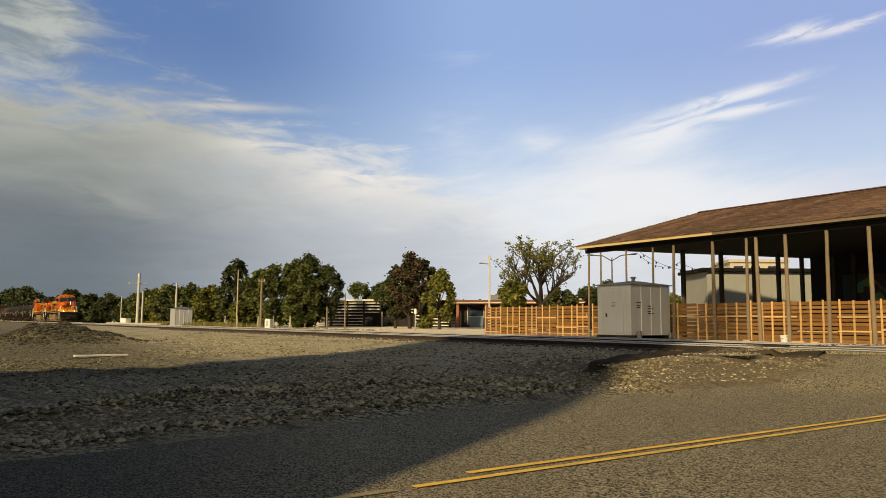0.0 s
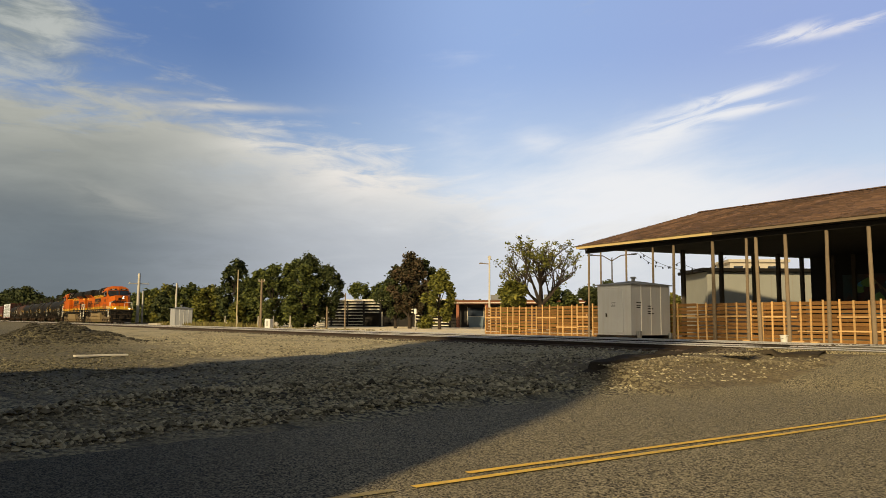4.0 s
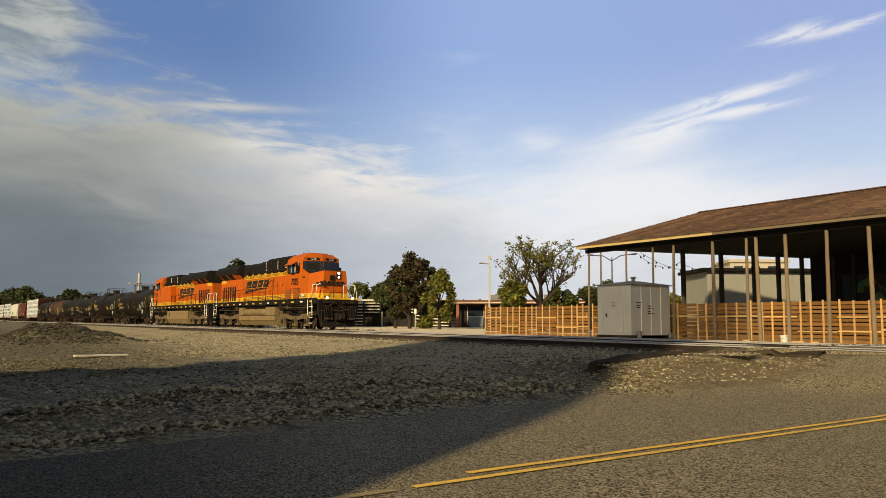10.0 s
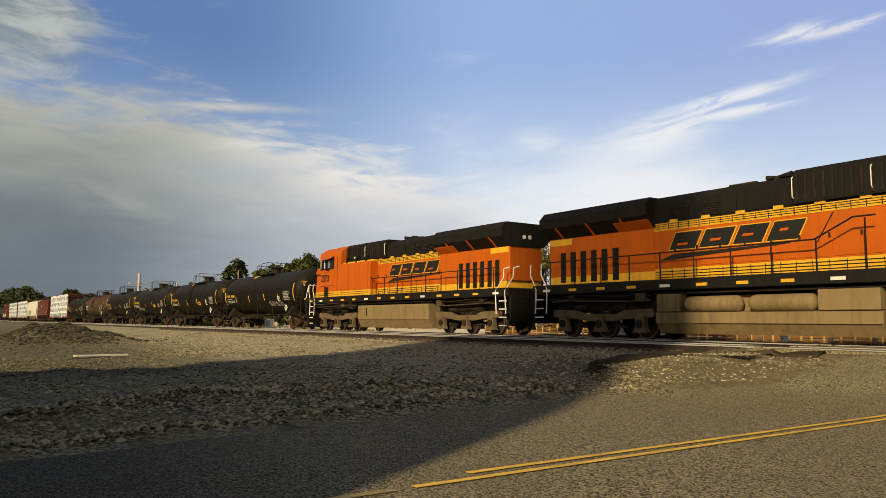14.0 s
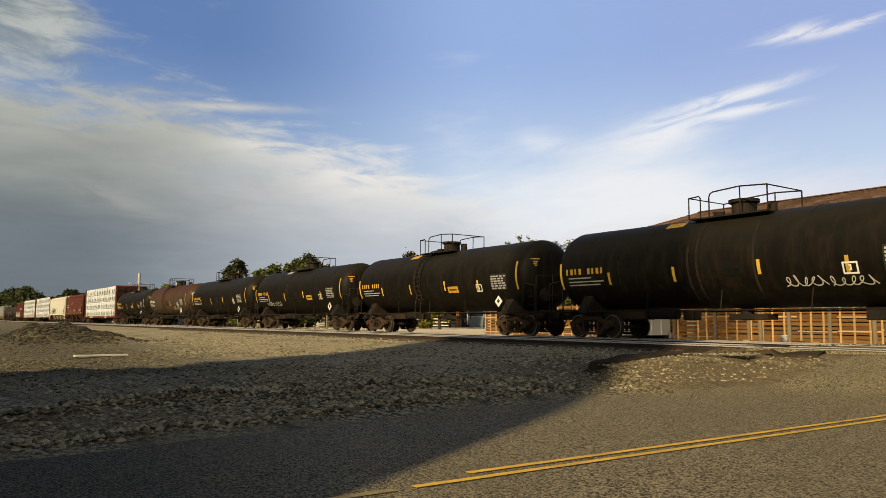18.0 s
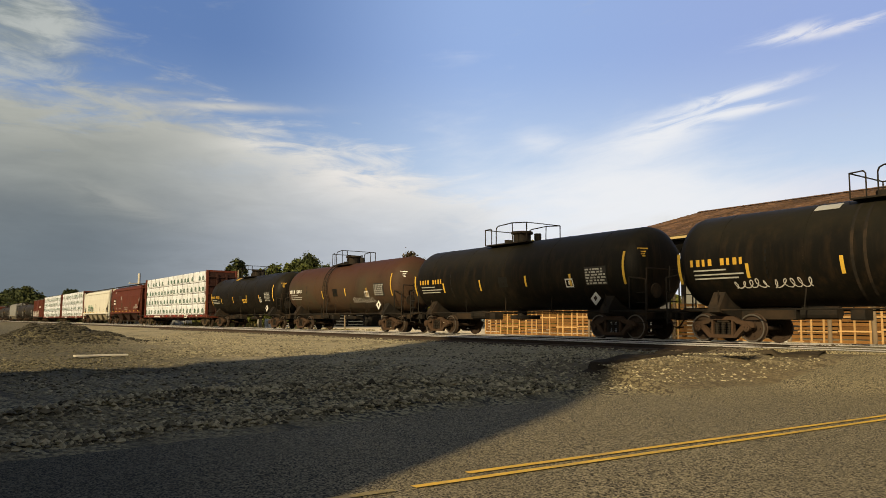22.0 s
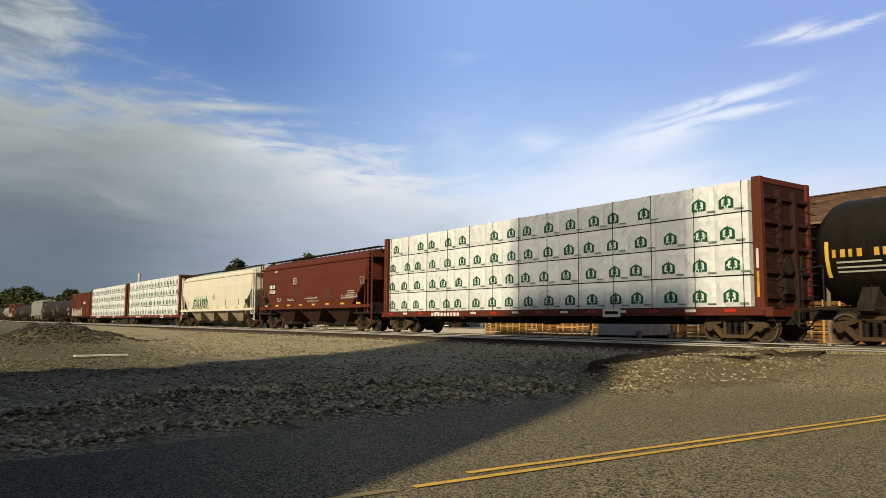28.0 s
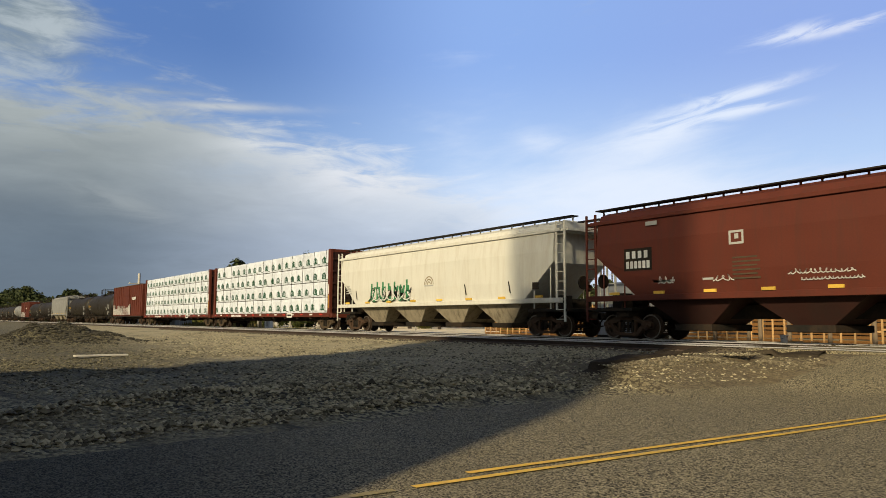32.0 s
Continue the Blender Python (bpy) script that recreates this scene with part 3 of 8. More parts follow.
def windrow_far(y):
    return lerp_steps(y, ((-2, -10.2), (1.2, -10.8), (2.7, -11.5), (4.9, -11.65), (7.5, -11.2), (9.3, -11.05)))


def windrow_near(y):
    return lerp_steps(y, ((-2, -9.2), (0.8, -9.45), (3.0, -9.8), (5.2, -10.15), (8.0, -10.4), (10.5, -10.4)))


def ground_z(x, y):
    """Height of the earth: street, gravel lot, track bed, and the flat land beyond."""
    on_road = smooth01((x + 11.5) / 3.0) * smooth01((3.5 - x) / 3.0) if x < 0 else smooth01((6.0 - x) / 3.0)
    lot = lerp_steps(y, ((-20, 0.30), (4, 0.34), (9, 0.38), (12.5, 0.46), (15.2, 0.62)))
    lot += 0.10 * bumpy(x, y, 0.35) + 0.05 * bumpy(x, y, 1.3)
    if x > -13:
        lot *= 0.25 + 0.75 * smooth01((-9.0 - x) / 4.0) if y < 12 else 1.0
    road = lerp_steps(y, ((-30, -0.045), (12.6, -0.045), (14.8, 0.08), (16.8, 0.62), (17.2, 0.66), (25, 0.66), (30, 0.60)))
    z = on_road * road + (1 - on_road) * lot
    if y > 14.5:
        bed = lerp_steps(y, ((14.5, 0.52), (16.3, 0.655), (25.2, 0.655), (27.0, 0.56), (31, 0.60), (46, 0.62), (95, 0.98), (400, 1.10), (3000, 1.2)))
        bed += on_road * lerp_steps(y, ((14.5, -0.30), (16.0, -0.16), (16.85, 0.125), (17.15, 0.0), (18, 0.0)))
        k = smooth01((y - 14.5) / 1.5)
        z = z * (1 - k) + bed * k
    # earth banked up to the ends of the crossing panels
    if -14.5 < x < -10 and 15.5 < y < 25.2:
        z = max(z, 0.655 + 0.145 * smooth01((x + 14.0) / 2.8) * smooth01((y - 15.6) / 1.2) * smooth01((25.0 - y) / 0.8))
    # the spoil heap by the rails, and a dip of dark earth before the crossing
    for cx, cy, rx, ry, h in ((-38.2, 4.2, 1.7, 1.5, 0.62), (-38.0, 5.6, 1.6, 1.5, 0.50), (-37.4, 6.9, 1.3, 1.0, 0.30), (-37.0, 7.8, 1.2, 0.8, 0.12)):
        r = ((x - cx) / rx) ** 2 + ((y - cy) / ry) ** 2
        if r < 4:
            z += h * math.exp(-r * 1.2) * (1 + 0.35 * bumpy(x, y, 1.7))
    # windrows of coarse stone along the edge of the lot
    if -14 < x < -8 and -2 < y < 10.5:
        z += 0.085 * smooth01((10.5 - y) / 2.5) * math.exp(-((x - windrow_far(y)) / 0.36) ** 2) * (1 + 0.8 * bumpy(x, y, 1.1))
        z += 0.050 * math.exp(-((x - windrow_near(y)) / 0.22) ** 2) * (1 + 0.8 * bumpy(x, y, 1.4))
    for cx, cy, rx, ry, h in ((-10.9, 12.0, 0.40, 0.8, 0.03), (-10.85, 13.4, 0.42, 0.8, 0.05), (-10.75, 14.9, 0.45, 0.7, 0.05), (-9.8, 15.8, 0.7, 0.45, 0.04), (-12.6, 16.6, 2.4, 0.55, -0.16)):
        r = ((x - cx) / rx) ** 2 + ((y - cy) / ry) ** 2
        if r < 4:
            z += h * math.exp(-r * 1.3)
    return z


def spread(lo, hi, a, b, step, grow=1.25):
    """Grid lines: even between a and b, then ever wider out to lo and hi."""
    mid = list(np.arange(a, b + 1e-6, step))
    out, s = [a], step
    while out[-1] > lo:
        s *= grow
        out.append(max(lo, out[-1] - s))
    up, s = [b], step
    while up[-1] < hi:
        s *= grow
        up.append(min(hi, up[-1] + s))
    return out[:0:-1] + mid + up[1:]


def build_ground():
    g = Geo()
    xs, ys = spread(-3200, 1500, -62, 6, 0.34), spread(-1200, 3200, -4, 30, 0.26)
    n = len(ys)
    for x in xs:
        for y in ys:
            g.v.append((x, y, ground_z(x, y)))
    g.f = [(i * n + j, (i + 1) * n + j, (i + 1) * n + j + 1, i * n + j + 1) for i in range(len(xs) - 1) for j in range(n - 1)]
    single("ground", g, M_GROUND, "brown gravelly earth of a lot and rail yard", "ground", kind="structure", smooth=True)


def edge_left(y):
    """The broken western edge of the asphalt."""
    return lerp_steps(y, ((-60, -9.0), (0.7, -9.1), (2.5, -9.4), (5.0, -9.7), (7.8, -10.05), (10.6, -10.1), (12.0, -9.9), (14.3, -9.5), (16.0, -8.7), (16.9, -8.4))) + 0.16 * bumpy(3.1, y, 0.6) + 0.08 * bumpy(7.1, y, 1.7)


def build_street():
    g = Geo()
    ys = spread(-60, 16.9, -4, 16.9, 0.3)
    cols = 28
    for y in ys:
        l, r = edge_left(y), 4.5
        for i in range(cols + 1):
            x = l + (r - l) * i / cols
            edge = 0.014 if 0 < i < cols else -0.03
            g.v.append((x, y, ground_z(x, y) + edge + 0.008 * (1 - abs(x - STREET_X) / 8)))
    n = cols + 1
    g.f = [(k * n + i, k * n + i + 1, (k + 1) * n + i + 1, (k + 1) * n + i) for k in range(len(ys) - 1) for i in range(cols)]
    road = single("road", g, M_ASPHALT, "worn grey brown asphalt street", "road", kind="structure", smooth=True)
    # crossing panels between and beside the rails, and the street beyond
    for y0, y1 in ((16.95, SIDE_Y - 0.85), (SIDE_Y - 0.62, SIDE_Y + 0.62), (SIDE_Y + 0.85, MAIN_Y - 0.85), (MAIN_Y - 0.62, MAIN_Y + 0.62), (MAIN_Y + 0.85, 24.2)):
        west = -11.0 if y1 < 19.5 else -10.6
        part("crossing_panel", Geo().box(west, 4.5, y0, y1, 0.5, RAIL_Z - 0.015, 0.012), M_ASPHALT, road)
    far = Geo()
    far.box(-10.3, 4.5, 24.2, 31.5, 0.45, 0.655, 0.02)
    part("far_apron", far, M_ASPHALT, road)

    def stripe(x, w, y0, y1, material, name):
        s = Geo()
        yy = list(np.arange(y0, y1 + 0.01, 0.25))
        for k, y in enumerate(yy):
            wob = 0.006 * bumpy(x, y, 2.0)
            zz = ground_z(x, y) + 0.034
            s.v += [(x - w / 2 + wob, y, zz), (x + w / 2 + wob, y, zz)]
        s.f = [(2 * k, 2 * k + 1, 2 * k + 3, 2 * k + 2) for k in range(len(yy) - 1)]
        part(name, s, material, road, "faded yellow centre line")
    stripe(STREET_X - 0.115, 0.095, 4.30, 16.4, M_YELLOWLINE, "centre_line")
    stripe(STREET_X + 0.115, 0.095, 3.55, 16.4, M_YELLOWLINE, "centre_line")
    stripe(STREET_X + 0.125, 0.10, 2.1, 3.5, M_OLDPAINT, "worn_line")


def build_track(yc, name, label, x0, x1):
    t = thing(name, label, "railway track", "rails through the yard", "structure")
    tie = Geo().box(-0.11, 0.11, -1.28, 1.28, -0.10, 0.09, 0.012)
    me = mesh_of("sleeper", tie, M_TIE)
    for i in range(150):
        x = -68 + i * 0.56
        if x < -11 or x > 5:
            part("sleeper", me, M_TIE, t, at=pose(x, yc + 0.04 * random.uniform(-1, 1), 0.60 + 0.012 * random.uniform(-1, 1), 0, 0, random.uniform(-1, 1)))
    for s in (-1, 1):
        y = yc + s * 0.755
        web = Geo()
        prof = [(-0.07, 0), (0.07, 0), (0.07, 0.012), (0.012, 0.03), (0.012, 0.12), (0.036, 0.13), (0.036, 0.155), (-0.036, 0.155), (-0.036, 0.13), (-0.012, 0.12), (-0.012, 0.03), (-0.07, 0.012)]
        web.prism([(y + a, RAIL_Z - 0.17 + b) for a, b in prof], 0, x0, x1)
        part("rail", web, M_RAIL, t)
        head = Geo().box(x0, x1, y - 0.039, y + 0.039, RAIL_Z - 0.036, RAIL_Z, 0.006)
        part("rail_head", head, M_RAILTOP, t, "polished steel running surface")


def rock(g, x, y, z, r, flat=0.7):
    k = len(g.v)
    a0 = random.uniform(0, 6.28)
    sx, sy = random.uniform(0.7, 1.3), random.uniform(0.7, 1.3)
    pts = [(0, 0, r * flat * random.uniform(0.7, 1.1))]
    for i in range(5):
        a = a0 + i * 1.2566 + random.uniform(-0.3, 0.3)
        rr = r * random.uniform(0.75, 1.15)
        pts.append((rr * math.cos(a) * sx, rr * math.sin(a) * sy, r * flat * random.uniform(-0.1, 0.45)))
    pts.append((0, 0, -r * 0.4))
    for p in pts:
        g.v.append((x + p[0], y + p[1], z + p[2]))
    for i in range(5):
        j = i % 5 + 1
        l = (i + 1) % 5 + 1
        g.f.append((k, k + j, k + l))
        g.f.append((k + 6, k + l, k + j))


def build_stones():
    rng = random.Random(4)
    lot = Geo()
    while len(lot.f) < 10 * 42000:
        # more stones close to the camera, where they can be told apart
        d = 8 + 44 * rng.random() ** 1.35
        a = radians(2 + 62 * rng.random())
        x, y = -d * math.cos(a), d * math.sin(a)
        if y > 16.6 or x > edge_left(y) - 0.12:
            continue
        dens = 0.5 + 0.9 * bumpy(x + 40, y, 0.28)
        band = math.exp(-((x - windrow_far(y)) / 0.42) ** 2) + 0.9 * math.exp(-((x - windrow_near(y)) / 0.26) ** 2) if y < 10.5 else 0.0
        if rng.random() > dens + band * (0.6 + 0.6 * bumpy(x, y, 0.9)):
            continue
        rock(lot, x, y, ground_z(x, y), rng.choice((0.012, 0.016, 0.02, 0.028, 0.036, 0.046)) * (1 + 0.75 * band * rng.random()) * rng.uniform(0.7, 1.25), 0.7 + 0.25 * band)
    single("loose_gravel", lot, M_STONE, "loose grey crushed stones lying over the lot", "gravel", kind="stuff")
    pile = Geo()
    for _ in range(1500):
        k = 6 * rng.random()
        line = ((-11.1, 11.5), (-10.9, 12.6), (-10.85, 13.6), (-10.8, 14.7), (-10.5, 15.5), (-9.7, 15.9), (-8.7, 16.1))
        a, b = line[int(k)], line[int(k) + 1]
        x, y = a[0] + (b[0] - a[0]) * (k % 1) + rng.gauss(0, 0.20), a[1] + (b[1] - a[1]) * (k % 1) + rng.gauss(0, 0.16)
        rock(pile, x, y, ground_z(x, y), rng.uniform(0.014, 0.044), 0.9)
    single("stone_berm", pile, M_PALESTONE, "low berm of pale broken rock beside the crossing", "gravel", kind="stuff")
    bal = Geo()
    while len(bal.f) < 10 * 11000:
        x = 5 - 70 * rng.random() ** 1.1
        y = rng.uniform(15.9, 25.4)
        if -10.8 < x:
            continue
        rock(bal, x, y, ground_z(x, y) + 0.01, rng.uniform(0.03, 0.055))
    single("track_ballast", bal, M_BALLAST, "dark rusty ballast stones between the sleepers", "gravel", kind="stuff")
    heap = Geo()
    for _ in range(3200):
        x, y = -38.0 + rng.gauss(0, 1.2), 5.2 + rng.gauss(0, 1.5)
        rock(heap, x, y, ground_z(x, y), rng.choice((0.03, 0.045, 0.06, 0.09)), 0.9)
    single("spoil_heap", heap, M_TARP, "heap of dark earth clods and rubble", "rubble heap", kind="stuff")


def build_dirt_path():
    """A dark worn track that swings off the crossing into the lot."""
    rng = random.Random(31)
    for pts, w in ((((-11.25, 11.5), (-11.5, 12.6), (-11.95, 14.0), (-12.3, 15.5), (-12.6, 17.0), (-12.2, 18.3), (-10.75, 18.8)), 0.46), (((-10.9, 16.35), (-9.8, 16.7), (-8.8, 16.72)), 0.20)):
        line = []
        for a, b in zip(pts[:-1], pts[1:]):
            for i in range(8):
                line.append(Vector(a).lerp(Vector(b), i / 8))
        for _ in range(3):
            line = [line[0]] + [(line[i - 1] + line[i] * 2 + line[i + 1]) / 4 for i in range(1, len(line) - 1)] + [line[-1]]
        g = Geo()
        cols = 8
        for k, c in enumerate(line):
            d = (line[min(k + 1, len(line) - 1)] - line[max(k - 1, 0)]).normalized()
            nrm = Vector((-d.y, d.x))
            for i in range(cols + 1):
                q = c + nrm * w * (0.45 + 0.55 * smooth01(k / 14)) * (i / cols - 0.5) * (2 + 0.10 * rng.uniform(-1, 1))
                lift = (0.055 if 0 < i < cols else -0.03) * smooth01(k / 6 + 0.15)
                g.v.append((q.x, q.y, ground_z(q.x, q.y) + lift))
        n = cols + 1
        g.f = [(k * n + i, k * n + i + 1, (k + 1) * n + i + 1, (k + 1) * n + i) for k in range(len(line) - 1) for i in range(cols)]
        single("dirt_path", g, M_PATCH, "dark packed earth wheel track beside the crossing", "path", kind="structure", smooth=True)


build_ground()
build_street()
build_dirt_path()
build_track(MAIN_Y, "main_track", "main railway track with polished rails on dark sleepers", -700, 160)
build_track(SIDE_Y, "siding_track", "siding track with bright rails beside the lot", -700, 160)


# ---------- unseen shapes behind the camera, placed to shade the lot ------
def build_shade():
    t = thing("shadow_building", "unseen tall grey building placed to cast the lot's shadow", "building")
    part("wall", Geo().box(-11.7, -2.95, -8.2, -3.0, 0.0, 15.3, 0.05), M_WALLPLAIN, t)
    # wedge added to shift the shadow's edge on the street
    part("buttress", Geo().prism([(-2.945, 0.0), (-2.05, 0.0), (-2.945, 7.4)], 1, -8.1, -3.1), M_WALLPLAIN, t)
    part("roof", Geo().box(-11.8, -2.85, -8.3, -2.9, 15.3, 15.45, 0.03), M_SHEDROOF, t)
    # fins added on the roof pass part of the sun, for half shade
    for k in range(49):
        x = -12.12 + k * 0.19
        part("screen_fin", Geo().box(x - 0.037, x + 0.037, -3.2, -3.1, 15.45, 23.5), M_SHEDROOF, t)


build_shade()
# unseen block, added to cut sky light on the shaded foreground
yard = thing("sky_blocker", "unseen low block added to cut sky light on the foreground", "building")
part("wall", Geo().box(-42.0, -11.9, -10.0, -5.2, 0.0, 3.4, 0.05), M_WALLPLAIN, yard)
part("roof", Geo().box(-42.1, -11.85, -10.1, -5.1, 3.4, 3.55, 0.03), M_SHEDROOF, yard)


# ---------- fence, open pavilion, sheds ----------
def build_fence():
    board = Geo().box(0, 1.0, -0.011, 0.011, -0.068, 0.068, 0.004)
    me_b = mesh_of("slat", board, M_WOOD)
    batten = Geo().box(-0.045, 0.045, -0.035, 0.0, 0.0, 1.92, 0.006)
    me_v = mesh_of("batten", batten, M_WOODPALE)
    for x0, x1, tag in ((-41.9, -31.6, "a"), (-31.5, 4.0, "b")):
        t = thing("fence", "new golden timber slat fence with pale upright battens", "fence", "fence along the yard", "structure")
        x = x0
        k = 0
        while x < x1 - 0.2:
            w = min(1.83, x1 - x)
            tilt = random.uniform(-0.5, 0.5)
            for r in range(10):
                z = 0.67 + 0.19 * r + random.uniform(-0.012, 0.012)
                part("slat", me_b, M_WOOD, t, at=pose(x, FENCE_Y + 0.012 * (r % 2), z, 0, random.uniform(-0.25, 0.25) + tilt * 0.2, 0) @ Matrix.Diagonal((w - 0.01, 1, random.uniform(0.90, 1.22), 1)))
            for i in range(random.choice((2, 3, 3))):
                part("batten", me_v, M_WOODPALE, t, at=pose(x + 0.05 + i * w * 0.33 + random.uniform(-0.12, 0.12), FENCE_Y - 0.02, 0.58 + random.uniform(-0.04, 0.09), 0, tilt, 0))
            for z in (1.12, 1.74):
                if random.random() < 0.5:
                    continue
                z += random.uniform(-0.06, 0.06)
                part("rail", Geo().box(x, x + w - 0.02, FENCE_Y - 0.075, FENCE_Y - 0.058, z, z + 0.07), M_WOODPALE, t)
            x += w
            k += 1


EAVE_Z, RIDGE_Z, FRONT_Y, RIDGE_Y, BACK_Y = 5.95, 8.45, 32.3, 40.6, 48.6


def end_x(y):
    """The skewed west end of the pavilion."""
    return -32.0 + (y - FRONT_Y) * 0.33


def build_pavilion():
    t = thing("pavilion", "long open timber pavilion with a brown shingled gable roof", "pavilion", kind="structure")
    east = 14.0
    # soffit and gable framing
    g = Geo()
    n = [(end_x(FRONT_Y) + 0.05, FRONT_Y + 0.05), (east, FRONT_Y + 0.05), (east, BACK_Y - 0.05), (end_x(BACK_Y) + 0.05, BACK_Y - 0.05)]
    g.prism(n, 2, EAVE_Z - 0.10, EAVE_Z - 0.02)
    part("ceiling_boards", g, M_SOFFIT, t, "underside boards with the roof's shade in their colour")
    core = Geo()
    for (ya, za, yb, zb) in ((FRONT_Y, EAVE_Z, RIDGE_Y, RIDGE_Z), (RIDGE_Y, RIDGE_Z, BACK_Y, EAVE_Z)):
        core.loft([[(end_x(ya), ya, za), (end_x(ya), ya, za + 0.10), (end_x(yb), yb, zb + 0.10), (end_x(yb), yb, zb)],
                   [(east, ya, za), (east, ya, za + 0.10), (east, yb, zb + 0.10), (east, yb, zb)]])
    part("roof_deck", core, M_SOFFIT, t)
    gable = Geo()
    gable.loft([[(end_x(FRONT_Y) + 0.3, FRONT_Y, EAVE_Z), (end_x(RIDGE_Y) + 0.3, RIDGE_Y, RIDGE_Z), (end_x(BACK_Y) + 0.3, BACK_Y, EAVE_Z)],
                [(end_x(FRONT_Y) + 0.4, FRONT_Y, EAVE_Z), (end_x(RIDGE_Y) + 0.4, RIDGE_Y, RIDGE_Z), (end_x(BACK_Y) + 0.4, BACK_Y, EAVE_Z)]])
    part("gable_wall", gable, M_SHINGLE, t)
    # front fascia: pale at the west end, weathered further on
    xa, xb = end_x(FRONT_Y) - 0.1, -22.6
    part("fascia", Geo().box(xa, xb, FRONT_Y - 0.05, FRONT_Y - 0.01, EAVE_Z - 0.08, EAVE_Z + 0.12, 0.006), M_FASCIA, t, "cream painted eave board")
    part("fascia", Geo().box(xb + 0.003, east, FRONT_Y - 0.05, FRONT_Y - 0.01, EAVE_Z - 0.08, EAVE_Z + 0.12, 0.006), M_POST, t, "weathered eave board")
    # shingle courses on the slope that is seen; each is a strip with a thick butt edge
    courses = 34
    run, rise = RIDGE_Y - FRONT_Y, RIDGE_Z - EAVE_Z
    for c in range(courses):
        y0 = FRONT_Y - 0.10 + run * c / courses
        y1 = y0 + run / courses * 1.25
        z0 = EAVE_Z + 0.10 + rise * (y0 - FRONT_Y) / run
        z1 = EAVE_Z + 0.10 + rise * (y1 - FRONT_Y) / run
        s = Geo()
        x = end_x(y0) - 0.10 - random.random() * 0.3
        while x < east:
            w = random.uniform(0.22, 0.46)
            x1 = min(x + w - 0.012, east)
            h = 0.030 + random.uniform(0, 0.022)
            a = max(x, end_x(y0) - 0.1)
            s.add([(a, y0, z0 + h), (x1, y0, z0 + h), (x1, y1, z1 + 0.010), (a, y1, z1 + 0.010), (a, y0, z0), (x1, y0, z0)], [(0, 1, 2, 3), (4, 5, 1, 0)])
            x += w
        part("shingle_course", s, M_SHINGLE, t)
    part("ridge_cap", Geo().prism([(RIDGE_Y - 0.22, RIDGE_Z + 0.10), (RIDGE_Y, RIDGE_Z + 0.19), (RIDGE_Y + 0.22, RIDGE_Z + 0.10)], 0, end_x(RIDGE_Y) - 0.1, east), M_SHINGLE, t)
    back = Geo()
    back.loft([[(end_x(RIDGE_Y), RIDGE_Y, RIDGE_Z + 0.105), (end_x(RIDGE_Y), RIDGE_Y, RIDGE_Z + 0.14), (end_x(BACK_Y), BACK_Y, EAVE_Z + 0.14), (end_x(BACK_Y), BACK_Y, EAVE_Z + 0.105)],
               [(east, RIDGE_Y, RIDGE_Z + 0.105), (east, RIDGE_Y, RIDGE_Z + 0.14), (east, BACK_Y, EAVE_Z + 0.14), (east, BACK_Y, EAVE_Z + 0.105)]])
    part("back_slope", back, M_SHINGLE, t)
    # front posts: round poles; some doubled
    for x, r, lean in ((-31.55, 0.085, 0.6), (-30.6, 0.07, 0), (-28.65, 0.075, 0), (-26.75, 0.08, 0), (-25.35, 0.10, 0.8), (-22.95, 0.12, 0), (-21.05, 0.10, 0.3), (-20.55, 0.12, -0.9),
                       (-19.05, 0.12, -0.4), (-17.1, 0.115, 0.4), (-15.3, 0.12, -0.5), (-13.2, 0.12, 0), (-10.4, 0.12, 0), (-7.0, 0.12, 0), (-3.0, 0.12, 0)):
        y = FENCE_Y - 0.20
        g = Geo()
        top = EAVE_Z - 0.12
        dx = math.tan(radians(lean)) * top
        g.ring((x - dx, y, 0.58), (x, y, top), r * 0.84, r * 0.68, 10)
        part("post", g, M_POST, t, smooth=True)
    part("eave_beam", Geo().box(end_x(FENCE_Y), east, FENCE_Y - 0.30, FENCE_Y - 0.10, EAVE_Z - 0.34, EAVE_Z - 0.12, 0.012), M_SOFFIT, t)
    # inner and rear posts, rear wall
    for x, y in ((-28.4, 37.6), (-27.7, 40.4), (-26.8, 42.5), (-26.2, 44.2), (-26.5, 47.5), (-24.4, 47.5), (-23.2, 47.6), (-19.5, 44.0), (-17.5, 44.0), (-12, 44)):
        part("inner_post", Geo().box(x - 0.11, x + 0.11, y - 0.11, y + 0.11, 0.58, EAVE_Z - 0.10, 0.015), M_POSTDARK, t)
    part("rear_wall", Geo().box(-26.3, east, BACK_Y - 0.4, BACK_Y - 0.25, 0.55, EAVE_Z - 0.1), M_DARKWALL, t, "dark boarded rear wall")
    part("mural", Geo().box(-24.2, -13.0, BACK_Y - 0.46, BACK_Y - 0.405, 1.6, 4.6, 0.01), M_MURAL, t, "faded coloured panel on the rear wall")
    paints = [mat("faded mural paint", c, 0.8, var=0.4, scale=1.5, fine=8, bump=0.1) for c in ((0.10, 0.30, 0.42), (0.42, 0.09, 0.06), (0.16, 0.30, 0.12), (0.50, 0.48, 0.40), (0.36, 0.22, 0.08))]
    rng = random.Random(77)
    for k in range(26):
        x, z, r = -24.0 + 10.5 * rng.random(), 1.9 + 2.3 * rng.random(), rng.uniform(0.15, 0.5)
        ring = [(x + r * rng.uniform(0.6, 1.3) * math.cos(a * 0.7854), z + r * rng.uniform(0.5, 1.1) * math.sin(a * 0.7854)) for a in range(8)]
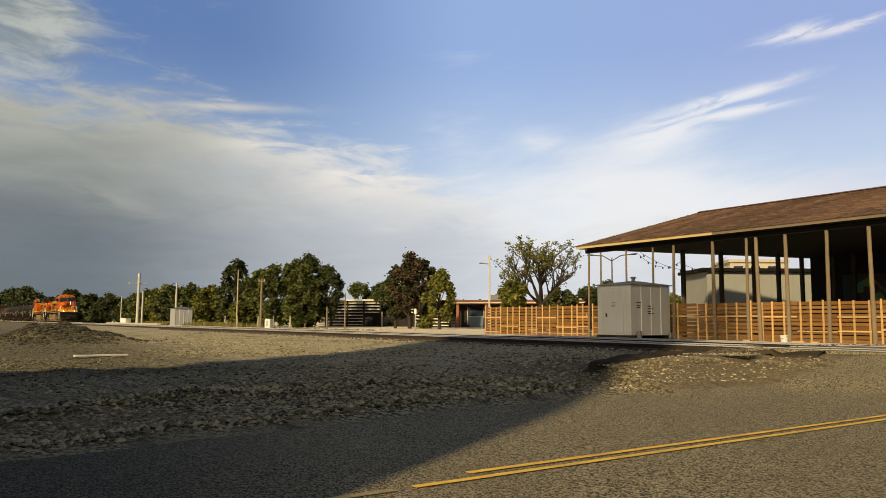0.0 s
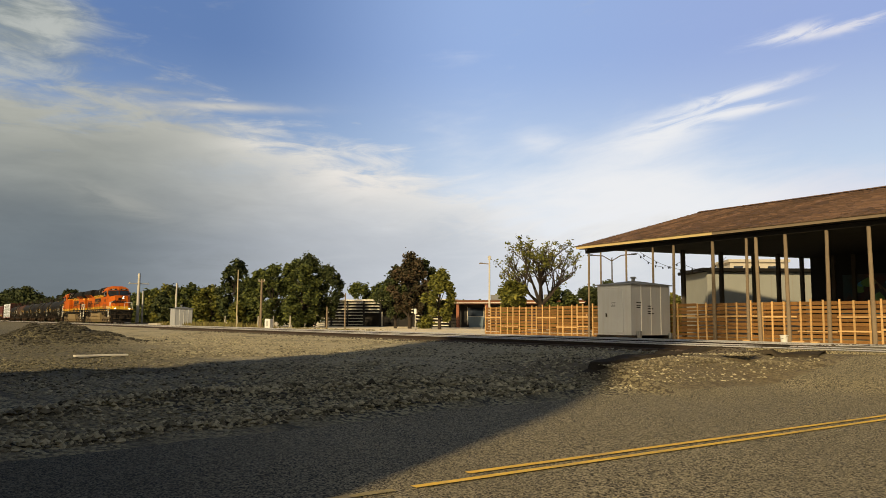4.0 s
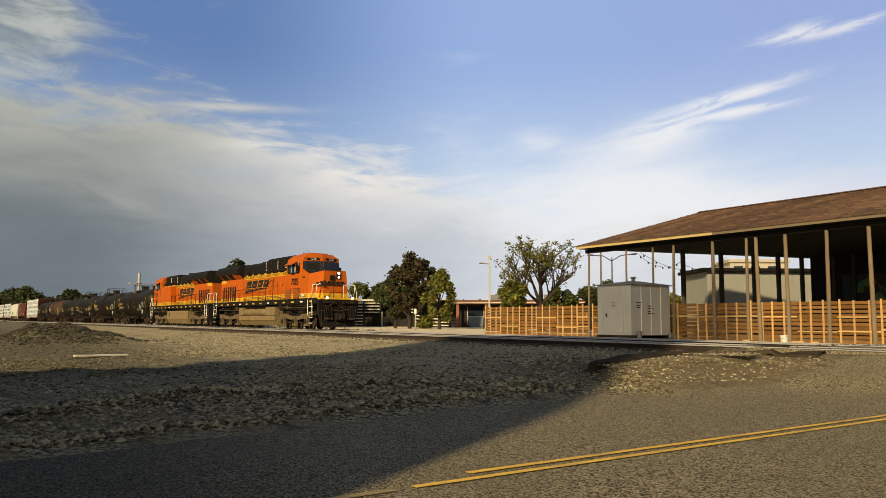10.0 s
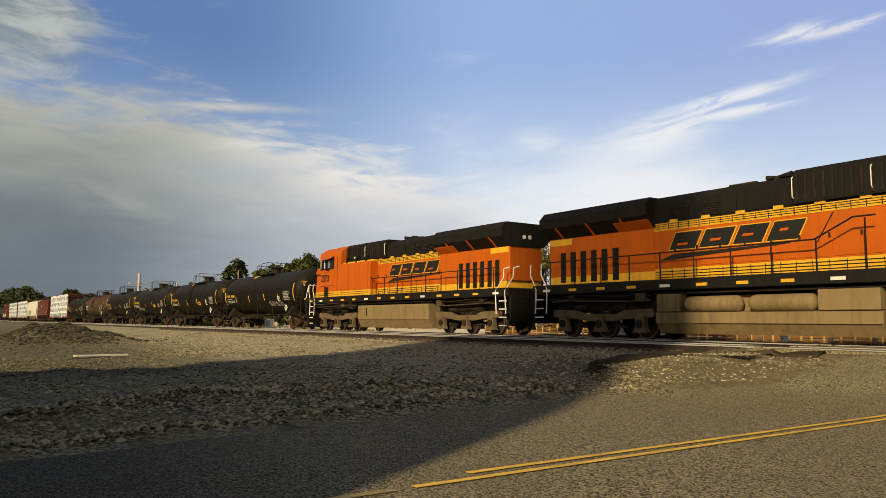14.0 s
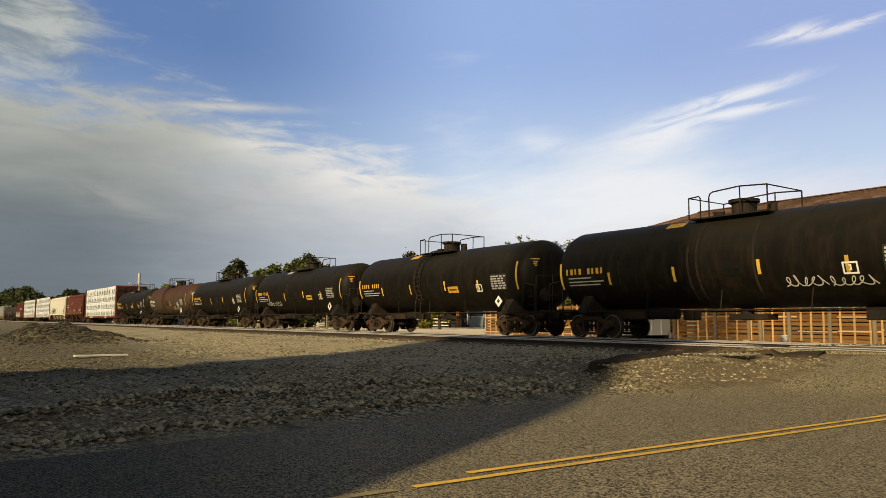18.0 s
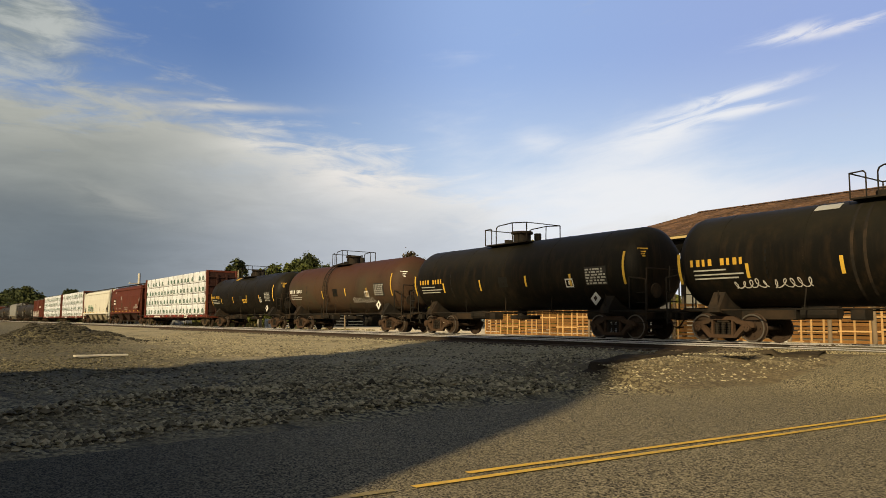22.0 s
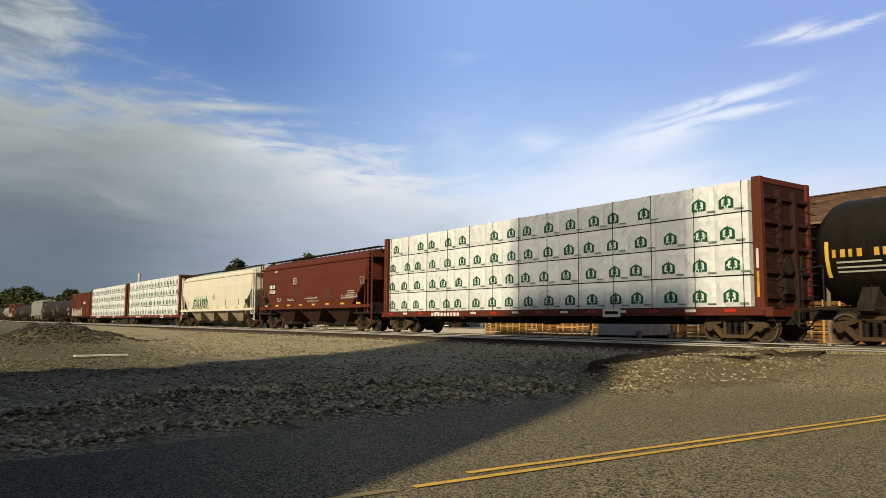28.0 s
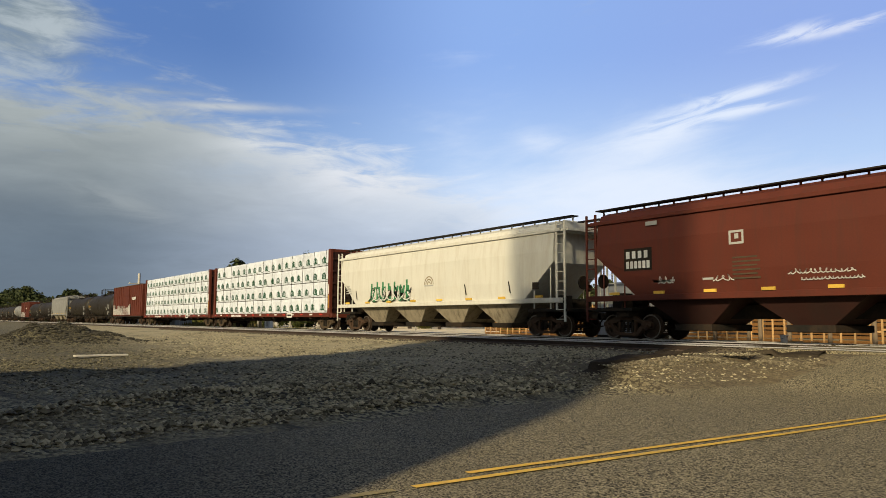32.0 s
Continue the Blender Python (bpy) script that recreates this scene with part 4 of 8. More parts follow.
        part("mural_patch", Geo().prism(ring, 1, BACK_Y - 0.470 - 0.002 * k, BACK_Y - 0.461 - 0.002 * k), paints[k % 5], t)
    g = Geo()
    for i in range(7):
        g.tube([(-21.6 + i * 0.35, 46.4, 4.2 - i * 0.33), (-21.45 + i * 0.35, 46.4, 3.9 - i * 0.33)], 0.05, 5)
    g.tube([(-21.8, 46.4, 4.4), (-19.2, 46.4, 1.9)], 0.05, 5)
    part("stair_rail", g, M_POST, t)


def build_signal_house(name, label, x0, x1, y0, y1, z0, h, with_base=True):
    """A sheet-metal relay house: body, ribs, door with label plates, hipped roof, vent, skids."""
    t = thing(name, label, "signal house", m=pose(x0, y0, z0))
    w, d = x1 - x0, y1 - y0
    part("body", Geo().box(0, w, 0, d, 0.18, h, 0.02), M_SHEDMETAL, t)
    roof = Geo()
    o = 0.10
    roof.loft([[(-o, -o, h), (w + o, -o, h), (w + o, d + o, h), (-o, d + o, h)], [(-o, -o, h + 0.05), (w + o, -o, h + 0.05), (w + o, d + o, h + 0.05), (-o, d + o, h + 0.05)],
               [(w * 0.42, d * 0.42, h + 0.26), (w * 0.58, d * 0.42, h + 0.26), (w * 0.58, d * 0.58, h + 0.26), (w * 0.42, d * 0.58, h + 0.26)]])
    part("roof", roof, M_SHEDROOF, t)
    part("vent", Geo().ring((w / 2, d / 2, h + 0.24), (w / 2, d / 2, h + 0.42), 0.10, 0.10, 12).ring((w / 2, d / 2, h + 0.42), (w / 2, d / 2, h + 0.50), 0.19, 0.12, 12), M_SHEDROOF, t)
    part("skid", Geo().box(-0.12, w + 0.12, 0.05, 0.30, 0.0, 0.18, 0.01), M_STEELDARK, t)
    part("skid", Geo().box(-0.12, w + 0.12, d - 0.30, d - 0.05, 0.0, 0.18, 0.01), M_STEELDARK, t)
    for i in range(1, 4):
        y = d * i / 4
        part("seam", Geo().box(w + 0.002, w + 0.022, y - 0.025, y + 0.025, 0.22, h - 0.03, 0.006), M_DECAL, t)
    part("corner_trim", Geo().box(w - 0.03, w + 0.026, -0.026, 0.05, 0.2, h - 0.02, 0.008), M_SHEDMETAL, t)
    if with_base:
        door = part("door", Geo().box(w * 0.22, w * 0.78, -0.030, -0.002, 0.32, h - 0.20, 0.008), M_SHEDMETAL, t)
        part("handle", Geo().box(w * 0.27, w * 0.31, -0.065, -0.030, h * 0.40, h * 0.47, 0.006), M_STEELDARK, door)
        for k, (zz, ww) in enumerate(((0.66, 0.30), (0.62, 0.22), (0.60, 0.28))):
            part("lettering_bar", Geo().box(w * 0.5 - ww / 2, w * 0.5 + ww / 2, -0.036, -0.032, h * zz, h * zz + 0.03), M_STEELDARK, door)
        for y, zz, l, hh in ((0.42, 0.66, 0.34, 0.05), (0.42, 0.61, 0.40, 0.04), (0.42, 0.57, 0.30, 0.04), (1.28, 0.60, 0.34, 0.05), (1.28, 0.55, 0.44, 0.05), (1.28, 0.50, 0.30, 0.04), (1.28, 0.46, 0.50, 0.05)):
            part("lettering_bar", Geo().box(w + 0.004, w + 0.008, y, y + l, h * zz, h * zz + hh), M_STEELDARK, t)
        part("conduit_box", Geo().box(w + 0.02, w + 0.26, 0.30, 0.52, 0.0, 0.42, 0.02), M_SHEDROOF, t)
        part("conduit_box", Geo().box(w + 0.02, w + 0.22, d - 0.3, d - 0.12, 0.0, 0.30, 0.02), M_SHEDROOF, t)
    return t


def build_block_house():
    t = thing("block_house", "low grey block building with a flat dark roof", "building", m=pose(-34.2, 48.1, 0.6, 0, 0, 55.5))
    part("wall", Geo().box(0, 8.2, 0, 5.0, 0, 4.75, 0.02), M_BLOCKWALL, t)
    part("roof", Geo().box(-0.5, 8.4, -0.4, 5.3, 4.75, 5.0, 0.02), M_SOFFIT, t)
    part("downpipe", Geo().cyl((0.5, -0.08, 0.2), (0.5, -0.08, 4.75), 0.06, 8), M_SOFFIT, t)
    part("door", Geo().box(4.3, 5.3, -0.05, -0.004, 0.1, 2.2, 0.01), M_DARKWALL, t)
    for i in range(5):
        part("joint", Geo().box(0.02 + i * 1.6, 0.05 + i * 1.6, -0.012, -0.002, 0.1, 4.7), M_WALLPLAIN, t)


build_fence()
build_pavilion()
build_signal_house("signal_house", "pale grey sheet-metal signal house on skids beside the rails", -27.85, -25.55, 29.55, 32.65, 0.62, 2.78)
build_signal_house("signal_house", "small ribbed grey metal signal box beside the track", -95.8, -93.6, 25.3, 27.4, 0.46, 2.35, False)
build_block_house()


# ---------- rolling stock; each stands about its own middle, x forward, z up from the rail ----------
def bar(parent, name, material, x0, x1, z0, z1, y, side=-1, t=0.006, label=""):
    """A flat painted mark on a side wall at distance y from the middle."""
    a, b = sorted((side * y, side * (y + t)))
    return part(name, Geo().box(x0, x1, a, b, z0, z1), material, parent, label)


def slant(parent, name, material, x0, x1, z0, z1, y, side, lean):
    """A leaning mark, as in italic lettering."""
    a, b = sorted((side * y, side * (y + 0.006)))
    return part(name, Geo().prism([(x0, z0), (x1, z0), (x1 + lean, z1), (x0 + lean, z1)], 1, a, b), material, parent)


def scrawl_line(parent, x0, length, z0, amp, y_of, s, seed, material, w=0.05):
    """One running sprayed stroke on a flank, looping up and down."""
    rg = random.Random(seed)
    g = Geo()
    loops = max(2, round(length / (0.55 * amp + 0.06)))
    pts, ups = [], [rg.uniform(0.45, 1.0) for _ in range(loops + 2)]
    for i in range(loops * 9 + 1):
        u = i / 9
        up, p = ups[int(u)] * (1 - u % 1) + ups[int(u) + 1] * (u % 1), 2 * math.pi * u
        pts.append((x0 + length * u / loops + 0.30 * amp * math.sin(p + 0.8 * math.sin(u * 1.7 + seed)), z0 + amp * up * (0.5 - 0.5 * math.cos(p + 0.5 * math.sin(u * 2.3)))))
    for (xa, za), (xb, zb) in zip(pts[:-1], pts[1:]):
        d = math.hypot(xb - xa, zb - za) + 1e-6
        nx, nz = -(zb - za) / d * w / 2, (xb - xa) / d * w / 2
        q = [(xa + nx, za + nz), (xb + nx, zb + nz), (xb - nx, zb - nz), (xa - nx, za - nz)]
        g.add([(a, s * y_of(b), b) for a, b in q], [(0, 1, 2, 3)])
    return part("paint_scrawl", g, material, parent, "pale sprayed scrawl")


def disc_wheel(r, thick=0.13):
    """One wheel with flange, rim, dished web and hub, on an axle along y through the origin."""
    prof = [(0.00, 0.06), (0.00, r * 0.26), (0.05, r * 0.30), (0.055, r * 0.78), (0.015, r * 0.84), (0.0, r * 0.97), (0.02, r), (0.10, r), (0.115, r + 0.025), (0.14, r + 0.025), (0.14, r * 0.84), (0.10, r * 0.78), (0.09, r * 0.30), (0.14, r * 0.25), (0.14, 0.06)]
    return prof


WHEEL_MESHES = {}


def wheelset(parent, x, r):
    """An axle with its two wheels, as one part that turns; rims are pieces of it."""
    key = round(r, 3)
    if key not in WHEEL_MESHES:
        g, rims = Geo(), []
        n = 26
        for s in (-1, 1):
            loops = [[(rr * math.cos(2 * math.pi * i / n), s * (0.82 - d), rr * math.sin(2 * math.pi * i / n)) for i in range(n)] for d, rr in disc_wheel(r)]
            g.loft(loops if s > 0 else [l[::-1] for l in loops], False)
            ro = [[(rr * math.cos(2 * math.pi * i / n), s * (0.825 - d), rr * math.sin(2 * math.pi * i / n)) for i in range(n)] for d, rr in ((0.0, r * 0.87), (0.0, r * 0.975))]
            one = Geo().loft(ro if s > 0 else [l[::-1] for l in ro], False)
            rims.append(mesh_of("wheel_rim", one, M_TREAD))
            for k in range(5):      # lightening marks on the web, which show that it turns
                a = k * 2 * math.pi / 5
                g.cyl((r * 0.54 * math.cos(a), s * 0.74, r * 0.54 * math.sin(a)), (r * 0.54 * math.cos(a), s * 0.80, r * 0.54 * math.sin(a)), r * 0.075, 6)
        g.cyl((0, -1.02, 0), (0, 1.02, 0), 0.075, 10)
        WHEEL_MESHES[key] = (mesh_of("wheelset", g, M_WHEEL, True), rims)
    me, rims = WHEEL_MESHES[key]
    w = part("wheelset", me, M_WHEEL, parent, at=pose(x, 0, r))
    for one in rims:
        part("wheel_rim", one, M_TREAD, w)
    AXLES.append((w, x, r))
    return w


AXLES = []
FRAME_MESHES = {}


def freight_truck(parent, x, material=None):
    """A two-axle freight truck: side frames, springs, bearing caps, bolster, wheels."""
    material = material or M_RUSTTRUCK
    if "frame" not in FRAME_MESHES:
        top = [(-1.12, 0.60), (-0.98, 0.66), (-0.62, 0.70), (-0.42, 0.84), (0.42, 0.84), (0.62, 0.70), (0.98, 0.66), (1.12, 0.60), (1.12, 0.47), (0.90, 0.47), (0.72, 0.55), (0.50, 0.60), (0.36, 0.70), (-0.36, 0.70), (-0.50, 0.60), (-0.72, 0.55), (-0.90, 0.47), (-1.12, 0.47)]
        low = [(-0.98, 0.60), (-0.74, 0.60), (-0.42, 0.24), (0.42, 0.24), (0.74, 0.60), (0.98, 0.60), (0.50, 0.13), (-0.50, 0.13)]
        g = Geo()
        y0, y1 = -0.075, 0.075
        g.prism(top, 1, y0, y1)
        g.prism(low[:2] + [low[2], low[7]], 1, y0, y1)
        g.prism([low[4], low[5], low[6], low[3]], 1, y0, y1)
        g.prism([low[2], low[3], low[6], low[7]], 1, y0, y1)
        for q in (-0.40, 0.33):
            g.box(q, q + 0.07, y0, y1, 0.24, 0.72)
        FRAME_MESHES["frame"] = g
        h = Geo()
        for k in range(5):
            h.cyl((0, 0, 0.26 + k * 0.075), (0, 0, 0.30 + k * 0.075), 0.085, 8)
        h.cyl((0, 0, 0.25), (0, 0, 0.62), 0.05, 8)
        FRAME_MESHES["spring"] = mesh_of("spring", h, M_STEELDARK)
        FRAME_MESHES["bolster"] = mesh_of("bolster", Geo().box(-0.22, 0.22, -1.05, 1.05, 0.62, 0.72, 0.02), M_STEELDARK)
        c = Geo().cyl((0, -0.06, 0), (0, 0.06, 0), 0.115, 12)
        for k in range(3):
            a = k * 2.094 + 0.5
            c.cyl((0.06 * math.cos(a), -0.08, 0.06 * math.sin(a)), (0.06 * math.cos(a), 0.08, 0.06 * math.sin(a)), 0.022, 6)
        FRAME_MESHES["cap"] = c
    key = material.name
    if key not in FRAME_MESHES:
        FRAME_MESHES[key] = (mesh_of("side_frame", FRAME_MESHES["frame"], material), mesh_of("bearing_cap", FRAME_MESHES["cap"], material))
    frame_me, cap_me = FRAME_MESHES[key]
    part("bolster", FRAME_MESHES["bolster"], M_STEELDARK, parent, at=pose(x, 0, 0))
    for s in (-1, 1):
        f = part("side_frame", frame_me, material, parent, at=pose(x, s * 1.005, 0))
        for q in (-0.23, 0.0, 0.23):
            part("spring", FRAME_MESHES["spring"], M_STEELDARK, f, at=pose(q, 0, 0))
        for q in (-0.89, 0.89):
            part("bearing_cap", cap_me, material, f, at=pose(q, s * 0.075, 0.455))
    for q in (-0.89, 0.89):
        wheelset(parent, x + q, 0.455)


def coupler(parent, x, s):
    g = Geo()
    g.box(min(x, x - s * 0.9), max(x, x - s * 0.9), -0.09, 0.09, 0.74, 0.92, 0.02)
    g.box(min(x - s * 0.16, x + s * 0.10), max(x - s * 0.16, x + s * 0.10), -0.17, 0.15, 0.70, 0.98, 0.03)
    part("coupler", g, M_STEELDARK, parent)
    h = Geo().tube([(x - s * 0.4, -0.35, 0.80), (x - s * 0.15, -0.36, 0.50), (x + s * 0.05, -0.30, 0.42), (x + s * 0.14, -0.1, 0.46)], 0.028, 6)
    part("air_hose", h, M_STEELDARK, parent)


# ---------- locomotive ----------
def six_wheel_truck(parent, x):
    f = part("truck_bolster", Geo().box(-0.5, 0.5, -1.02, 1.02, 0.7, 1.0, 0.02), M_STEELDARK, parent, at=pose(x, 0, 0))
    for s in (-1, 1):
        y0, y1 = sorted((s * 1.02, s * 1.20))
        g = Geo().prism([(-2.55, 0.98), (-2.45, 1.10), (-1.2, 1.06), (-0.8, 0.92), (0.8, 0.92), (1.2, 1.06), (2.45, 1.10), (2.55, 0.98), (2.5, 0.80), (1.3, 0.74), (0.7, 0.66), (-0.7, 0.66), (-1.3, 0.74), (-2.5, 0.80)], 1, y0, y1)
        part("truck_frame", g, M_LOCOTRUCK, f, "dusty cast truck frame")
    for q in (-1.95, 0.0, 1.95):
        for s in (-1, 1):
            y0, y1 = sorted((s * 1.06, s * 1.26))
            b = Geo().prism([(q - 0.34, 0.24), (q + 0.34, 0.24), (q + 0.22, 0.44), (q + 0.20, 0.84), (q - 0.20, 0.84), (q - 0.22, 0.44)], 1, y0, y1)
            part("journal_box", b, M_LOCOTRUCK, f)
            part("bearing_cap", Geo().cyl((q, s * 1.25, 0.55), (q, s * 1.32, 0.55), 0.15, 14), M_STEELDARK, f)
        wheelset(parent, x + q, 0.53)
    for q in (-1.0, 1.0):
        for s in (-1, 1):
            part("brake_cylinder", Geo().cyl((q - 0.3, s * 1.16, 1.16), (q + 0.3, s * 1.16, 1.16), 0.10, 10), M_STEELDARK, f)
            part("brake_rod", Geo().tube([(q - 0.35, s * 1.15, 0.50), (q + 0.35, s * 1.15, 0.42)], 0.05, 6), M_STEELDARK, f)
    for s in (-1, 1):
        for q in (-1.55, -0.4, 0.4, 1.55):
            k = Geo().cyl((q, s * 1.05, 0.85), (q, s * 1.05, 1.06), 0.07, 8)
            for e in range(4):
                k.cyl((q, s * 1.05, 0.86 + e * 0.05), (q, s * 1.05, 0.885 + e * 0.05), 0.12, 10)
            part("coil_spring", k, M_STEELDARK, f)


def locomotive(number, label, group, ahead=0.0):
    t = thing("locomotive", label, "locomotive", group)
    # underframe and walkway
    part("frame_sill", Geo().box(-10.55, 10.45, -1.5, 1.5, 1.72, 2.10, 0.02), M_BLACK, t, "black walkway and sill")
    part("underframe", Geo().box(-9.8, 9.6, -0.75, 0.75, 1.0, 1.74, 0.03), M_STEELDARK, t)
    for s in (-1, 1):
        for i in range(14):
            x = -9.9 + i * 1.48
            bar(t, "reflector", M_YELLOW if i % 4 else M_DECAL, x, x + 0.42, 1.82, 1.92, 1.5, s)
        pipe = Geo().tube([(-4.4, s * 1.28, 1.62), (8.9, s * 1.28, 1.62)], 0.04, 6).tube([(-9.8, s * 1.22, 1.50), (-4.6, s * 1.22, 1.55)], 0.035, 6)
        part("brake_pipe", pipe, M_STEELDARK, t)
        for k, (xa, xb, z, y, r) in enumerate(((3.6, 9.2, 1.50, 1.32, 0.03), (4.2, 8.4, 1.38, 1.24, 0.045), (-9.6, -4.6, 1.40, 1.28, 0.03), (-8.9, -5.2, 1.60, 1.34, 0.025), (4.0, 9.4, 1.66, 1.40, 0.025))):
            part("pipe", Geo().tube([(xa, s * y, z), (xa + 0.7, s * y, z + 0.05), (xb - 0.8, s * y, z - 0.03), (xb, s * y, z)], r, 6), M_STEELDARK if k % 2 else M_TRUCK, t)
        for xa, w, z0, z1, m in ((4.0, 0.5, 1.30, 1.66, M_STEELDARK), (5.2, 0.3, 1.42, 1.68, M_TRUCK), (8.1, 0.35, 1.40, 1.66, M_STEELDARK), (-5.2, 0.4, 1.36, 1.66, M_TRUCK), (-8.6, 0.3, 1.40, 1.66, M_STEELDARK)):
            part("valve_box", Geo().box(xa, xa + w, min(s * 1.12, s * 1.36), max(s * 1.12, s * 1.36), z0, z1, 0.015), m, t)
    # fuel tank, with air reservoirs along one flank
    g = Geo()
    g.prism([(-1.40, 0.62), (-1.40, 0.95), (-0.98, 1.0), (-0.98, 1.50), (1.38, 1.50), (1.42, 1.40), (1.42, 0.72), (1.15, 0.24), (-1.15, 0.24)], 0, -4.25, 3.25)
    tank = part("fuel_tank", g, M_TAN, t, "dusty tan fuel tank")
    part("tank_seam", Geo().box(-4.2, 3.2, -1.43, -1.385, 0.60, 0.64).box(-4.2, 3.2, 1.40, 1.435, 0.70, 0.74), M_TAN, tank)
    for x0, x1 in ((-3.10, -0.98), (-0.72, 1.42)):
        prof = [(x0, 0.02), (x0 + 0.04, 0.16), (x0 + 0.12, 0.25), (x0 + 0.2, 0.27), (x1 - 0.2, 0.27), (x1 - 0.12, 0.25), (x1 - 0.04, 0.16), (x1, 0.02)]
        r = Geo().lathe_x(prof, 1.22, 18)
        part("air_reservoir", r, M_TAN, t, "tan steel air tank", True, pose(0, -1.24, 0))
    part("battery_box", Geo().box(1.5, 3.2, -1.42, -1.0, 0.98, 1.58, 0.02), M_TAN, t)
    part("battery_box", Geo().box(-4.2, -3.25, -1.42, -1.0, 0.98, 1.58, 0.02), M_TAN, t)
    part("filler_cap", Geo().box(2.15, 2.24, 1.42, 1.45, 0.9, 1.35), M_STEELDARK, t)
    six_wheel_truck(t, 6.35)
    six_wheel_truck(t, -7.05)
    # engine hood in painted bands
    x0, x1 = -4.6, 5.45
    part("hood_sill", Geo().box(x0, x1, -0.96, 0.96, 2.10, 2.50, 0.01), M_YELLOW, t, "yellow lower hood band")
    hood = part("hood", Geo().box(x0, x1, -0.95, 0.95, 2.50, 3.86, 0.01), M_ORANGE, t, "orange engine hood")
    part("hood_band", Geo().box(x0, x1, -0.96, 0.96, 3.86, 4.13, 0.01), M_YELLOW, t, "yellow upper hood band")
    g = Geo().prism([(-0.95, 4.13), (-0.95, 4.86), (-0.72, 5.10), (0.72, 5.10), (0.95, 4.86), (0.95, 4.13)], 0, x0, x1)
    part("hood_roof", g, M_BLACK, t, "sooty black hood roof")
    for s in (-1, 1):
        # doors with gaps, latches, louvres
        for i in range(11):
            xa = -4.5 + i * 0.90
            d = bar(hood, "hood_door", M_ORANGE, xa + 0.02, xa + 0.86, 2.56, 3.80, 0.952, s, 0.016)
            part("latch", Geo().box(xa + 0.76, xa + 0.82, min(s * 0.966, s * 0.99), max(s * 0.966, s * 0.99), 3.1, 3.24), M_STEELDARK, d)
        for k in range(24):
            bar(t, "band_tick", M_BLACK, x0 + 0.2 + k * 0.42, x0 + 0.225 + k * 0.42, 3.88, 4.11, 0.9625, s)
        for k in range(20):
            bar(t, "band_tick", M_BLACK, x0 + 0.25 + k * 0.5, x0 + 0.27 + k * 0.5, 2.12, 2.46, 0.9625, s)
        for z in (2.18, 2.28, 2.38):
            bar(t, "band_line", M_BLACK, x0 + 0.05, x1 - 0.05, z, z + 0.03, 0.962, s)
        for z in (3.93, 4.0, 4.07):
            bar(t, "band_line", M_BLACK, x0 + 0.05, x1 - 0.05, z, z + 0.02, 0.962, s)
        for i in range(9):
            xa = -3.2 + i * 1.0
            bar(t, "roof_panel", M_BLACK, xa, xa + 0.92, 4.20, 4.80, 0.952, s, 0.02)
        for xa in (-3.9, -2.7):
            for k in range(6):
                bar(t, "louvre", M_STEELDARK, xa, xa + 0.8, 4.22 + k * 0.075, 4.26 + k * 0.075, 0.975, s, 0.03)
        # company mark as plain slanted shapes over a long tapering stroke
        xl = -3.95 if s < 0 else -4.25
        lean = 0.30 if s < 0 else -0.30
        for i, (w, gap) in enumerate(((1.06, 0.16), (1.12, 0.16), (1.02, 0.16), (1.0, 0.0))):
            slant(t, "emblem_edge", M_YELLOW, xl - 0.04, xl + w + 0.04, 3.12, 3.76, 0.9705, s, lean * 1.05)
            slant(t, "emblem", M_LOGO, xl, xl + w, 3.15, 3.73, 0.978, s, lean)
            slant(t, "emblem_gap", M_ORANGE, xl + 0.34 + 0.1 * (i % 2), xl + w - 0.30, 3.28 + 0.05 * i, 3.36 + 0.05 * i, 0.986, s, lean * 0.15)
            xl += w + gap
        tip, tail = (0.5, -4.35) if s < 0 else (-4.6, 0.6)
        a, b2 = sorted((s * 0.972, s * 0.980))
        part("emblem_stroke", Geo().prism([(tail, 2.80), (tail + (tip - tail) * 0.12, 3.00), (tip, 3.06), (tip, 3.03), (tail + (tip - tail) * 0.5, 2.90), (tail + (tip - tail) * 0.1, 2.80)], 1, a, b2), M_LOGO, t)
        slant(t, "emblem_line", M_LOGO, 1.30 if s < 0 else -4.45, 1.34 if s < 0 else -4.41, 2.98, 3.82, 0.972, s, 0.50 * (-s))
    # black ribbed housing of the brake grids behind the cab
    housing = part("brake_grid_housing", Geo().prism([(-1.06, 4.20), (-1.06, 5.08), (-0.90, 5.24), (0.90, 5.24), (1.06, 5.08), (1.06, 4.20)], 0, 0.7, 5.43), M_BLACK, t, "sooty ribbed brake grid housing")
    for s in (-1, 1):
        for k in range(17):
            bar(housing, "housing_rib", M_STEELDARK, 0.80 + k * 0.27, 0.86 + k * 0.27, 4.26, 5.06, 1.062, s, 0.035)
        for xa in (0.72, 3.0, 3.9, 5.3):
            part("grab_iron", Geo().tube([(xa, s * 1.10, 4.35), (xa, s * 1.16, 4.40), (xa, s * 1.16, 4.95), (xa, s * 1.10, 5.0)], 0.018, 5), M_WHITE if xa < 3.5 else M_STEELDARK, housing)
        part("marker_lamp", Geo().cyl((4.35, s * 1.06, 4.42), (4.35, s * 1.12, 4.42), 0.06, 10), M_LAMPOFF, t)
        for xa in (-3.9, -2.6, -1.3, 0.0, 1.3, 2.6, 3.9):
            bar(t, "lifting_tab", M_YELLOW, xa, xa + 0.32, 4.10, 4.22, 0.955, s, 0.04)
    # wider compartment behind the cab on one flank
    part("electrical_locker", Geo().box(1.75, 5.452, 0.90, 1.49, 2.42, 4.06, 0.02), M_ORANGE, t, "orange equipment locker behind the cab")
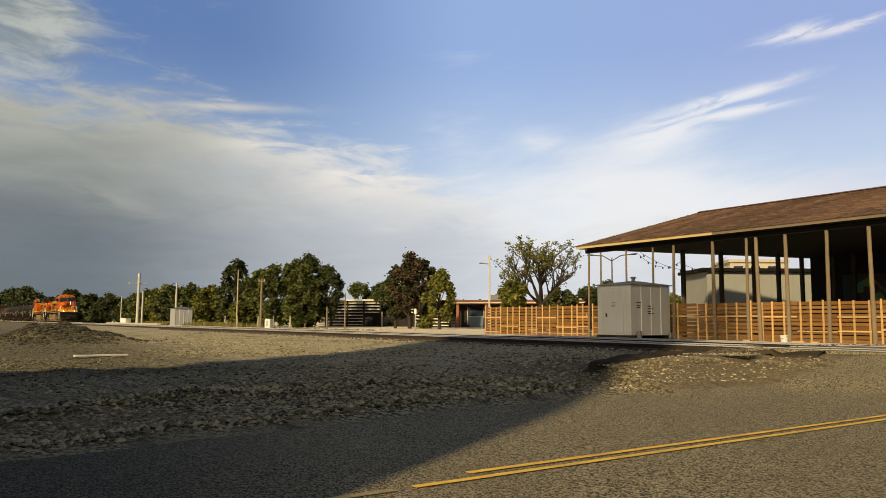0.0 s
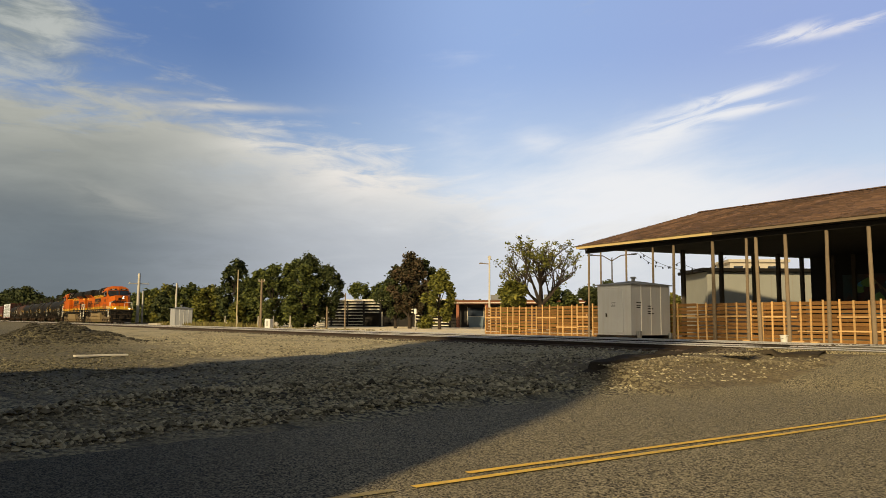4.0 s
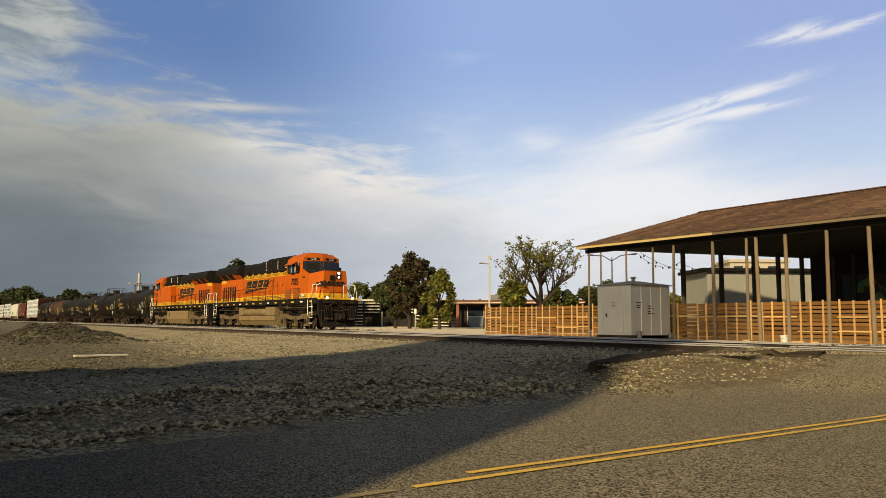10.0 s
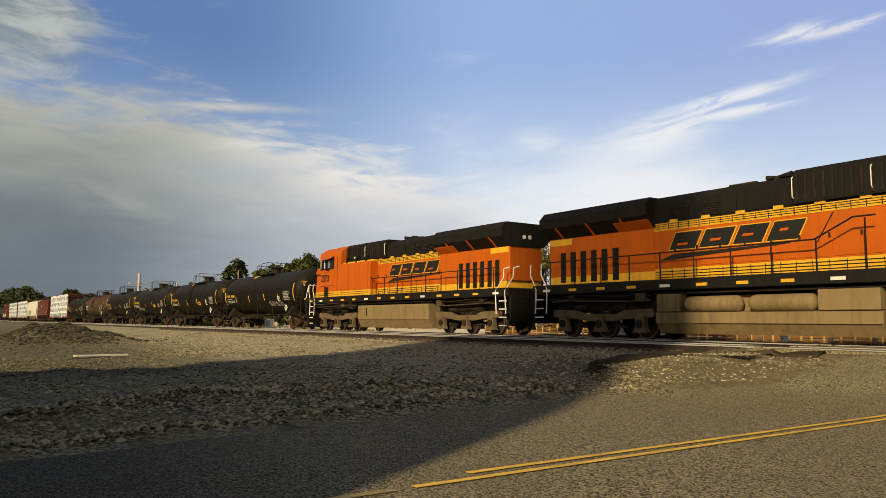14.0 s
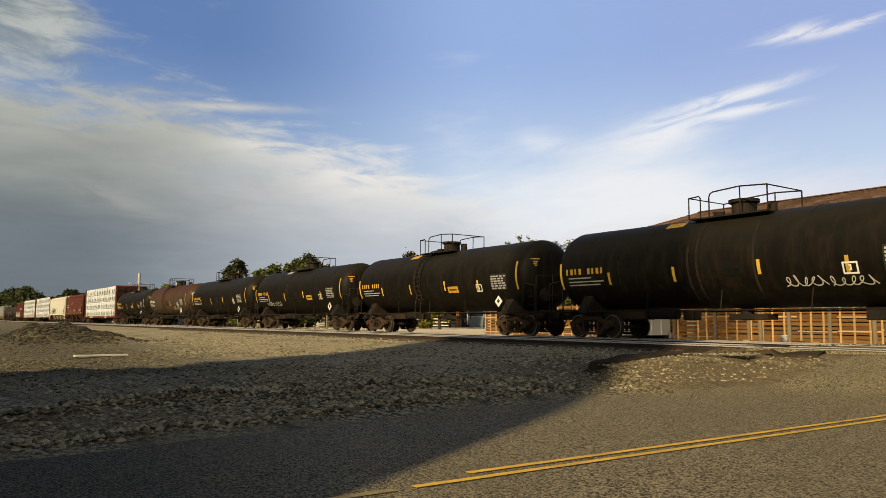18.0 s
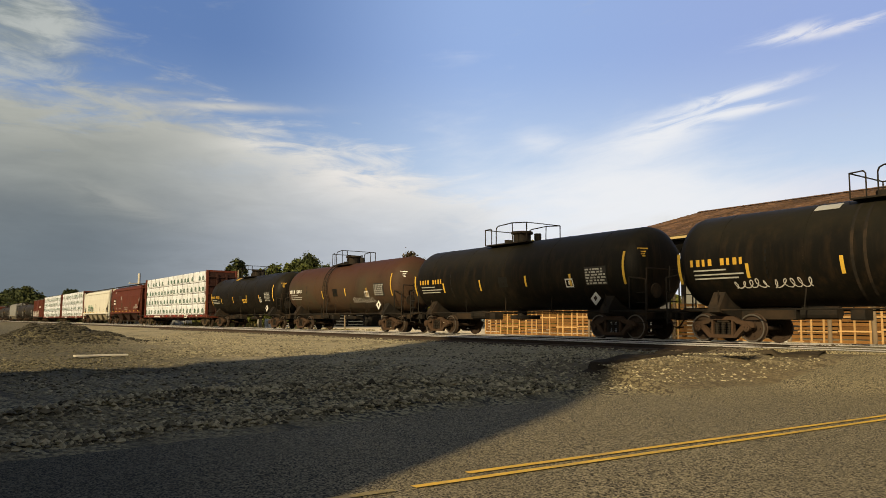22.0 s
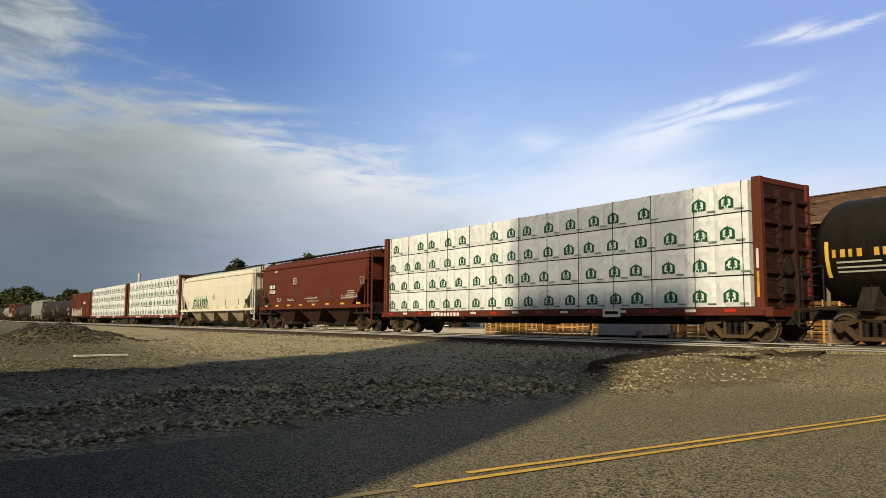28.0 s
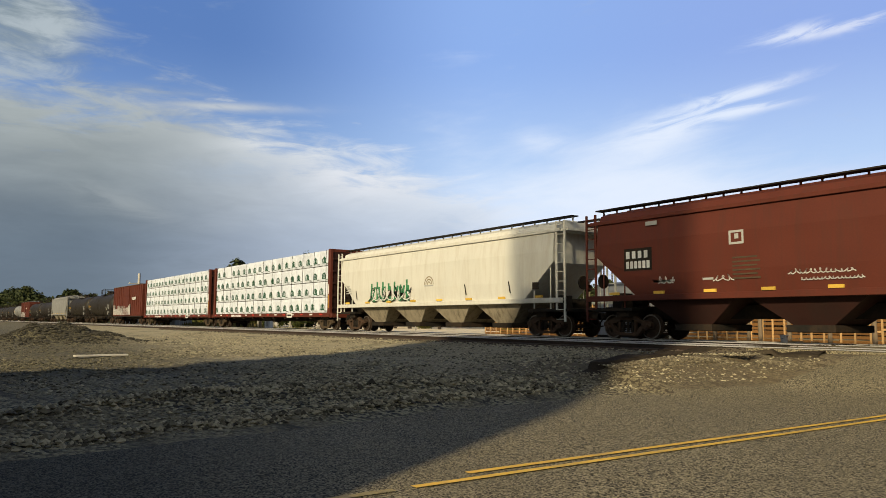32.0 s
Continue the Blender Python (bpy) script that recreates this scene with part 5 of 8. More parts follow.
    part("locker_sill", Geo().box(1.75, 5.452, 0.90, 1.50, 2.10, 2.42, 0.01), M_YELLOW, t)
    for z in (2.20, 2.31):
        part("band_line", Geo().box(1.8, 5.4, 1.50, 1.512, z, z + 0.022), M_BLACK, t)
    part("locker_band", Geo().box(1.75, 5.45, 0.96, 1.30, 4.06, 4.16, 0.01), M_YELLOW, t)
    for xa in (2.0, 3.2, 4.4):
        part("locker_door", Geo().box(xa, xa + 1.05, 1.492, 1.504, 2.5, 3.95), M_ORANGE, t)
        part("lifting_bracket", Geo().box(xa + 0.5, xa + 0.6, 1.0, 1.36, 4.06, 4.45, 0.01), M_BLACK, t)
    # radiator end with overhanging wings
    part("radiator_sill", Geo().box(-9.95, x0 - 0.003, -1.0, 1.0, 2.10, 2.44, 0.01), M_YELLOW, t)
    part("radiator_body", Geo().box(-9.95, x0 - 0.003, -1.0, 1.0, 2.44, 4.00, 0.02), M_ORANGE, t, "orange radiator compartment")
    g = Geo().prism([(-1.0, 4.00), (-1.5, 4.42), (-1.5, 4.80), (-1.22, 5.09), (1.22, 5.09), (1.5, 4.80), (1.5, 4.42), (1.0, 4.00)], 0, -10.10, -4.55)
    part("radiator_wing", g, M_BLACK, t, "black overhanging radiator housing")
    part("rear_cap", Geo().box(-10.05, -9.90, -0.98, 0.98, 2.44, 4.16, 0.03), M_ORANGE, t, "orange rear end panel")
    part("rear_top", Geo().box(-10.08, -9.90, -0.99, 0.99, 4.165, 4.80, 0.03), M_BLACK, t)
    part("rear_hood", Geo().box(-9.97, -8.7, -1.012, 1.012, 3.72, 3.98, 0.01), M_YELLOW, t, "yellow rear hood panel")
    for s in (-1, 1):
        for i in range(6):
            xa = -9.35 + i * 0.56
            v = bar(t, "vent_slot", M_BLACK, xa, xa + 0.30, 2.20, 3.42, 1.001, s, 0.012, "black louvred slot")
            for k in range(7):
                bar(v, "slat", M_STEELDARK, xa + 0.02, xa + 0.28, 2.28 + k * 0.16, 2.33 + k * 0.16, 1.013, s, 0.02)
        for xa in (-9.2, -7.5, -5.8):
            rr = Geo().prism([(s * 1.02, 3.97), (s * 1.53, 4.42), (s * 1.40, 4.42), (s * 1.02, 4.06)], 0, xa, xa + 0.08)
            part("wing_bracket", rr, M_ORANGE, t)
        part("wing_front_panel", Geo().prism([(s * 1.004, 3.98), (s * 1.36, 4.28), (s * 1.34, 4.31), (s * 1.002, 4.03)], 0, -6.2, -4.58), M_ORANGE, t, "orange sloping panel")
        part("rear_lamp", Geo().cyl((-10.05, s * 0.17, 4.45), (-10.12, s * 0.17, 4.45), 0.10, 12), M_LAMPOFF, t)
    for i, xx in enumerate((-8.7, -6.2)):
        part("radiator_fan", Geo().cyl((xx, 0, 5.09), (xx, 0, 5.16), 0.72, 22), M_STEELDARK, t)
    part("exhaust_duct", Geo().box(-1.9, -0.9, -0.45, 0.45, 5.10, 5.22, 0.03), M_STEELDARK, t)
    g = Geo()
    for i, dx in enumerate((0.0, 0.12, 0.24)):
        g.ring((-0.35, dx - 0.12, 5.30), (0.15, dx - 0.12, 5.32), 0.03, 0.10, 8).ring((-0.35, dx - 0.12, 5.30), (-0.7, dx - 0.12, 5.30), 0.03, 0.09, 8)
    g.box(-0.40, -0.25, -0.2, 0.2, 5.08, 5.32)
    part("horn", g, M_STEELDARK, t)
    part("antenna_dome", Geo().box(-2.6, -2.1, -0.3, 0.3, 5.10, 5.20, 0.02), M_DECAL, t)
    # cab and nose
    plan = [(5.45, -1.5), (8.95, -1.42), (10.15, -0.90), (10.15, 0.90), (8.95, 1.42), (5.45, 1.5)]
    def lp(pts, zs):
        return [(x, y, z) for (x, y), z in zip(pts, zs)]
    big = [(x + (0.02 if x > 6 else -0.0), y * 1.008) for x, y in plan]
    g = Geo().loft([lp(big, [2.10] * 6), lp(big, [2.42] * 6)])
    part("cab_sill", g, M_YELLOW, t, "yellow band round the cab")
    for s in (-1, 1):
        for z in (2.20, 2.31):
            part("band_line", Geo().box(5.5, 8.85, min(s * 1.50, s * 1.512), max(s * 1.50, s * 1.512), z, z + 0.022), M_BLACK, t)
    up = [(5.45, -1.5), (8.92, -1.38), (10.05, -0.82), (10.05, 0.82), (8.92, 1.38), (5.45, 1.5)]
    g = Geo().loft([lp(plan, [2.42] * 6), lp(up, [3.70, 3.68, 3.80, 3.80, 3.68, 3.70])])
    cab = part("cab", g, M_ORANGE, t, "orange cab and nose")
    rim = [(7.90 + ahead, -1.43), (8.93 + ahead * 0.3, -1.375), (10.02, -0.80), (10.02, 0.80), (8.93 + ahead * 0.3, 1.375), (7.90 + ahead, 1.43)]
    crest = [4.14, 3.72, 3.92, 3.92, 3.72, 4.14]
    part("nose_top", Geo().loft([lp(rim, [3.64] * 6), lp(rim, crest)]), M_ORANGE, t)
    inner = [(x * 0.985 + 0.13, y * 0.94) for x, y in rim]
    part("nose_deck", Geo().loft([lp(inner, [z - 0.03 for z in crest]), lp(inner, [z + 0.006 for z in crest])]), M_BLACK, t, "black anti-glare nose top")
    low = [(5.45, -1.5, 3.68), (7.98 + ahead, -1.42, 3.68), (8.50 + ahead, 0, 3.72), (7.98 + ahead, 1.42, 3.68), (5.45, 1.5, 3.68)]
    hig = [(5.45, -1.44, 4.74), (7.86 + ahead, -1.36, 4.68), (8.16 + ahead, 0, 4.72), (7.86 + ahead, 1.36, 4.68), (5.45, 1.44, 4.74)]
    rof = [(5.50, -1.00, 5.18), (7.62 + ahead, -0.95, 5.20), (7.85 + ahead, 0, 5.22), (7.62 + ahead, 0.95, 5.20), (5.50, 1.00, 5.18)]
    mid = [(5.47, -1.40, 4.88), (7.92 + ahead, -1.30, 4.92), (8.14 + ahead, 0, 4.96), (7.92 + ahead, 1.30, 4.92), (5.47, 1.40, 4.88)]
    part("cab_upper", Geo().loft([low, hig, mid, rof]), M_ORANGE, t, "orange upper cab")
    def pane(a, b, c, d, lift, inset):
        p = [Vector(q) for q in (a, b, c, d)]
        mid_p = sum(p, Vector()) / 4
        nrm = (p[1] - p[0]).cross(p[3] - p[0]).normalized()
        out = [mid_p + (q - mid_p) * inset for q in p]
        lo2 = [q + nrm * 0.002 for q in out]
        hi2 = [q + nrm * lift for q in out]
        return Geo().loft([lo2, hi2])
    for s in (-1, 1):
        quad = [low[1], low[2], hig[2], hig[1]] if s < 0 else [low[2], low[3], hig[3], hig[2]]
        quad = [Vector(quad[0]).lerp(Vector(quad[3]), 0.36 if s < 0 else 0.14), Vector(quad[1]).lerp(Vector(quad[2]), 0.14 if s < 0 else 0.36), Vector(quad[2]).lerp(Vector(quad[1]), 0.02), Vector(quad[3]).lerp(Vector(quad[0]), 0.02)]
        part("windshield_frame", pane(*quad, 0.014, 0.97), M_BLACK, t)
        part("windshield", pane(*quad, 0.024, 0.89), M_GLASS, t, "dark tinted windshield")
        nb = [hig[1], hig[2], mid[2], mid[1]] if s < 0 else [hig[2], hig[3], mid[3], mid[2]]
        part("number_board", pane(*nb, 0.03, 0.62), M_BLACK, t)
        c4 = sum((Vector(q) for q in nb), Vector()) / 4
        lettering(number, 0.185, M_DECAL, t, pose(c4.x + 0.045, c4.y + s * 0.010, c4.z, 0, 0, 90 + s * 12.4), "board_number", 1.1)
        # side windows: dark glass, pale frames, sun visor
        win = bar(t, "side_window", M_GLASS, 5.70 + ahead, 7.42 + ahead, 3.92, 4.60, 1.482, s, 0.012, "dark sliding side window")
        for xa, w, m in ((5.64, 0.06, M_BLACK), (6.22, 0.10, M_DECALGREY), (6.62, 0.05, M_BLACK), (6.86, 0.09, M_DECAL), (7.38, 0.08, M_DECALGREY)):
            bar(win, "window_bar", m, xa + ahead, xa + w + ahead, 3.90, 4.62, 1.494, s, 0.02)
        bar(win, "window_bar", M_BLACK, 5.66 + ahead, 7.49 + ahead, 3.86, 3.92, 1.486, s, 0.03)
        part("arm_rest", Geo().box(6.3 + ahead, 6.75 + ahead, min(s * 1.49, s * 1.58), max(s * 1.49, s * 1.58), 3.80, 3.87, 0.01), M_BLACK, win)
        v = Geo().prism([(s * 1.47, 4.66), (s * 1.80, 4.46), (s * 1.80, 4.43), (s * 1.46, 4.62)], 0, 5.7 + ahead, 7.1 + ahead)
        part("sun_visor", v, M_ORANGE, t)
        lettering(number, 0.62, M_LOGO, t, pose(6.85 + ahead, s * 1.506, 3.26, 0, 0, 0 if s < 0 else 180), "road_number", 0.92)
        bar(t, "cab_line", M_RED, 5.6 + ahead, 7.75 + ahead, 2.80, 2.825, 1.49, s, 0.012)
        bar(t, "cab_joint", M_LOGO, 5.50 + ahead * 0.5, 5.515 + ahead * 0.5, 2.44, 4.6, 1.49, s, 0.012)
        bar(t, "nose_stencil", M_LOGO, 8.05 + ahead * 0.4, 8.42 + ahead * 0.4, 3.50, 3.56, 1.45, s, 0.012)
        if s > 0:
            bar(t, "step_recess", M_BLACK, 6.35 + ahead, 6.85 + ahead, 2.12, 2.72, 1.514, s, 0.008, "black step recess")
        else:
            for xa in (5.35, 6.72):
                bar(t, "access_cover", M_BROWNPANEL, xa, xa + 0.92, 2.12, 2.76, 1.514, s, 0.012, "faded brown access cover")
            bar(t, "data_plate", M_DECAL, 8.05, 8.42, 2.16, 2.40, 1.47, s, 0.03)
        part("mirror", Geo().box(7.50 + ahead, 7.56 + ahead, min(s * 1.52, s * 1.72), max(s * 1.52, s * 1.72), 3.95, 4.35, 0.01), M_BLACK, t)
    # nose fittings
    part("nose_door", Geo().box(10.06, 10.165, -0.42, -0.05, 3.28, 3.62, 0.02), M_BLACK, t)
    part("headlight_box", Geo().box(9.98, 10.16, 0.08, 0.34, 3.38, 3.88, 0.03), M_BLACK, t)
    for z in (3.51, 3.75):
        part("headlight", Geo().cyl((10.16, 0.21, z), (10.19, 0.21, z), 0.082, 16), M_LAMP, t, "lit white headlight")
    for i, xl in enumerate((0.62, 0.98, 1.24)):
        part("emblem", Geo().prism([(xl, 3.02), (xl + 0.20, 3.02), (xl + 0.26, 3.24 - 0.05 * (2 - i)), (xl + 0.06, 3.24 - 0.05 * (2 - i))], 1, -0.02, 0.05), M_LOGO, t, at=pose(8.97, -1.425, 0.0, 0, 0, 23.4))
    part("emblem_stroke", Geo().prism([(0.40, 2.88), (1.46, 2.88), (1.46, 2.95), (0.52, 2.96)], 1, -0.02, 0.05), M_LOGO, t, at=pose(8.97, -1.425, 0.0, 0, 0, 23.4))
    for i in range(4):
        part("emblem", Geo().prism([(-0.62 + i * 0.32, 3.04), (-0.40 + i * 0.32, 3.04), (-0.34 + i * 0.32, 3.22), (-0.56 + i * 0.32, 3.22)], 0, 10.13, 10.165), M_LOGO, t)
    part("emblem_stroke", Geo().box(10.14, 10.168, -0.56, 0.5, 2.92, 2.98), M_LOGO, t)
    part("front_platform", Geo().box(9.6, 10.75, -1.45, 1.45, 1.98, 2.10, 0.02), M_YELLOW, t, "yellow edged front platform")
    part("pilot", Geo().loft([[(10.35, -1.45, 1.95), (10.35, 1.45, 1.95), (10.70, 1.45, 1.95), (10.70, -1.45, 1.95)], [(10.35, -1.40, 1.2), (10.35, 1.40, 1.2), (10.62, 1.40, 1.2), (10.62, -1.40, 1.2)],
                                [(10.40, -1.30, 0.75), (10.40, 1.30, 0.75), (10.60, 1.30, 0.75), (10.60, -1.30, 0.75)], [(10.45, -1.2, 0.22), (10.45, 1.2, 0.22), (10.86, 1.05, 0.22), (10.86, -1.05, 0.22)]]), M_BLACK, t, "black snow plough")
    for i in range(7):
        yy = -1.2 + i * 0.4
        part("plough_rib", Geo().prism([(10.60, 0.28), (10.80, 0.28), (10.68, 0.70), (10.66, 1.75), (10.60, 1.75)], 1, yy - 0.02, yy + 0.02), M_STEELDARK, t)
    part("coupler_pocket", Geo().box(10.62, 11.0, -0.34, 0.34, 0.62, 1.12, 0.03), M_STEELDARK, t)
    part("uncoupling_lever", Geo().tube([(10.78, -1.35, 1.25), (10.80, -0.5, 1.32), (10.90, -0.1, 1.22), (10.80, 0.4, 1.32), (10.78, 1.35, 1.25)], 0.022, 6), M_TRUCK, t)
    for yy in (-1.15, -0.98, -0.82, -0.62, 0.62, 0.8, 0.98, 1.15):
        part("air_hose", Geo().tube([(10.66, yy, 1.62), (10.84, yy, 1.50), (10.90, yy * 0.96, 1.05), (10.84, yy * 0.92, 0.78)], 0.028, 6), M_STEELDARK, t)
        part("hose_fitting", Geo().box(10.80, 10.88, yy * 0.92 - 0.04, yy * 0.92 + 0.04, 0.68, 0.80, 0.01), M_TRUCK, t)
    for yy in (-0.7, 0.7):
        part("anticlimber", Geo().box(10.62, 10.84, yy - 0.45, yy + 0.45, 1.72, 1.90, 0.02), M_STEELDARK, t)
    part("rear_pilot", Geo().box(-10.6, -10.45, -1.4, 1.4, 0.55, 1.75, 0.03), M_BLACK, t)
    for s in (-1, 1):
        part("ditch_light", Geo().cyl((10.76, s * 0.92, 2.10), (10.82, s * 0.92, 2.10), 0.085, 14), M_LAMP, t, "lit ditch light")
        part("lamp_bracket", Geo().box(10.58, 10.74, s * 0.92 - 0.12, s * 0.92 + 0.12, 1.98, 2.22, 0.02), M_BLACK, t)
        for e in (1, -1):
            xs = 9.55 if e > 0 else -10.15
            g = Geo()
            for k in range(4):
                g.box(xs - 0.26, xs + 0.26, min(s * 1.12, s * 1.46), max(s * 1.12, s * 1.46), 0.42 + k * 0.36, 0.45 + k * 0.36)
                part("step_edge", Geo().box(xs - 0.26, xs + 0.26, min(s * 1.462, s * 1.475), max(s * 1.462, s * 1.475), 0.415 + k * 0.36, 0.465 + k * 0.36), M_WHITE, t)
            part("stair", g, M_BLACK, t)
            for q in (-0.33, 0.33):
                pts = [(xs + q - 0.10 * e, s * 1.49, 0.95), (xs + q - 0.16 * e, s * 1.49, 1.95), (xs + q + 0.30 * e, s * 1.40, 2.55), (xs + q + 0.30 * e, s * 1.38, 2.95), (xs + q + 0.48 * e, s * 1.2, 3.02)]
                part("stair_rail", Geo().tube(pts, 0.027, 6), M_WHITE, t, "white grab rail")
        rail = Geo().tube([(-9.7, s * 1.46, 3.02), (1.5, s * 1.46, 3.02), (2.6, s * 1.46, 3.55), (3.2, s * 1.46, 3.55)] if s < 0 else [(-9.7, s * 1.46, 3.02), (1.6, s * 1.46, 3.02), (2.4, s * 1.46, 3.5), (3.4, s * 1.46, 3.5)], 0.024, 6)
        part("handrail", rail, M_BLACK, t)
        for i in range(10):
            xx = -9.5 + i * 1.38
            part("rail_post", Geo().cyl((xx, s * 1.46, 2.10), (xx, s * 1.46, 3.02 if xx < 1.6 else 3.5), 0.024, 6), M_BLACK, t)
        front = Geo().tube([(10.6, s * 0.35, 2.10), (10.6, s * 0.35, 2.95), (10.6, s * 1.2, 2.95), (10.6, s * 1.35, 2.4), (10.6, s * 1.35, 2.10)], 0.022, 6)
        part("front_rail", front, M_WHITE if s > 0 else M_STEELDARK, t)
    hose = Geo().tube([(10.80, 0.9 - i * 0.2, 1.55 - 0.22 * math.sin(i * 0.75)) for i in range(10)], 0.022, 6)
    part("jumper_cable", hose, M_TRUCK, t)
    coupler(t, 11.2, 1)
    coupler(t, -11.3, -1)
    part("cab_air_unit", Geo().box(5.75, 7.5, -0.7, 0.7, 5.18, 5.29, 0.03), M_ORANGE, t)
    part("beacon", Geo().cyl((7.2, 0.3, 5.14), (7.2, 0.3, 5.24), 0.07, 10), M_DECAL, t)
    return t


# ---------- tank cars ----------
def on_shell(g, x0, x1, z0, z1, r, zc, side=-1, lift=0.010, n=6):
    """A curved patch lying on a tank's flank."""
    a0, a1 = math.asin(max(-1, min(1, (z0 - zc) / r))), math.asin(max(-1, min(1, (z1 - zc) / r)))
    k = len(g.v)
    for i in range(n + 1):
        a = a0 + (a1 - a0) * i / n
        y, z = (r + lift) * math.cos(a) * side, zc + (r + lift) * math.sin(a)
        g.v += [(x0, y, z), (x1, y, z)]
    for i in range(n):
        q = (k + 2 * i, k + 2 * i + 1, k + 2 * i + 3, k + 2 * i + 2)
        g.f.append(q if side < 0 else q[::-1])
    return g


def tank_car(label, group, half, shell, r=1.56, strips=(), marks=M_DECALYEL, ladder=False, side_sill=False, band=True, orange=None, scrawl=None, walk_x=0.0, full=True, span=1.45, top_label=None, pale_panel=True):
    t = thing("tank_car", label, "tank car", group)
    zc = 1.10 + r
    e = half - 0.72            # end of the shell
    prof = [(-e, 0.02), (-e + 0.03, r * 0.35), (-e + 0.10, r * 0.62), (-e + 0.24, r * 0.83), (-e + 0.45, r * 0.955), (-e + 0.68, r)]
    ring = []
    for x in np.linspace(-e + 1.9, e - 1.9, 5):
        ring += [(x - 0.02, r), (x - 0.015, r + 0.008), (x + 0.015, r + 0.008), (x + 0.02, r)]
    prof = prof + ring + [(-x, q) for x, q in prof[::-1]]
    body = part("tank_shell", Geo().lathe_x(prof, zc, 48 if full else 24), shell, t, smooth=True)
    man = part("manway", Geo().cyl((walk_x, 0, zc + r - 0.1), (walk_x, 0, zc + r + 0.40), 0.40, 18), M_STEELDARK, t)
    part("manway_lid", Geo().cyl((walk_x, 0, zc + r + 0.40), (walk_x, 0, zc + r + 0.50), 0.50, 18), M_STEELDARK, man)
    part("valve", Geo().cyl((walk_x - 0.95, 0, zc + r - 0.1), (walk_x - 0.95, 0, zc + r + 0.20), 0.20, 12), M_STEELDARK, t)
    part("valve", Geo().cyl((walk_x + 0.95, 0.1, zc + r - 0.1), (walk_x + 0.95, 0.1, zc + r + 0.34), 0.16, 10), M_STEELDARK, t)
    for s in (-1, 1):
        part("platform", Geo().box(walk_x - span, walk_x + span, min(s * 0.55, s * 1.0), max(s * 0.55, s * 1.0), zc + r - 0.12, zc + r - 0.07), M_STEELDARK, t)
    zt, zb = zc + r + 0.74, zc + r - 0.10
    for s in (-1, 1):
        # a low rail at the rear, then a taller hoop with rounded shoulders
        x0 = walk_x - span * 0.45
        rail = part("platform_rail", Geo().tube([(x0, s * 1.0, zb), (x0, s * 1.0, zt - 0.16), (x0 + 0.05, s * 1.0, zt - 0.05), (x0 + 0.16, s * 1.0, zt), (walk_x + span * 0.35, s * 1.02, zt + 0.05), (walk_x + span, s * 1.0, zt - 0.02), (walk_x + span, s * 1.0, zb)], 0.024, 6), M_STEELDARK, t)
        part("rail_post", Geo().tube([(walk_x + span * 0.35, s * 1.02, zt + 0.04), (walk_x + span * 0.35, s * 1.0, zb)], 0.022, 6), M_STEELDARK, rail)
        part("low_rail", Geo().tube([(walk_x - span, s * 1.0, zb), (walk_x - span, s * 1.0, zt - 0.10), (walk_x - span * 0.72, s * 1.0, zt - 0.08), (walk_x - span * 0.68, s * 1.0, zt - 0.16), (walk_x - span * 0.68, s * 1.0, zb)], 0.022, 6), M_STEELDARK, t)
    part("end_rail", Geo().tube([(walk_x - span, -1.0, zt - 0.10), (walk_x - span, 1.0, zt - 0.10)], 0.022, 6), M_STEELDARK, t)
    part("end_rail", Geo().tube([(walk_x + span, -1.0, zt - 0.02), (walk_x + span, 1.0, zt - 0.02)], 0.022, 6), M_STEELDARK, t)
    if band:
        for x in (-1.15, -0.80, 1.25):
            b = Geo()
            loops = [[(xx, (r + 0.014) * math.sin(2 * math.pi * i / 40), zc + (r + 0.014) * math.cos(2 * math.pi * i / 40)) for i in range(40)] for xx in (walk_x + x - 0.045, walk_x + x + 0.045)]
            b.loft(loops, False)
            part("shell_band", b, M_STEELDARK, t)
    if ladder:
        for s in (-1, 1):
            g = Geo()
            for xx in (-0.94, -0.46):
                pts = []
                for i in range(13):
                    a = radians(88 - i * 9.5)
                    pts.append((walk_x + xx, s * (r + 0.13) * math.cos(a), zc + (r + 0.13) * math.sin(a)))
                pts += [(walk_x + xx, s * (r + 0.06), zc - 1.3), (walk_x + xx, s * (r + 0.02), 0.75)]
                g.tube(pts, 0.028, 6)
            for i in range(15):
                a = radians(70 - i * 8)
                y, z = s * (r + 0.13) * math.cos(a), zc + (r + 0.13) * math.sin(a)
                g.tube([(walk_x - 0.94, y, z), (walk_x - 0.46, y, z)], 0.02, 5)
            part("ladder", g, M_STEELDARK, t)
    # underframe
    for s in (-1, 1):
        x0, x1 = sorted((s * (half - 0.25), s * (half - 4.4)))
        part("stub_sill", Geo().box(x0, x1, -0.28, 0.28, 0.72, 1.12, 0.02), M_STEELDARK, t)
        part("saddle", Geo().prism([(-1.5, 0.95), (-1.5, 1.10), (-1.05, 1.75), (1.05, 1.75), (1.5, 1.10), (1.5, 0.95), (0.4, 0.75), (-0.4, 0.75)], 0, s * (half - 2.35) - 0.22, s * (half - 2.35) + 0.22), M_STEELDARK, t)
    for s in (-1, 1):
        p = Geo().tube([(-half + 1.0, s * 1.40, 1.02), (half - 1.0, s * 1.40, 1.02)], 0.045 if side_sill else 0.026, 6)
        for i in range(7 if side_sill else 5):
            x = -half + 2.4 + i * (2 * half - 4.8) / (6 if side_sill else 4)
            p.tube([(x, s * 1.40, 1.02), (x + 0.15, s * (r - 0.05), 1.02 + 0.62)], 0.022, 5)
        part("side_rail", p, M_STEELDARK, t)
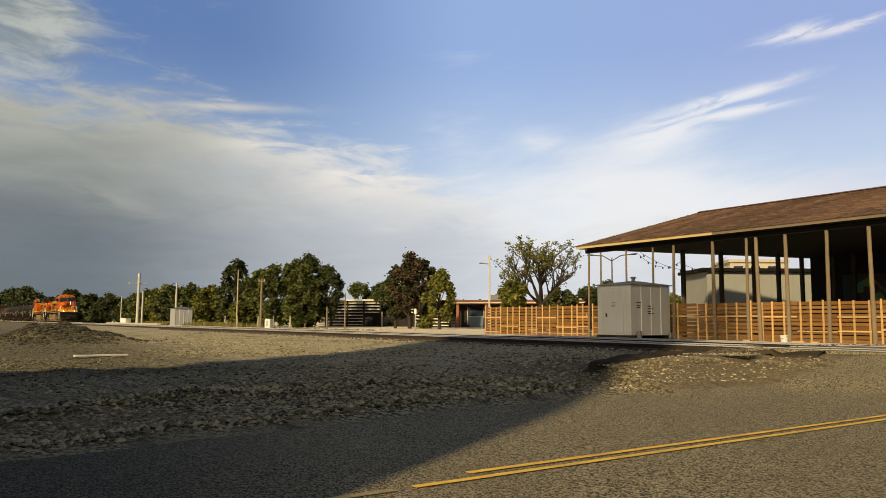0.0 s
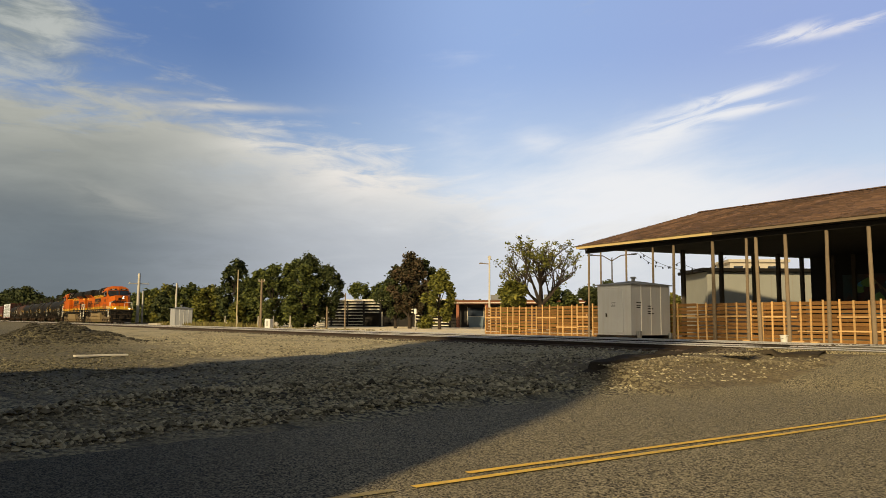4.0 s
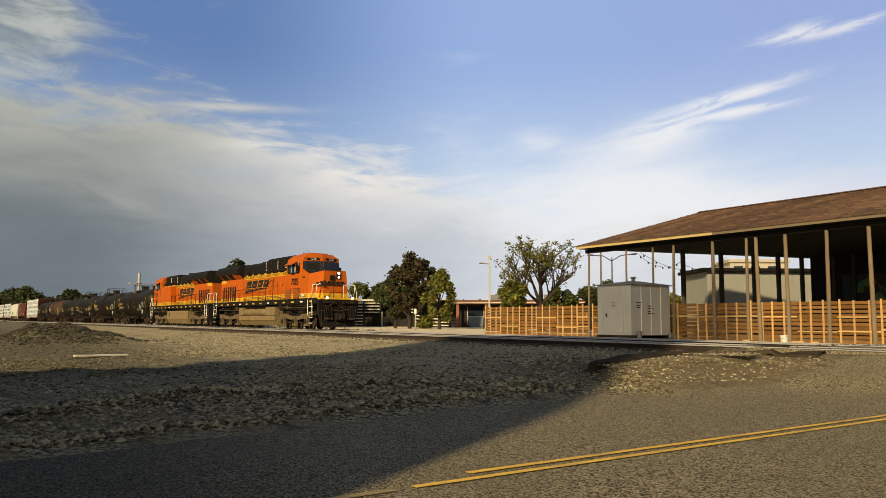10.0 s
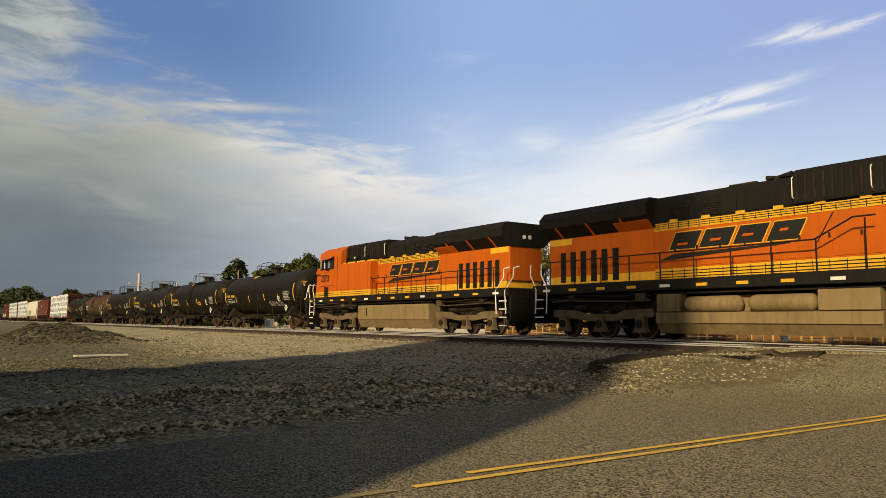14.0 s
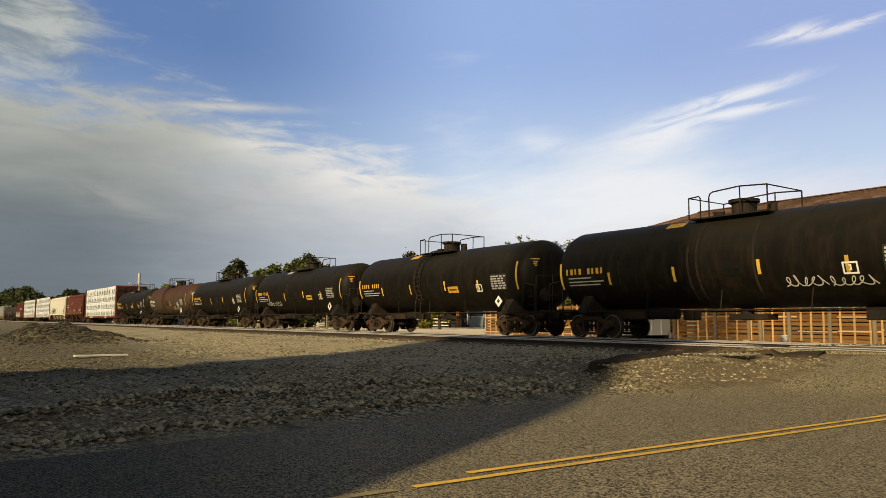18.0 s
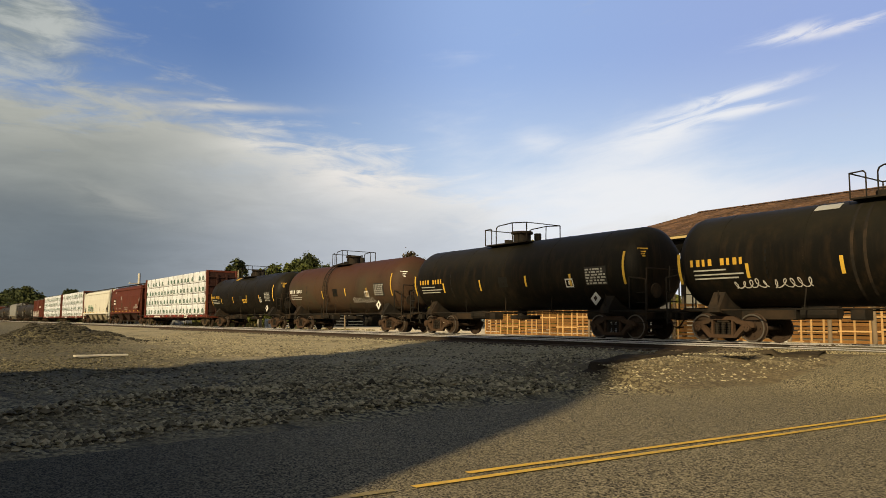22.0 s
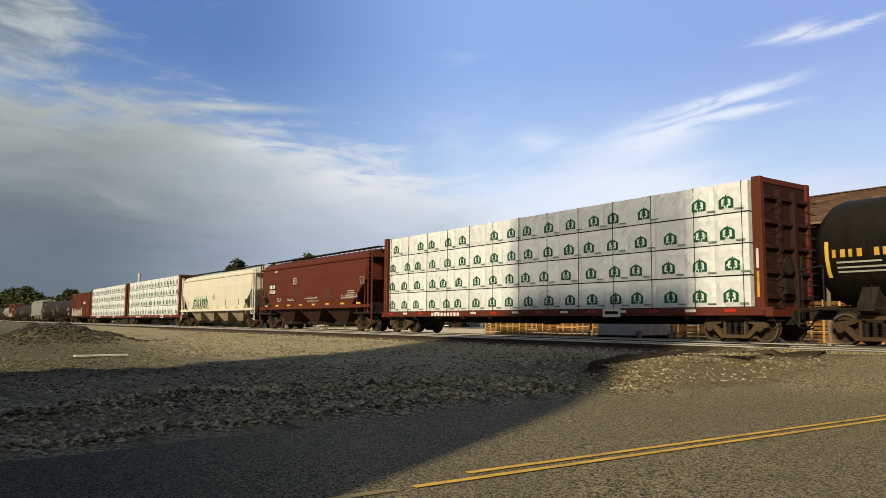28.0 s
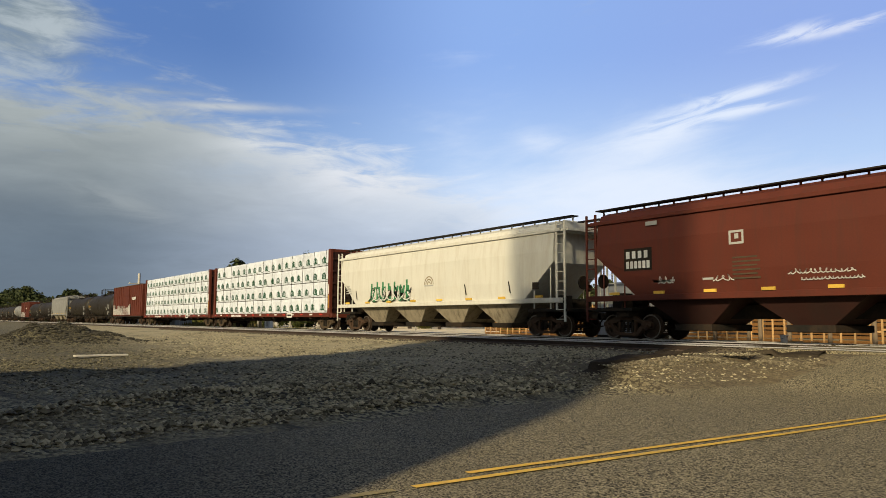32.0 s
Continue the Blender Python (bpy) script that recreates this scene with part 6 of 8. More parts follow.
        for q in (-1, 1):
            xe = q * (half - 0.45)
            h = Geo().tube([(xe, s * 1.42, 0.55), (xe, s * 1.42, 2.15), (xe - q * 0.75, s * 1.42, 2.25), (xe - q * 0.75, s * 1.42, 1.05)], 0.026, 6)
            for k in range(4):
                h.tube([(xe, s * 1.42, 0.60 + k * 0.36), (xe - q * 0.42, s * 1.42, 0.60 + k * 0.36)], 0.018, 5)
            part("end_ladder", h, M_STEELDARK, t)
    for q in (-1, 1):
        xe = q * (half - 0.5)
        part("end_platform", Geo().box(min(xe, xe - q * 0.55), max(xe, xe - q * 0.55), -1.45, 1.45, 0.98, 1.04, 0.008), M_STEELDARK, t)
        f = Geo().tube([(xe, -1.3, 1.04), (xe, -1.3, 2.55), (xe, 1.3, 2.55), (xe, 1.3, 1.04)], 0.026, 6)
        part("end_rail", f, M_STEELDARK, t)
        part("brake_wheel" if q > 0 else "end_box", Geo().cyl((xe + q * 0.02, -0.85, 1.75), (xe + q * 0.08, -0.85, 1.75), 0.27, 16) if q > 0 else Geo().box(min(xe, xe + q * 0.1), max(xe, xe + q * 0.1), 0.5, 0.9, 1.3, 1.8, 0.02), M_STEELDARK, t)
        freight_truck(t, q * (half - 2.35))
        coupler(t, q * (half - 0.02), q)
    part("bottom_outlet", Geo().cyl((walk_x, 0, 0.70), (walk_x, 0, 1.2), 0.22, 12).box(walk_x - 0.5, walk_x + 0.9, -0.3, 0.3, 0.72, 0.9, 0.02), M_STEELDARK, t)
    part("brake_reservoir", Geo().cyl((-3.4, -0.55, 0.92), (-2.3, -0.55, 0.92), 0.2, 12).box(-1.9, -1.5, -0.8, -0.3, 0.7, 1.05, 0.02), M_STEELDARK, t)
    # strips, stencils, placards
    sides = (-1, 1)
    for s in sides:
        for x, z0, z1 in strips:
            part("reflective_strip", on_shell(Geo(), x - 0.055, x + 0.055, z0, z1, r, zc, s), M_TANKYEL, t)
        for x in (half - 2.75, -half + 2.75 if s > 0 else None):
            if x is None:
                continue
            d = 0.26
            a, b = sorted((s * 1.50, s * 1.515))
            part("placard", Geo().prism([(x - d, 1.50), (x, 1.50 - d), (x + d, 1.50), (x, 1.50 + d)], 1, a, b), M_DECAL, t, "white diamond placard")
            part("placard_mark", Geo().prism([(x - 0.10, 1.52), (x, 1.40), (x + 0.10, 1.52), (x, 1.62)], 1, *sorted((s * 1.516, s * 1.522))), M_STEELDARK, t)
        # specification panel near one end
        xp, zp = half - 3.25, 2.06
        panel = part("data_panel", on_shell(Geo(), xp - 0.05, xp + 1.06, zp - 0.04, zp + 0.66, r, zc, s, 0.010, 3), M_DATAPANEL, t, "pale stencilled data panel")
        for k in range(6):
            if s > 0:
                break
            g = Geo()
            rg = random.Random(int(half * 100) + k)
            xa = xp
            while xa < xp + 0.92:
                xb = xa + rg.uniform(0.06, 0.24)
                on_shell(g, xa, min(xb, xp + 1.02), zp + k * 0.105, zp + k * 0.105 + 0.062, r, zc, s, 0.015, 1)
                xa = xb + rg.uniform(0.03, 0.09)
            part("panel_print", g, M_PANELPRINT if not pale_panel else M_DECALGREY, panel)
        # small labels on the upper shell beside the platform
        if top_label:
            lab = part("top_label", on_shell(Geo(), walk_x - 2.5, walk_x - 1.75, zc + r * 0.80, zc + r * 0.92, r, zc, s, 0.011, 2), top_label, t, "small slanted label near the platform")
        part("patch", on_shell(Geo(), walk_x + 0.15, walk_x + 0.75, zc - 0.55, zc - 0.10, r, zc, s, 0.009, 2), M_TANKPATCH, t, "repainted darker patch")
        part("seam_drip", on_shell(Geo(), -half + 4.2, -half + 4.26, zc - 0.9, zc + 0.2, r, zc, s, 0.009, 3), M_TANKPATCH, t)
        b1 = Geo()
        for x0, x1, z0, z1 in ((xp - 1.15, xp - 0.72, 1.98, 2.03), (xp - 1.15, xp - 0.72, 2.27, 2.32), (xp - 1.15, xp - 1.10, 2.03, 2.27), (xp - 0.77, xp - 0.72, 2.03, 2.27), (xp - 0.98, xp - 0.90, 2.08, 2.24)):
            on_shell(b1, x0, x1, z0, z1, r, zc, s, 0.011, 1)
        part("stencil_box", b1, M_DECAL, t)
        # owner's mark and number as plain bars
        x = -half + 1.55
        for k in range(9):
            if k != 4:
                part("owner_mark", on_shell(Geo(), x + k * 0.225, x + k * 0.225 + (0.10 + 0.035 * (k % 2)), 2.44, 2.66, r, zc, s, 0.011, 2), marks, t)
        g = Geo()
        for k, (z, w) in enumerate(((2.28, 1.3), (2.14, 1.9), (2.02, 1.7))):
            on_shell(g, x + 0.1, x + w, z, z + 0.045, r, zc, s, 0.011, 1)
        part("small_stencil", g, M_DECALGREY, t)
        if orange:
            g = on_shell(Geo(), orange - 0.42, orange + 0.42, 1.98, 2.28, r, zc, s, 0.011, 2)
            o = part("label_plate", g, M_DECALYEL, t, "yellow label plate")
            part("label_print", on_shell(Geo(), orange - 0.3, orange + 0.3, 2.10, 2.16, r, zc, s, 0.016, 1), M_STEELDARK, o)
        if scrawl and s < 0:
            flank = lambda z: math.sqrt(max(0.01, (r + 0.014) ** 2 - (z - zc) ** 2))
            scrawl_line(t, scrawl, 1.2, 1.70, 0.34, flank, s, int(scrawl * 10) + 3, M_SCRAWL, 0.032)
            scrawl_line(t, scrawl + 1.3, 1.3, 1.68, 0.36, flank, s, int(scrawl * 10) + 4, M_SCRAWL, 0.030)
    for k, (z, w) in enumerate(((zc + 0.62, 0.36), (zc + 0.50, 0.26), (zc + 0.42, 0.20), (zc + 0.34, 0.22))):
        part("head_stencil", Geo().loft([[(e - 0.34, -1.16 + 0.0, z), (e - 0.34 - 0.0, -1.16, z + 0.045), (e - 0.16, -1.16 + w, z + 0.045), (e - 0.16, -1.16 + w, z)],
                                         [(e - 0.27, -1.18, z), (e - 0.27, -1.18, z + 0.045), (e - 0.09, -1.18 + w, z + 0.045), (e - 0.09, -1.18 + w, z)]]), marks, t)
    return t


# ---------- centre-beam lumber car ----------
PACK = {}


def centerbeam_car(label, group, half):
    t = thing("lumber_car", label, "lumber car", group)
    h = half - 0.35
    part("deck", Geo().box(-h + 0.6, h - 0.6, -1.42, 1.42, 1.00, 1.10, 0.01), M_REDBROWN, t)
    part("side_sill", Geo().box(-h + 0.3, h - 0.3, -1.45, -1.37, 0.84, 1.06, 0.01).box(-h + 0.3, h - 0.3, 1.37, 1.45, 0.84, 1.06, 0.01), M_REDBROWN, t, "oxide red side sill")
    part("centre_sill", Geo().box(-h, h, -0.3, 0.3, 0.55, 1.0, 0.02), M_STEELDARK, t)
    g = Geo()
    g.box(-h + 0.8, h - 0.8, -0.10, 0.10, 4.96, 5.18, 0.01)
    for i in range(12):
        x = -h + 1.0 + i * (2 * h - 2) / 11
        g.box(x - 0.08, x + 0.08, -0.08, 0.08, 1.1, 4.98)
    part("centre_beam", g, M_REDBROWN, t, "oxide red centre beam")
    load_half = h - 0.78
    n = 18
    w = 2 * load_half / n
    if round(w, 3) not in PACK:
        rng = random.Random(3)
        packs = []
        for v in range(4):
            # wrapped bundle: edges rounded, face slightly billowed and creased
            g = Geo()
            nx, nz, hh = 8, 6, 0.968
            vs = []
            for j in range(nz + 1):
                for i in range(nx + 1):
                    edge = 0.035 if i in (0, nx) or j in (0, nz) else 0.010 * math.sin(3.1 * v + 1.9 * i + 1.3 * j) + 0.012 * math.sin(2.3 * i - 2.9 * j + v)
                    vs.append(((i / nx - 0.5) * (w - 0.012), -1.36 + edge + rng.uniform(-0.014, 0.008), j / nz * hh))
            k = (nx + 1)
            g.add(vs, [(j * k + i, j * k + i + 1, (j + 1) * k + i + 1, (j + 1) * k + i) for j in range(nz) for i in range(nx)])
            g.box(-(w - 0.012) / 2, (w - 0.012) / 2, -1.325, -0.14, 0.004, hh - 0.004)
            packs.append(mesh_of("lumber_pack", g, M_WRAP))
        q = Geo()
        y0, y1 = -1.385, -1.380
        q.prism([(-0.21, 0.10), (-0.06, 0.10), (-0.06, 0.16), (-0.15, 0.16), (-0.15, 0.34), (-0.24, 0.34), (-0.24, 0.10)], 1, y0, y1)
        q.prism([(0.21, 0.10), (0.06, 0.10), (0.06, 0.16), (0.15, 0.16), (0.15, 0.34), (0.24, 0.34), (0.24, 0.10)], 1, y0, y1)
        for z, ww in ((0.20, 0.105), (0.29, 0.085), (0.37, 0.068)):
            q.prism([(-ww, z), (ww, z), (0.0, z + 0.13)], 1, y0, y1)
        q.prism([(-0.03, 0.10), (0.03, 0.10), (0.03, 0.24), (-0.03, 0.24)], 1, y0, y1)
        q.prism([(-0.24, 0.345), (-0.05, 0.46), (-0.05, 0.40), (-0.17, 0.335)], 1, y0, y1)
        q.prism([(0.24, 0.345), (0.05, 0.46), (0.05, 0.40), (0.17, 0.335)], 1, y0, y1)
        logo = mesh_of("tree_mark", q, M_GREENINK)
        u = Geo()
        u.prism([(0.30, 0.03), (0.62, 0.03), (0.62, 0.075), (0.30, 0.075)], 1, y0, y1)
        line = mesh_of("print_line", u, M_GREYINK)
        PACK[round(w, 3)] = (packs, logo, line)
    packs, logo, line = PACK[round(w, 3)]
    rng = random.Random(int(half * 100))
    for tier in range(4):
        z = 1.12 + tier * 1.005
        # dark strip stands in for the shade in the gap below each tier
        part("dunnage", Geo().box(-load_half, load_half, -1.352, 1.352, z - 0.022, z + 0.004), M_STEELDARK, t)
        for i in range(n):
            x = -load_half + (i + 0.5) * w
            for s in (-1, 1):
                m = pose(x, 0, z + 0.005, 0, 0, 0 if s < 0 else 180)
                p = part("lumber_pack", packs[rng.randrange(4)], M_WRAP, t, at=m @ pose(rng.uniform(-0.004, 0.004), rng.uniform(-0.012, 0.012), 0))
                if s < 0 and not (tier == 3 and rng.random() < 0.06):
                    dx = rng.choice((-0.26, -0.20, -0.06, 0.0, 0.0, 0.05)) + 0.04 * tier
                    part("tree_mark", logo, M_GREENINK, p, at=pose(dx, 0, 0.04) @ Matrix.Diagonal((1.12, 1, 1.12, 1)))
                    part("print_line", line, M_GREYINK, p, at=pose(dx, 0, 0.05))
    g = Geo()
    for i in range(13):
        x = -load_half + 0.2 + i * (2 * load_half - 0.4) / 12
        g.tube([(x, -1.39, 1.0), (x, -1.375, 5.10), (x, 0, 5.20), (x, 1.375, 5.10), (x, 1.39, 1.0)], 0.011, 4)
    part("tie_down_strap", g, M_STEELDARK, t)
    for q in (-1, 1):
        x = q * (h - 0.45)
        g = Geo().box(x - 0.16, x + 0.16, -1.42, -1.22, 1.0, 5.16, 0.015).box(x - 0.16, x + 0.16, 1.22, 1.42, 1.0, 5.16, 0.015).box(x - 0.10, x + 0.10, -1.3, 1.3, 4.98, 5.16, 0.01)
        g.box(x - 0.06, x + 0.06, -1.22, 1.22, 1.0, 4.98)
        b = part("bulkhead", g, M_REDBROWN, t, "oxide red end bulkhead")
        # sheet and ribs take the dark copy, with the end's shade in the colour
        part("end_sheet", Geo().box(min(x + q * 0.065, x + q * 0.085), max(x + q * 0.065, x + q * 0.085), -1.20, 1.20, 1.0, 4.96), M_REDDARK, b, "grimy end sheet with shade in its colour")
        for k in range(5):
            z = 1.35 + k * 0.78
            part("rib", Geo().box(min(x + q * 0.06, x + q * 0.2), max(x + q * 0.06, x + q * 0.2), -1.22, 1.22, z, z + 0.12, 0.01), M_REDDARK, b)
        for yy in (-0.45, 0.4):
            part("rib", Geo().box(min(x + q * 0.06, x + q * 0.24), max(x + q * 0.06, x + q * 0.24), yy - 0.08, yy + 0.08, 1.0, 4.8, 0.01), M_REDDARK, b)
        for s in (-1, 1):
            for k in range(11):
                z = 0.7 + k * 0.38
                part("rung", Geo().tube([(x + q * 0.2, s * 0.75, z), (x + q * 0.42, s * 0.75, z), (x + q * 0.42, s * 1.3, z), (x + q * 0.2, s * 1.3, z)], 0.016, 4), M_REDDARK, b)
        part("brake_wheel", Geo().cyl((x + q * 0.30, -0.3, 2.4), (x + q * 0.36, -0.3, 2.4), 0.28, 16).box(min(x + q * 0.2, x + q * 0.34), max(x + q * 0.2, x + q * 0.34), -0.5, 0.0, 1.5, 2.0, 0.02), M_STEELDARK, t)
        freight_truck(t, q * (h - 1.55), M_TRUCK)
        coupler(t, q * half, q)
        part("end_sill", Geo().box(min(q * (h - 0.3), q * (h - 0.05)), max(q * (h - 0.3), q * (h - 0.05)), -1.4, 1.4, 0.8, 1.1, 0.02), M_REDBROWN, t)
    for s in (-1, 1):
        for i in range(15):
            x = -h + 0.9 + i * (2 * h - 1.8) / 14.5
            bar(t, "reflector", M_DECAL if i % 2 else M_RED, x, x + 0.42, 0.96, 1.05, 1.45, s)
        bar(t, "data_plate", M_DECAL, 4.9, 5.75, 0.80, 1.12, 1.462, s, 0.01, "white framed data plate")
        bar(t, "data_plate_print", M_STEELDARK, 5.0, 5.65, 0.90, 1.02, 1.473, s, 0.004)
        for k in range(9):
            bar(t, "owner_mark", M_DECAL, -6.6 + k * 0.27, -6.42 + k * 0.27, 0.87, 1.03, 1.452, s)
        g = Geo()
        for k in range(9):
            g.cyl((-8.4 + k * 2.1, s * 1.30, 0.80), (-8.2 + k * 2.1, s * 1.30, 0.80), 0.09, 8)
        part("winch", g, M_STEELDARK, t)
        for z0, z1, m in ((2.3, 2.9, M_DECAL), (1.4, 2.2, M_DECALYEL)):
            bar(t, "end_stencil", m, h - 0.50, h - 0.42, z0, z1, 1.421, s)
    part("brake_rigging", Geo().cyl((-1.2, -0.5, 0.75), (0.1, -0.5, 0.75), 0.2, 12).tube([(-7, -0.45, 0.62), (7, -0.45, 0.62)], 0.03, 5).box(1.0, 1.5, -0.9, -0.4, 0.5, 0.95, 0.02), M_STEELDARK, t)
    return t


# ---------- covered hoppers ----------
def hopper_car(label, group, half, paint, bays, round_side=True, graffiti=None, dark_panel=False, full=True):
    t = thing("hopper_car", label, "hopper car", group)
    h = half - 0.45
    end = 1.35         # length of the open platform at each end
    sec = [(-1.50, 1.52), (-1.56, 2.3), (-1.56, 3.5), (-1.46, 4.25), (-1.28, 4.62), (-0.9, 4.76), (0.9, 4.76), (1.28, 4.62), (1.46, 4.25), (1.56, 3.5), (1.56, 2.3), (1.50, 1.52)]
    g = Geo()
    # full-height middle, slope sheets at the ends
    g.prism(sec, 0, -h + end + 1.25, h - end - 1.25)
    body = part("body", g, paint, t)
    for q in (-1, 1):
        a, b = q * (h - end - 1.25), q * (h - 0.75)
        lo = [(a, y, z) for y, z in sec]
        hi = [(b, y, max(z, 3.02)) for y, z in sec]
        e = Geo().loft([lo, hi] if q > 0 else [hi, lo])
        part("end_slope", e, paint, t)
        # roof overhang at the end, posts and ladder
        part("end_roof", Geo().prism([(y, z) for y, z in sec if z > 3.3], 0, *sorted((b, q * (h - 0.05)))) if not full else Geo().box(*sorted((b, q * (h - 0.05))), -1.40, 1.40, 4.28, 4.40, 0.01), paint, t)
        for s in (-1, 1):
            for xx in (h - 0.16, h - 0.62):
                part("corner_post", Geo().box(q * xx - 0.045, q * xx + 0.045, s * 1.47 - 0.03, s * 1.47 + 0.03, 0.62 if xx > h - 0.3 else 1.1, 4.7, 0.006), paint, t)
            for k in range(11):
                z = 0.72 + k * 0.38
                part("rung", Geo().tube([(q * (h - 0.16), s * 1.50, z), (q * (h - 0.62), s * 1.50, z)], 0.016, 5), paint, t)
        part("end_platform", Geo().box(*sorted((q * h, q * (h - end - 1.0))), -1.48, 1.48, 1.02, 1.14, 0.01), M_STEELDARK, t)
        part("bolster", Geo().box(q * (h - 1.75) - 0.3, q * (h - 1.75) + 0.3, -1.3, 1.3, 0.80, 1.05, 0.02), M_STEELDARK, t)
        part("air_equipment", Geo().cyl((q * (h - 1.5), 0.3, 1.4), (q * (h - 0.6), 0.3, 1.4), 0.2, 12).box(*sorted((q * (h - 1.4), q * (h - 0.9))), -0.9, -0.3, 1.14, 1.7, 0.02), M_STEELDARK, t)
        part("brake_wheel", Geo().cyl((q * (h - 0.12), -0.5, 2.2), (q * (h - 0.06), -0.5, 2.2), 0.28, 14), M_STEELDARK, t)
        for s in (-1, 1):
            part("slope_brace", Geo().tube([(q * (h - 1.0), s * 1.45, 1.14), (q * (h - 1.0), s * 1.45, 3.0)], 0.03, 5).tube([(q * (h - 2.0), s * 1.45, 1.14), (q * (h - 2.0), s * 1.45, 2.2)], 0.03, 5), paint, t)
        freight_truck(t, q * (h - 1.75))
        coupler(t, q * half, q)
    # top chord, side sill, roof walk with hatches
    for s in (-1, 1):
        part("top_chord", Geo().box(-h + 0.4, h - 0.4, min(s * 1.40, s * 1.54), max(s * 1.40, s * 1.54), 4.26, 4.40, 0.01), paint, t)
        part("side_sill", Geo().box(-h + 0.3, h - 0.3, min(s * 1.44, s * 1.60), max(s * 1.44, s * 1.60), 1.38, 1.58, 0.012), paint, t)
        w = Geo()
        for i in range(26):
            x = -h + 0.4 + i * (2 * h - 0.8) / 25
            w.box(x - 0.03, x + 0.03, s * 0.75 - 0.02, s * 0.75 + 0.02, 4.72, 4.92)
        part("walk_bracket", w, paint, t)
        part("roof_walk", Geo().box(-h + 0.2, h - 0.2, min(s * 0.62, s * 1.02), max(s * 0.62, s * 1.02), 4.90, 4.95, 0.008), M_STEELDARK, t, "dark grating roof walk")
    part("hatch", Geo().box(-h + 1.2, h - 1.2, -0.35, 0.35, 4.74, 4.90, 0.02), paint, t)
    # discharge bays
    span = 2 * (h - end - 1.3)
    for i in range(bays):
        c = -span / 2 + (i + 0.5) * span / bays
        ww = span / bays / 2
        b = Geo().loft([[(c - ww * 0.98, -1.42, 1.54), (c + ww * 0.98, -1.42, 1.54), (c + ww * 0.98, 1.42, 1.54), (c - ww * 0.98, 1.42, 1.54)],
                        [(c - ww * 0.30, -0.95, 0.55), (c + ww * 0.30, -0.95, 0.55), (c + ww * 0.30, 0.95, 0.55), (c - ww * 0.30, 0.95, 0.55)]])
        # bays take the darker copies: underside shade is in their colour
        part("hopper_bay", b, M_REDDARK if paint is M_REDBROWN else M_CREAMBAY, t, "grimy sloping discharge bay with shade in its colour")
        part("outlet_gate", Geo().box(c - ww * 0.36, c + ww * 0.36, -1.15, 1.15, 0.34, 0.56, 0.02), M_STEELDARK, t)
    part("centre_sill", Geo().box(-h, h, -0.32, 0.32, 0.74, 1.2, 0.02), M_STEELDARK, t)
    # marks
    for s in (-1, 1):
        for i in range(8):
            x = -h + 1.6 + i * (2 * h - 3.2) / 7
            bar(t, "reflector", M_TANKYEL, x - 0.22, x + 0.22, 1.60, 1.70, 1.52, s, 0.06)
        if dark_panel:
            p = bar(t, "mark_panel", M_STEELDARK, -6.6, -5.35, 2.45, 3.25, 1.562, s, 0.008, "black panel with white stencil bars")
            for r in range(2):
                for k in range(4 + 2 * r):
                    bar(p, "lettering_bar", M_DECAL, -6.5 + k * (0.27 - 0.085 * r), -6.34 + k * (0.27 - 0.085 * r) - 0.03 * r, 2.89 - 0.36 * r, 3.15 - 0.36 * r, 1.571, s, 0.004)
            for x, z, w2, hh in ((-2.3, 3.08, 0.52, 0.07), (-2.3, 3.45, 0.52, 0.07), (-2.3, 3.15, 0.07, 0.3), (-1.85, 3.15, 0.07, 0.3), (-2.1, 3.25, 0.14, 0.16), (-5.6, 4.02, 0.5, 0.14)):
                bar(t, "stencil_box", M_DECALGREY, x, x + w2, z, z + hh, 1.562, s)
            for x, n in ((-1.7, 6), (3.0, 6), (6.2, 4)):
                for k in range(n):
                    bar(t, "small_stencil", M_TRUCK if x < 4 else M_DECALGREY, x - 0.5, x + 0.45 - 0.1 * (k % 2), 1.98 + k * 0.13, 2.03 + k * 0.13, 1.558, s)
            wall = lambda z: 1.565
            for x0, ln, zz, am in ((-5.1, 0.7, 1.95, 0.28), (-2.9, 0.7, 1.95, 0.28), (-0.35, 1.9, 2.05, 0.16), (0.0, 1.8, 1.86, 0.10), (4.9, 1.3, 1.95, 0.30), (6.0, 1.0, 2.0, 0.26)):
                scrawl_line(t, x0, ln, zz, am, wall, s, int(x0 * 10) + 70, M_SCRAWL, 0.032)
            scrawl_line(t, 7.2, 0.7, 2.75, 0.55, wall, s, 19, M_DECALGREY, 0.03)
            for x0, x1 in ((-5.3, -4.6), (-5.3, -4.4), (-3.3, -2.9)):
                bar(t, "small_stencil", M_DECALGREY, x0, x1, 2.0, 2.07, 1.558, s)
        if graffiti:
            rg = random.Random(5)
            for k in range(7):
                x = graffiti + k * 0.62
                bar(t, "sprayed_letter", M_GREENSPRAY, x, x + 0.17, 1.78, 2.60 + rg.uniform(-0.08, 0.2), 1.562, s, 0.005)
                slant(t, "sprayed_letter", M_GREENSPRAY, x + 0.14, x + 0.34, 1.80 + rg.uniform(0, 0.1), 2.50, 1.562, s, rg.uniform(-0.12, 0.25))
                bar(t, "sprayed_outline", M_STEELDARK, x + 0.04, x + 0.40, 2.05 + rg.uniform(-0.2, 0.2), 2.11 + rg.uniform(-0.05, 0.2), 1.568, s, 0.004)
            plate = lambda z: 1.572
            scrawl_line(t, graffiti - 0.1, 4.3, 1.70, 0.95, plate, s, 61, M_GREENSPRAY, 0.11)
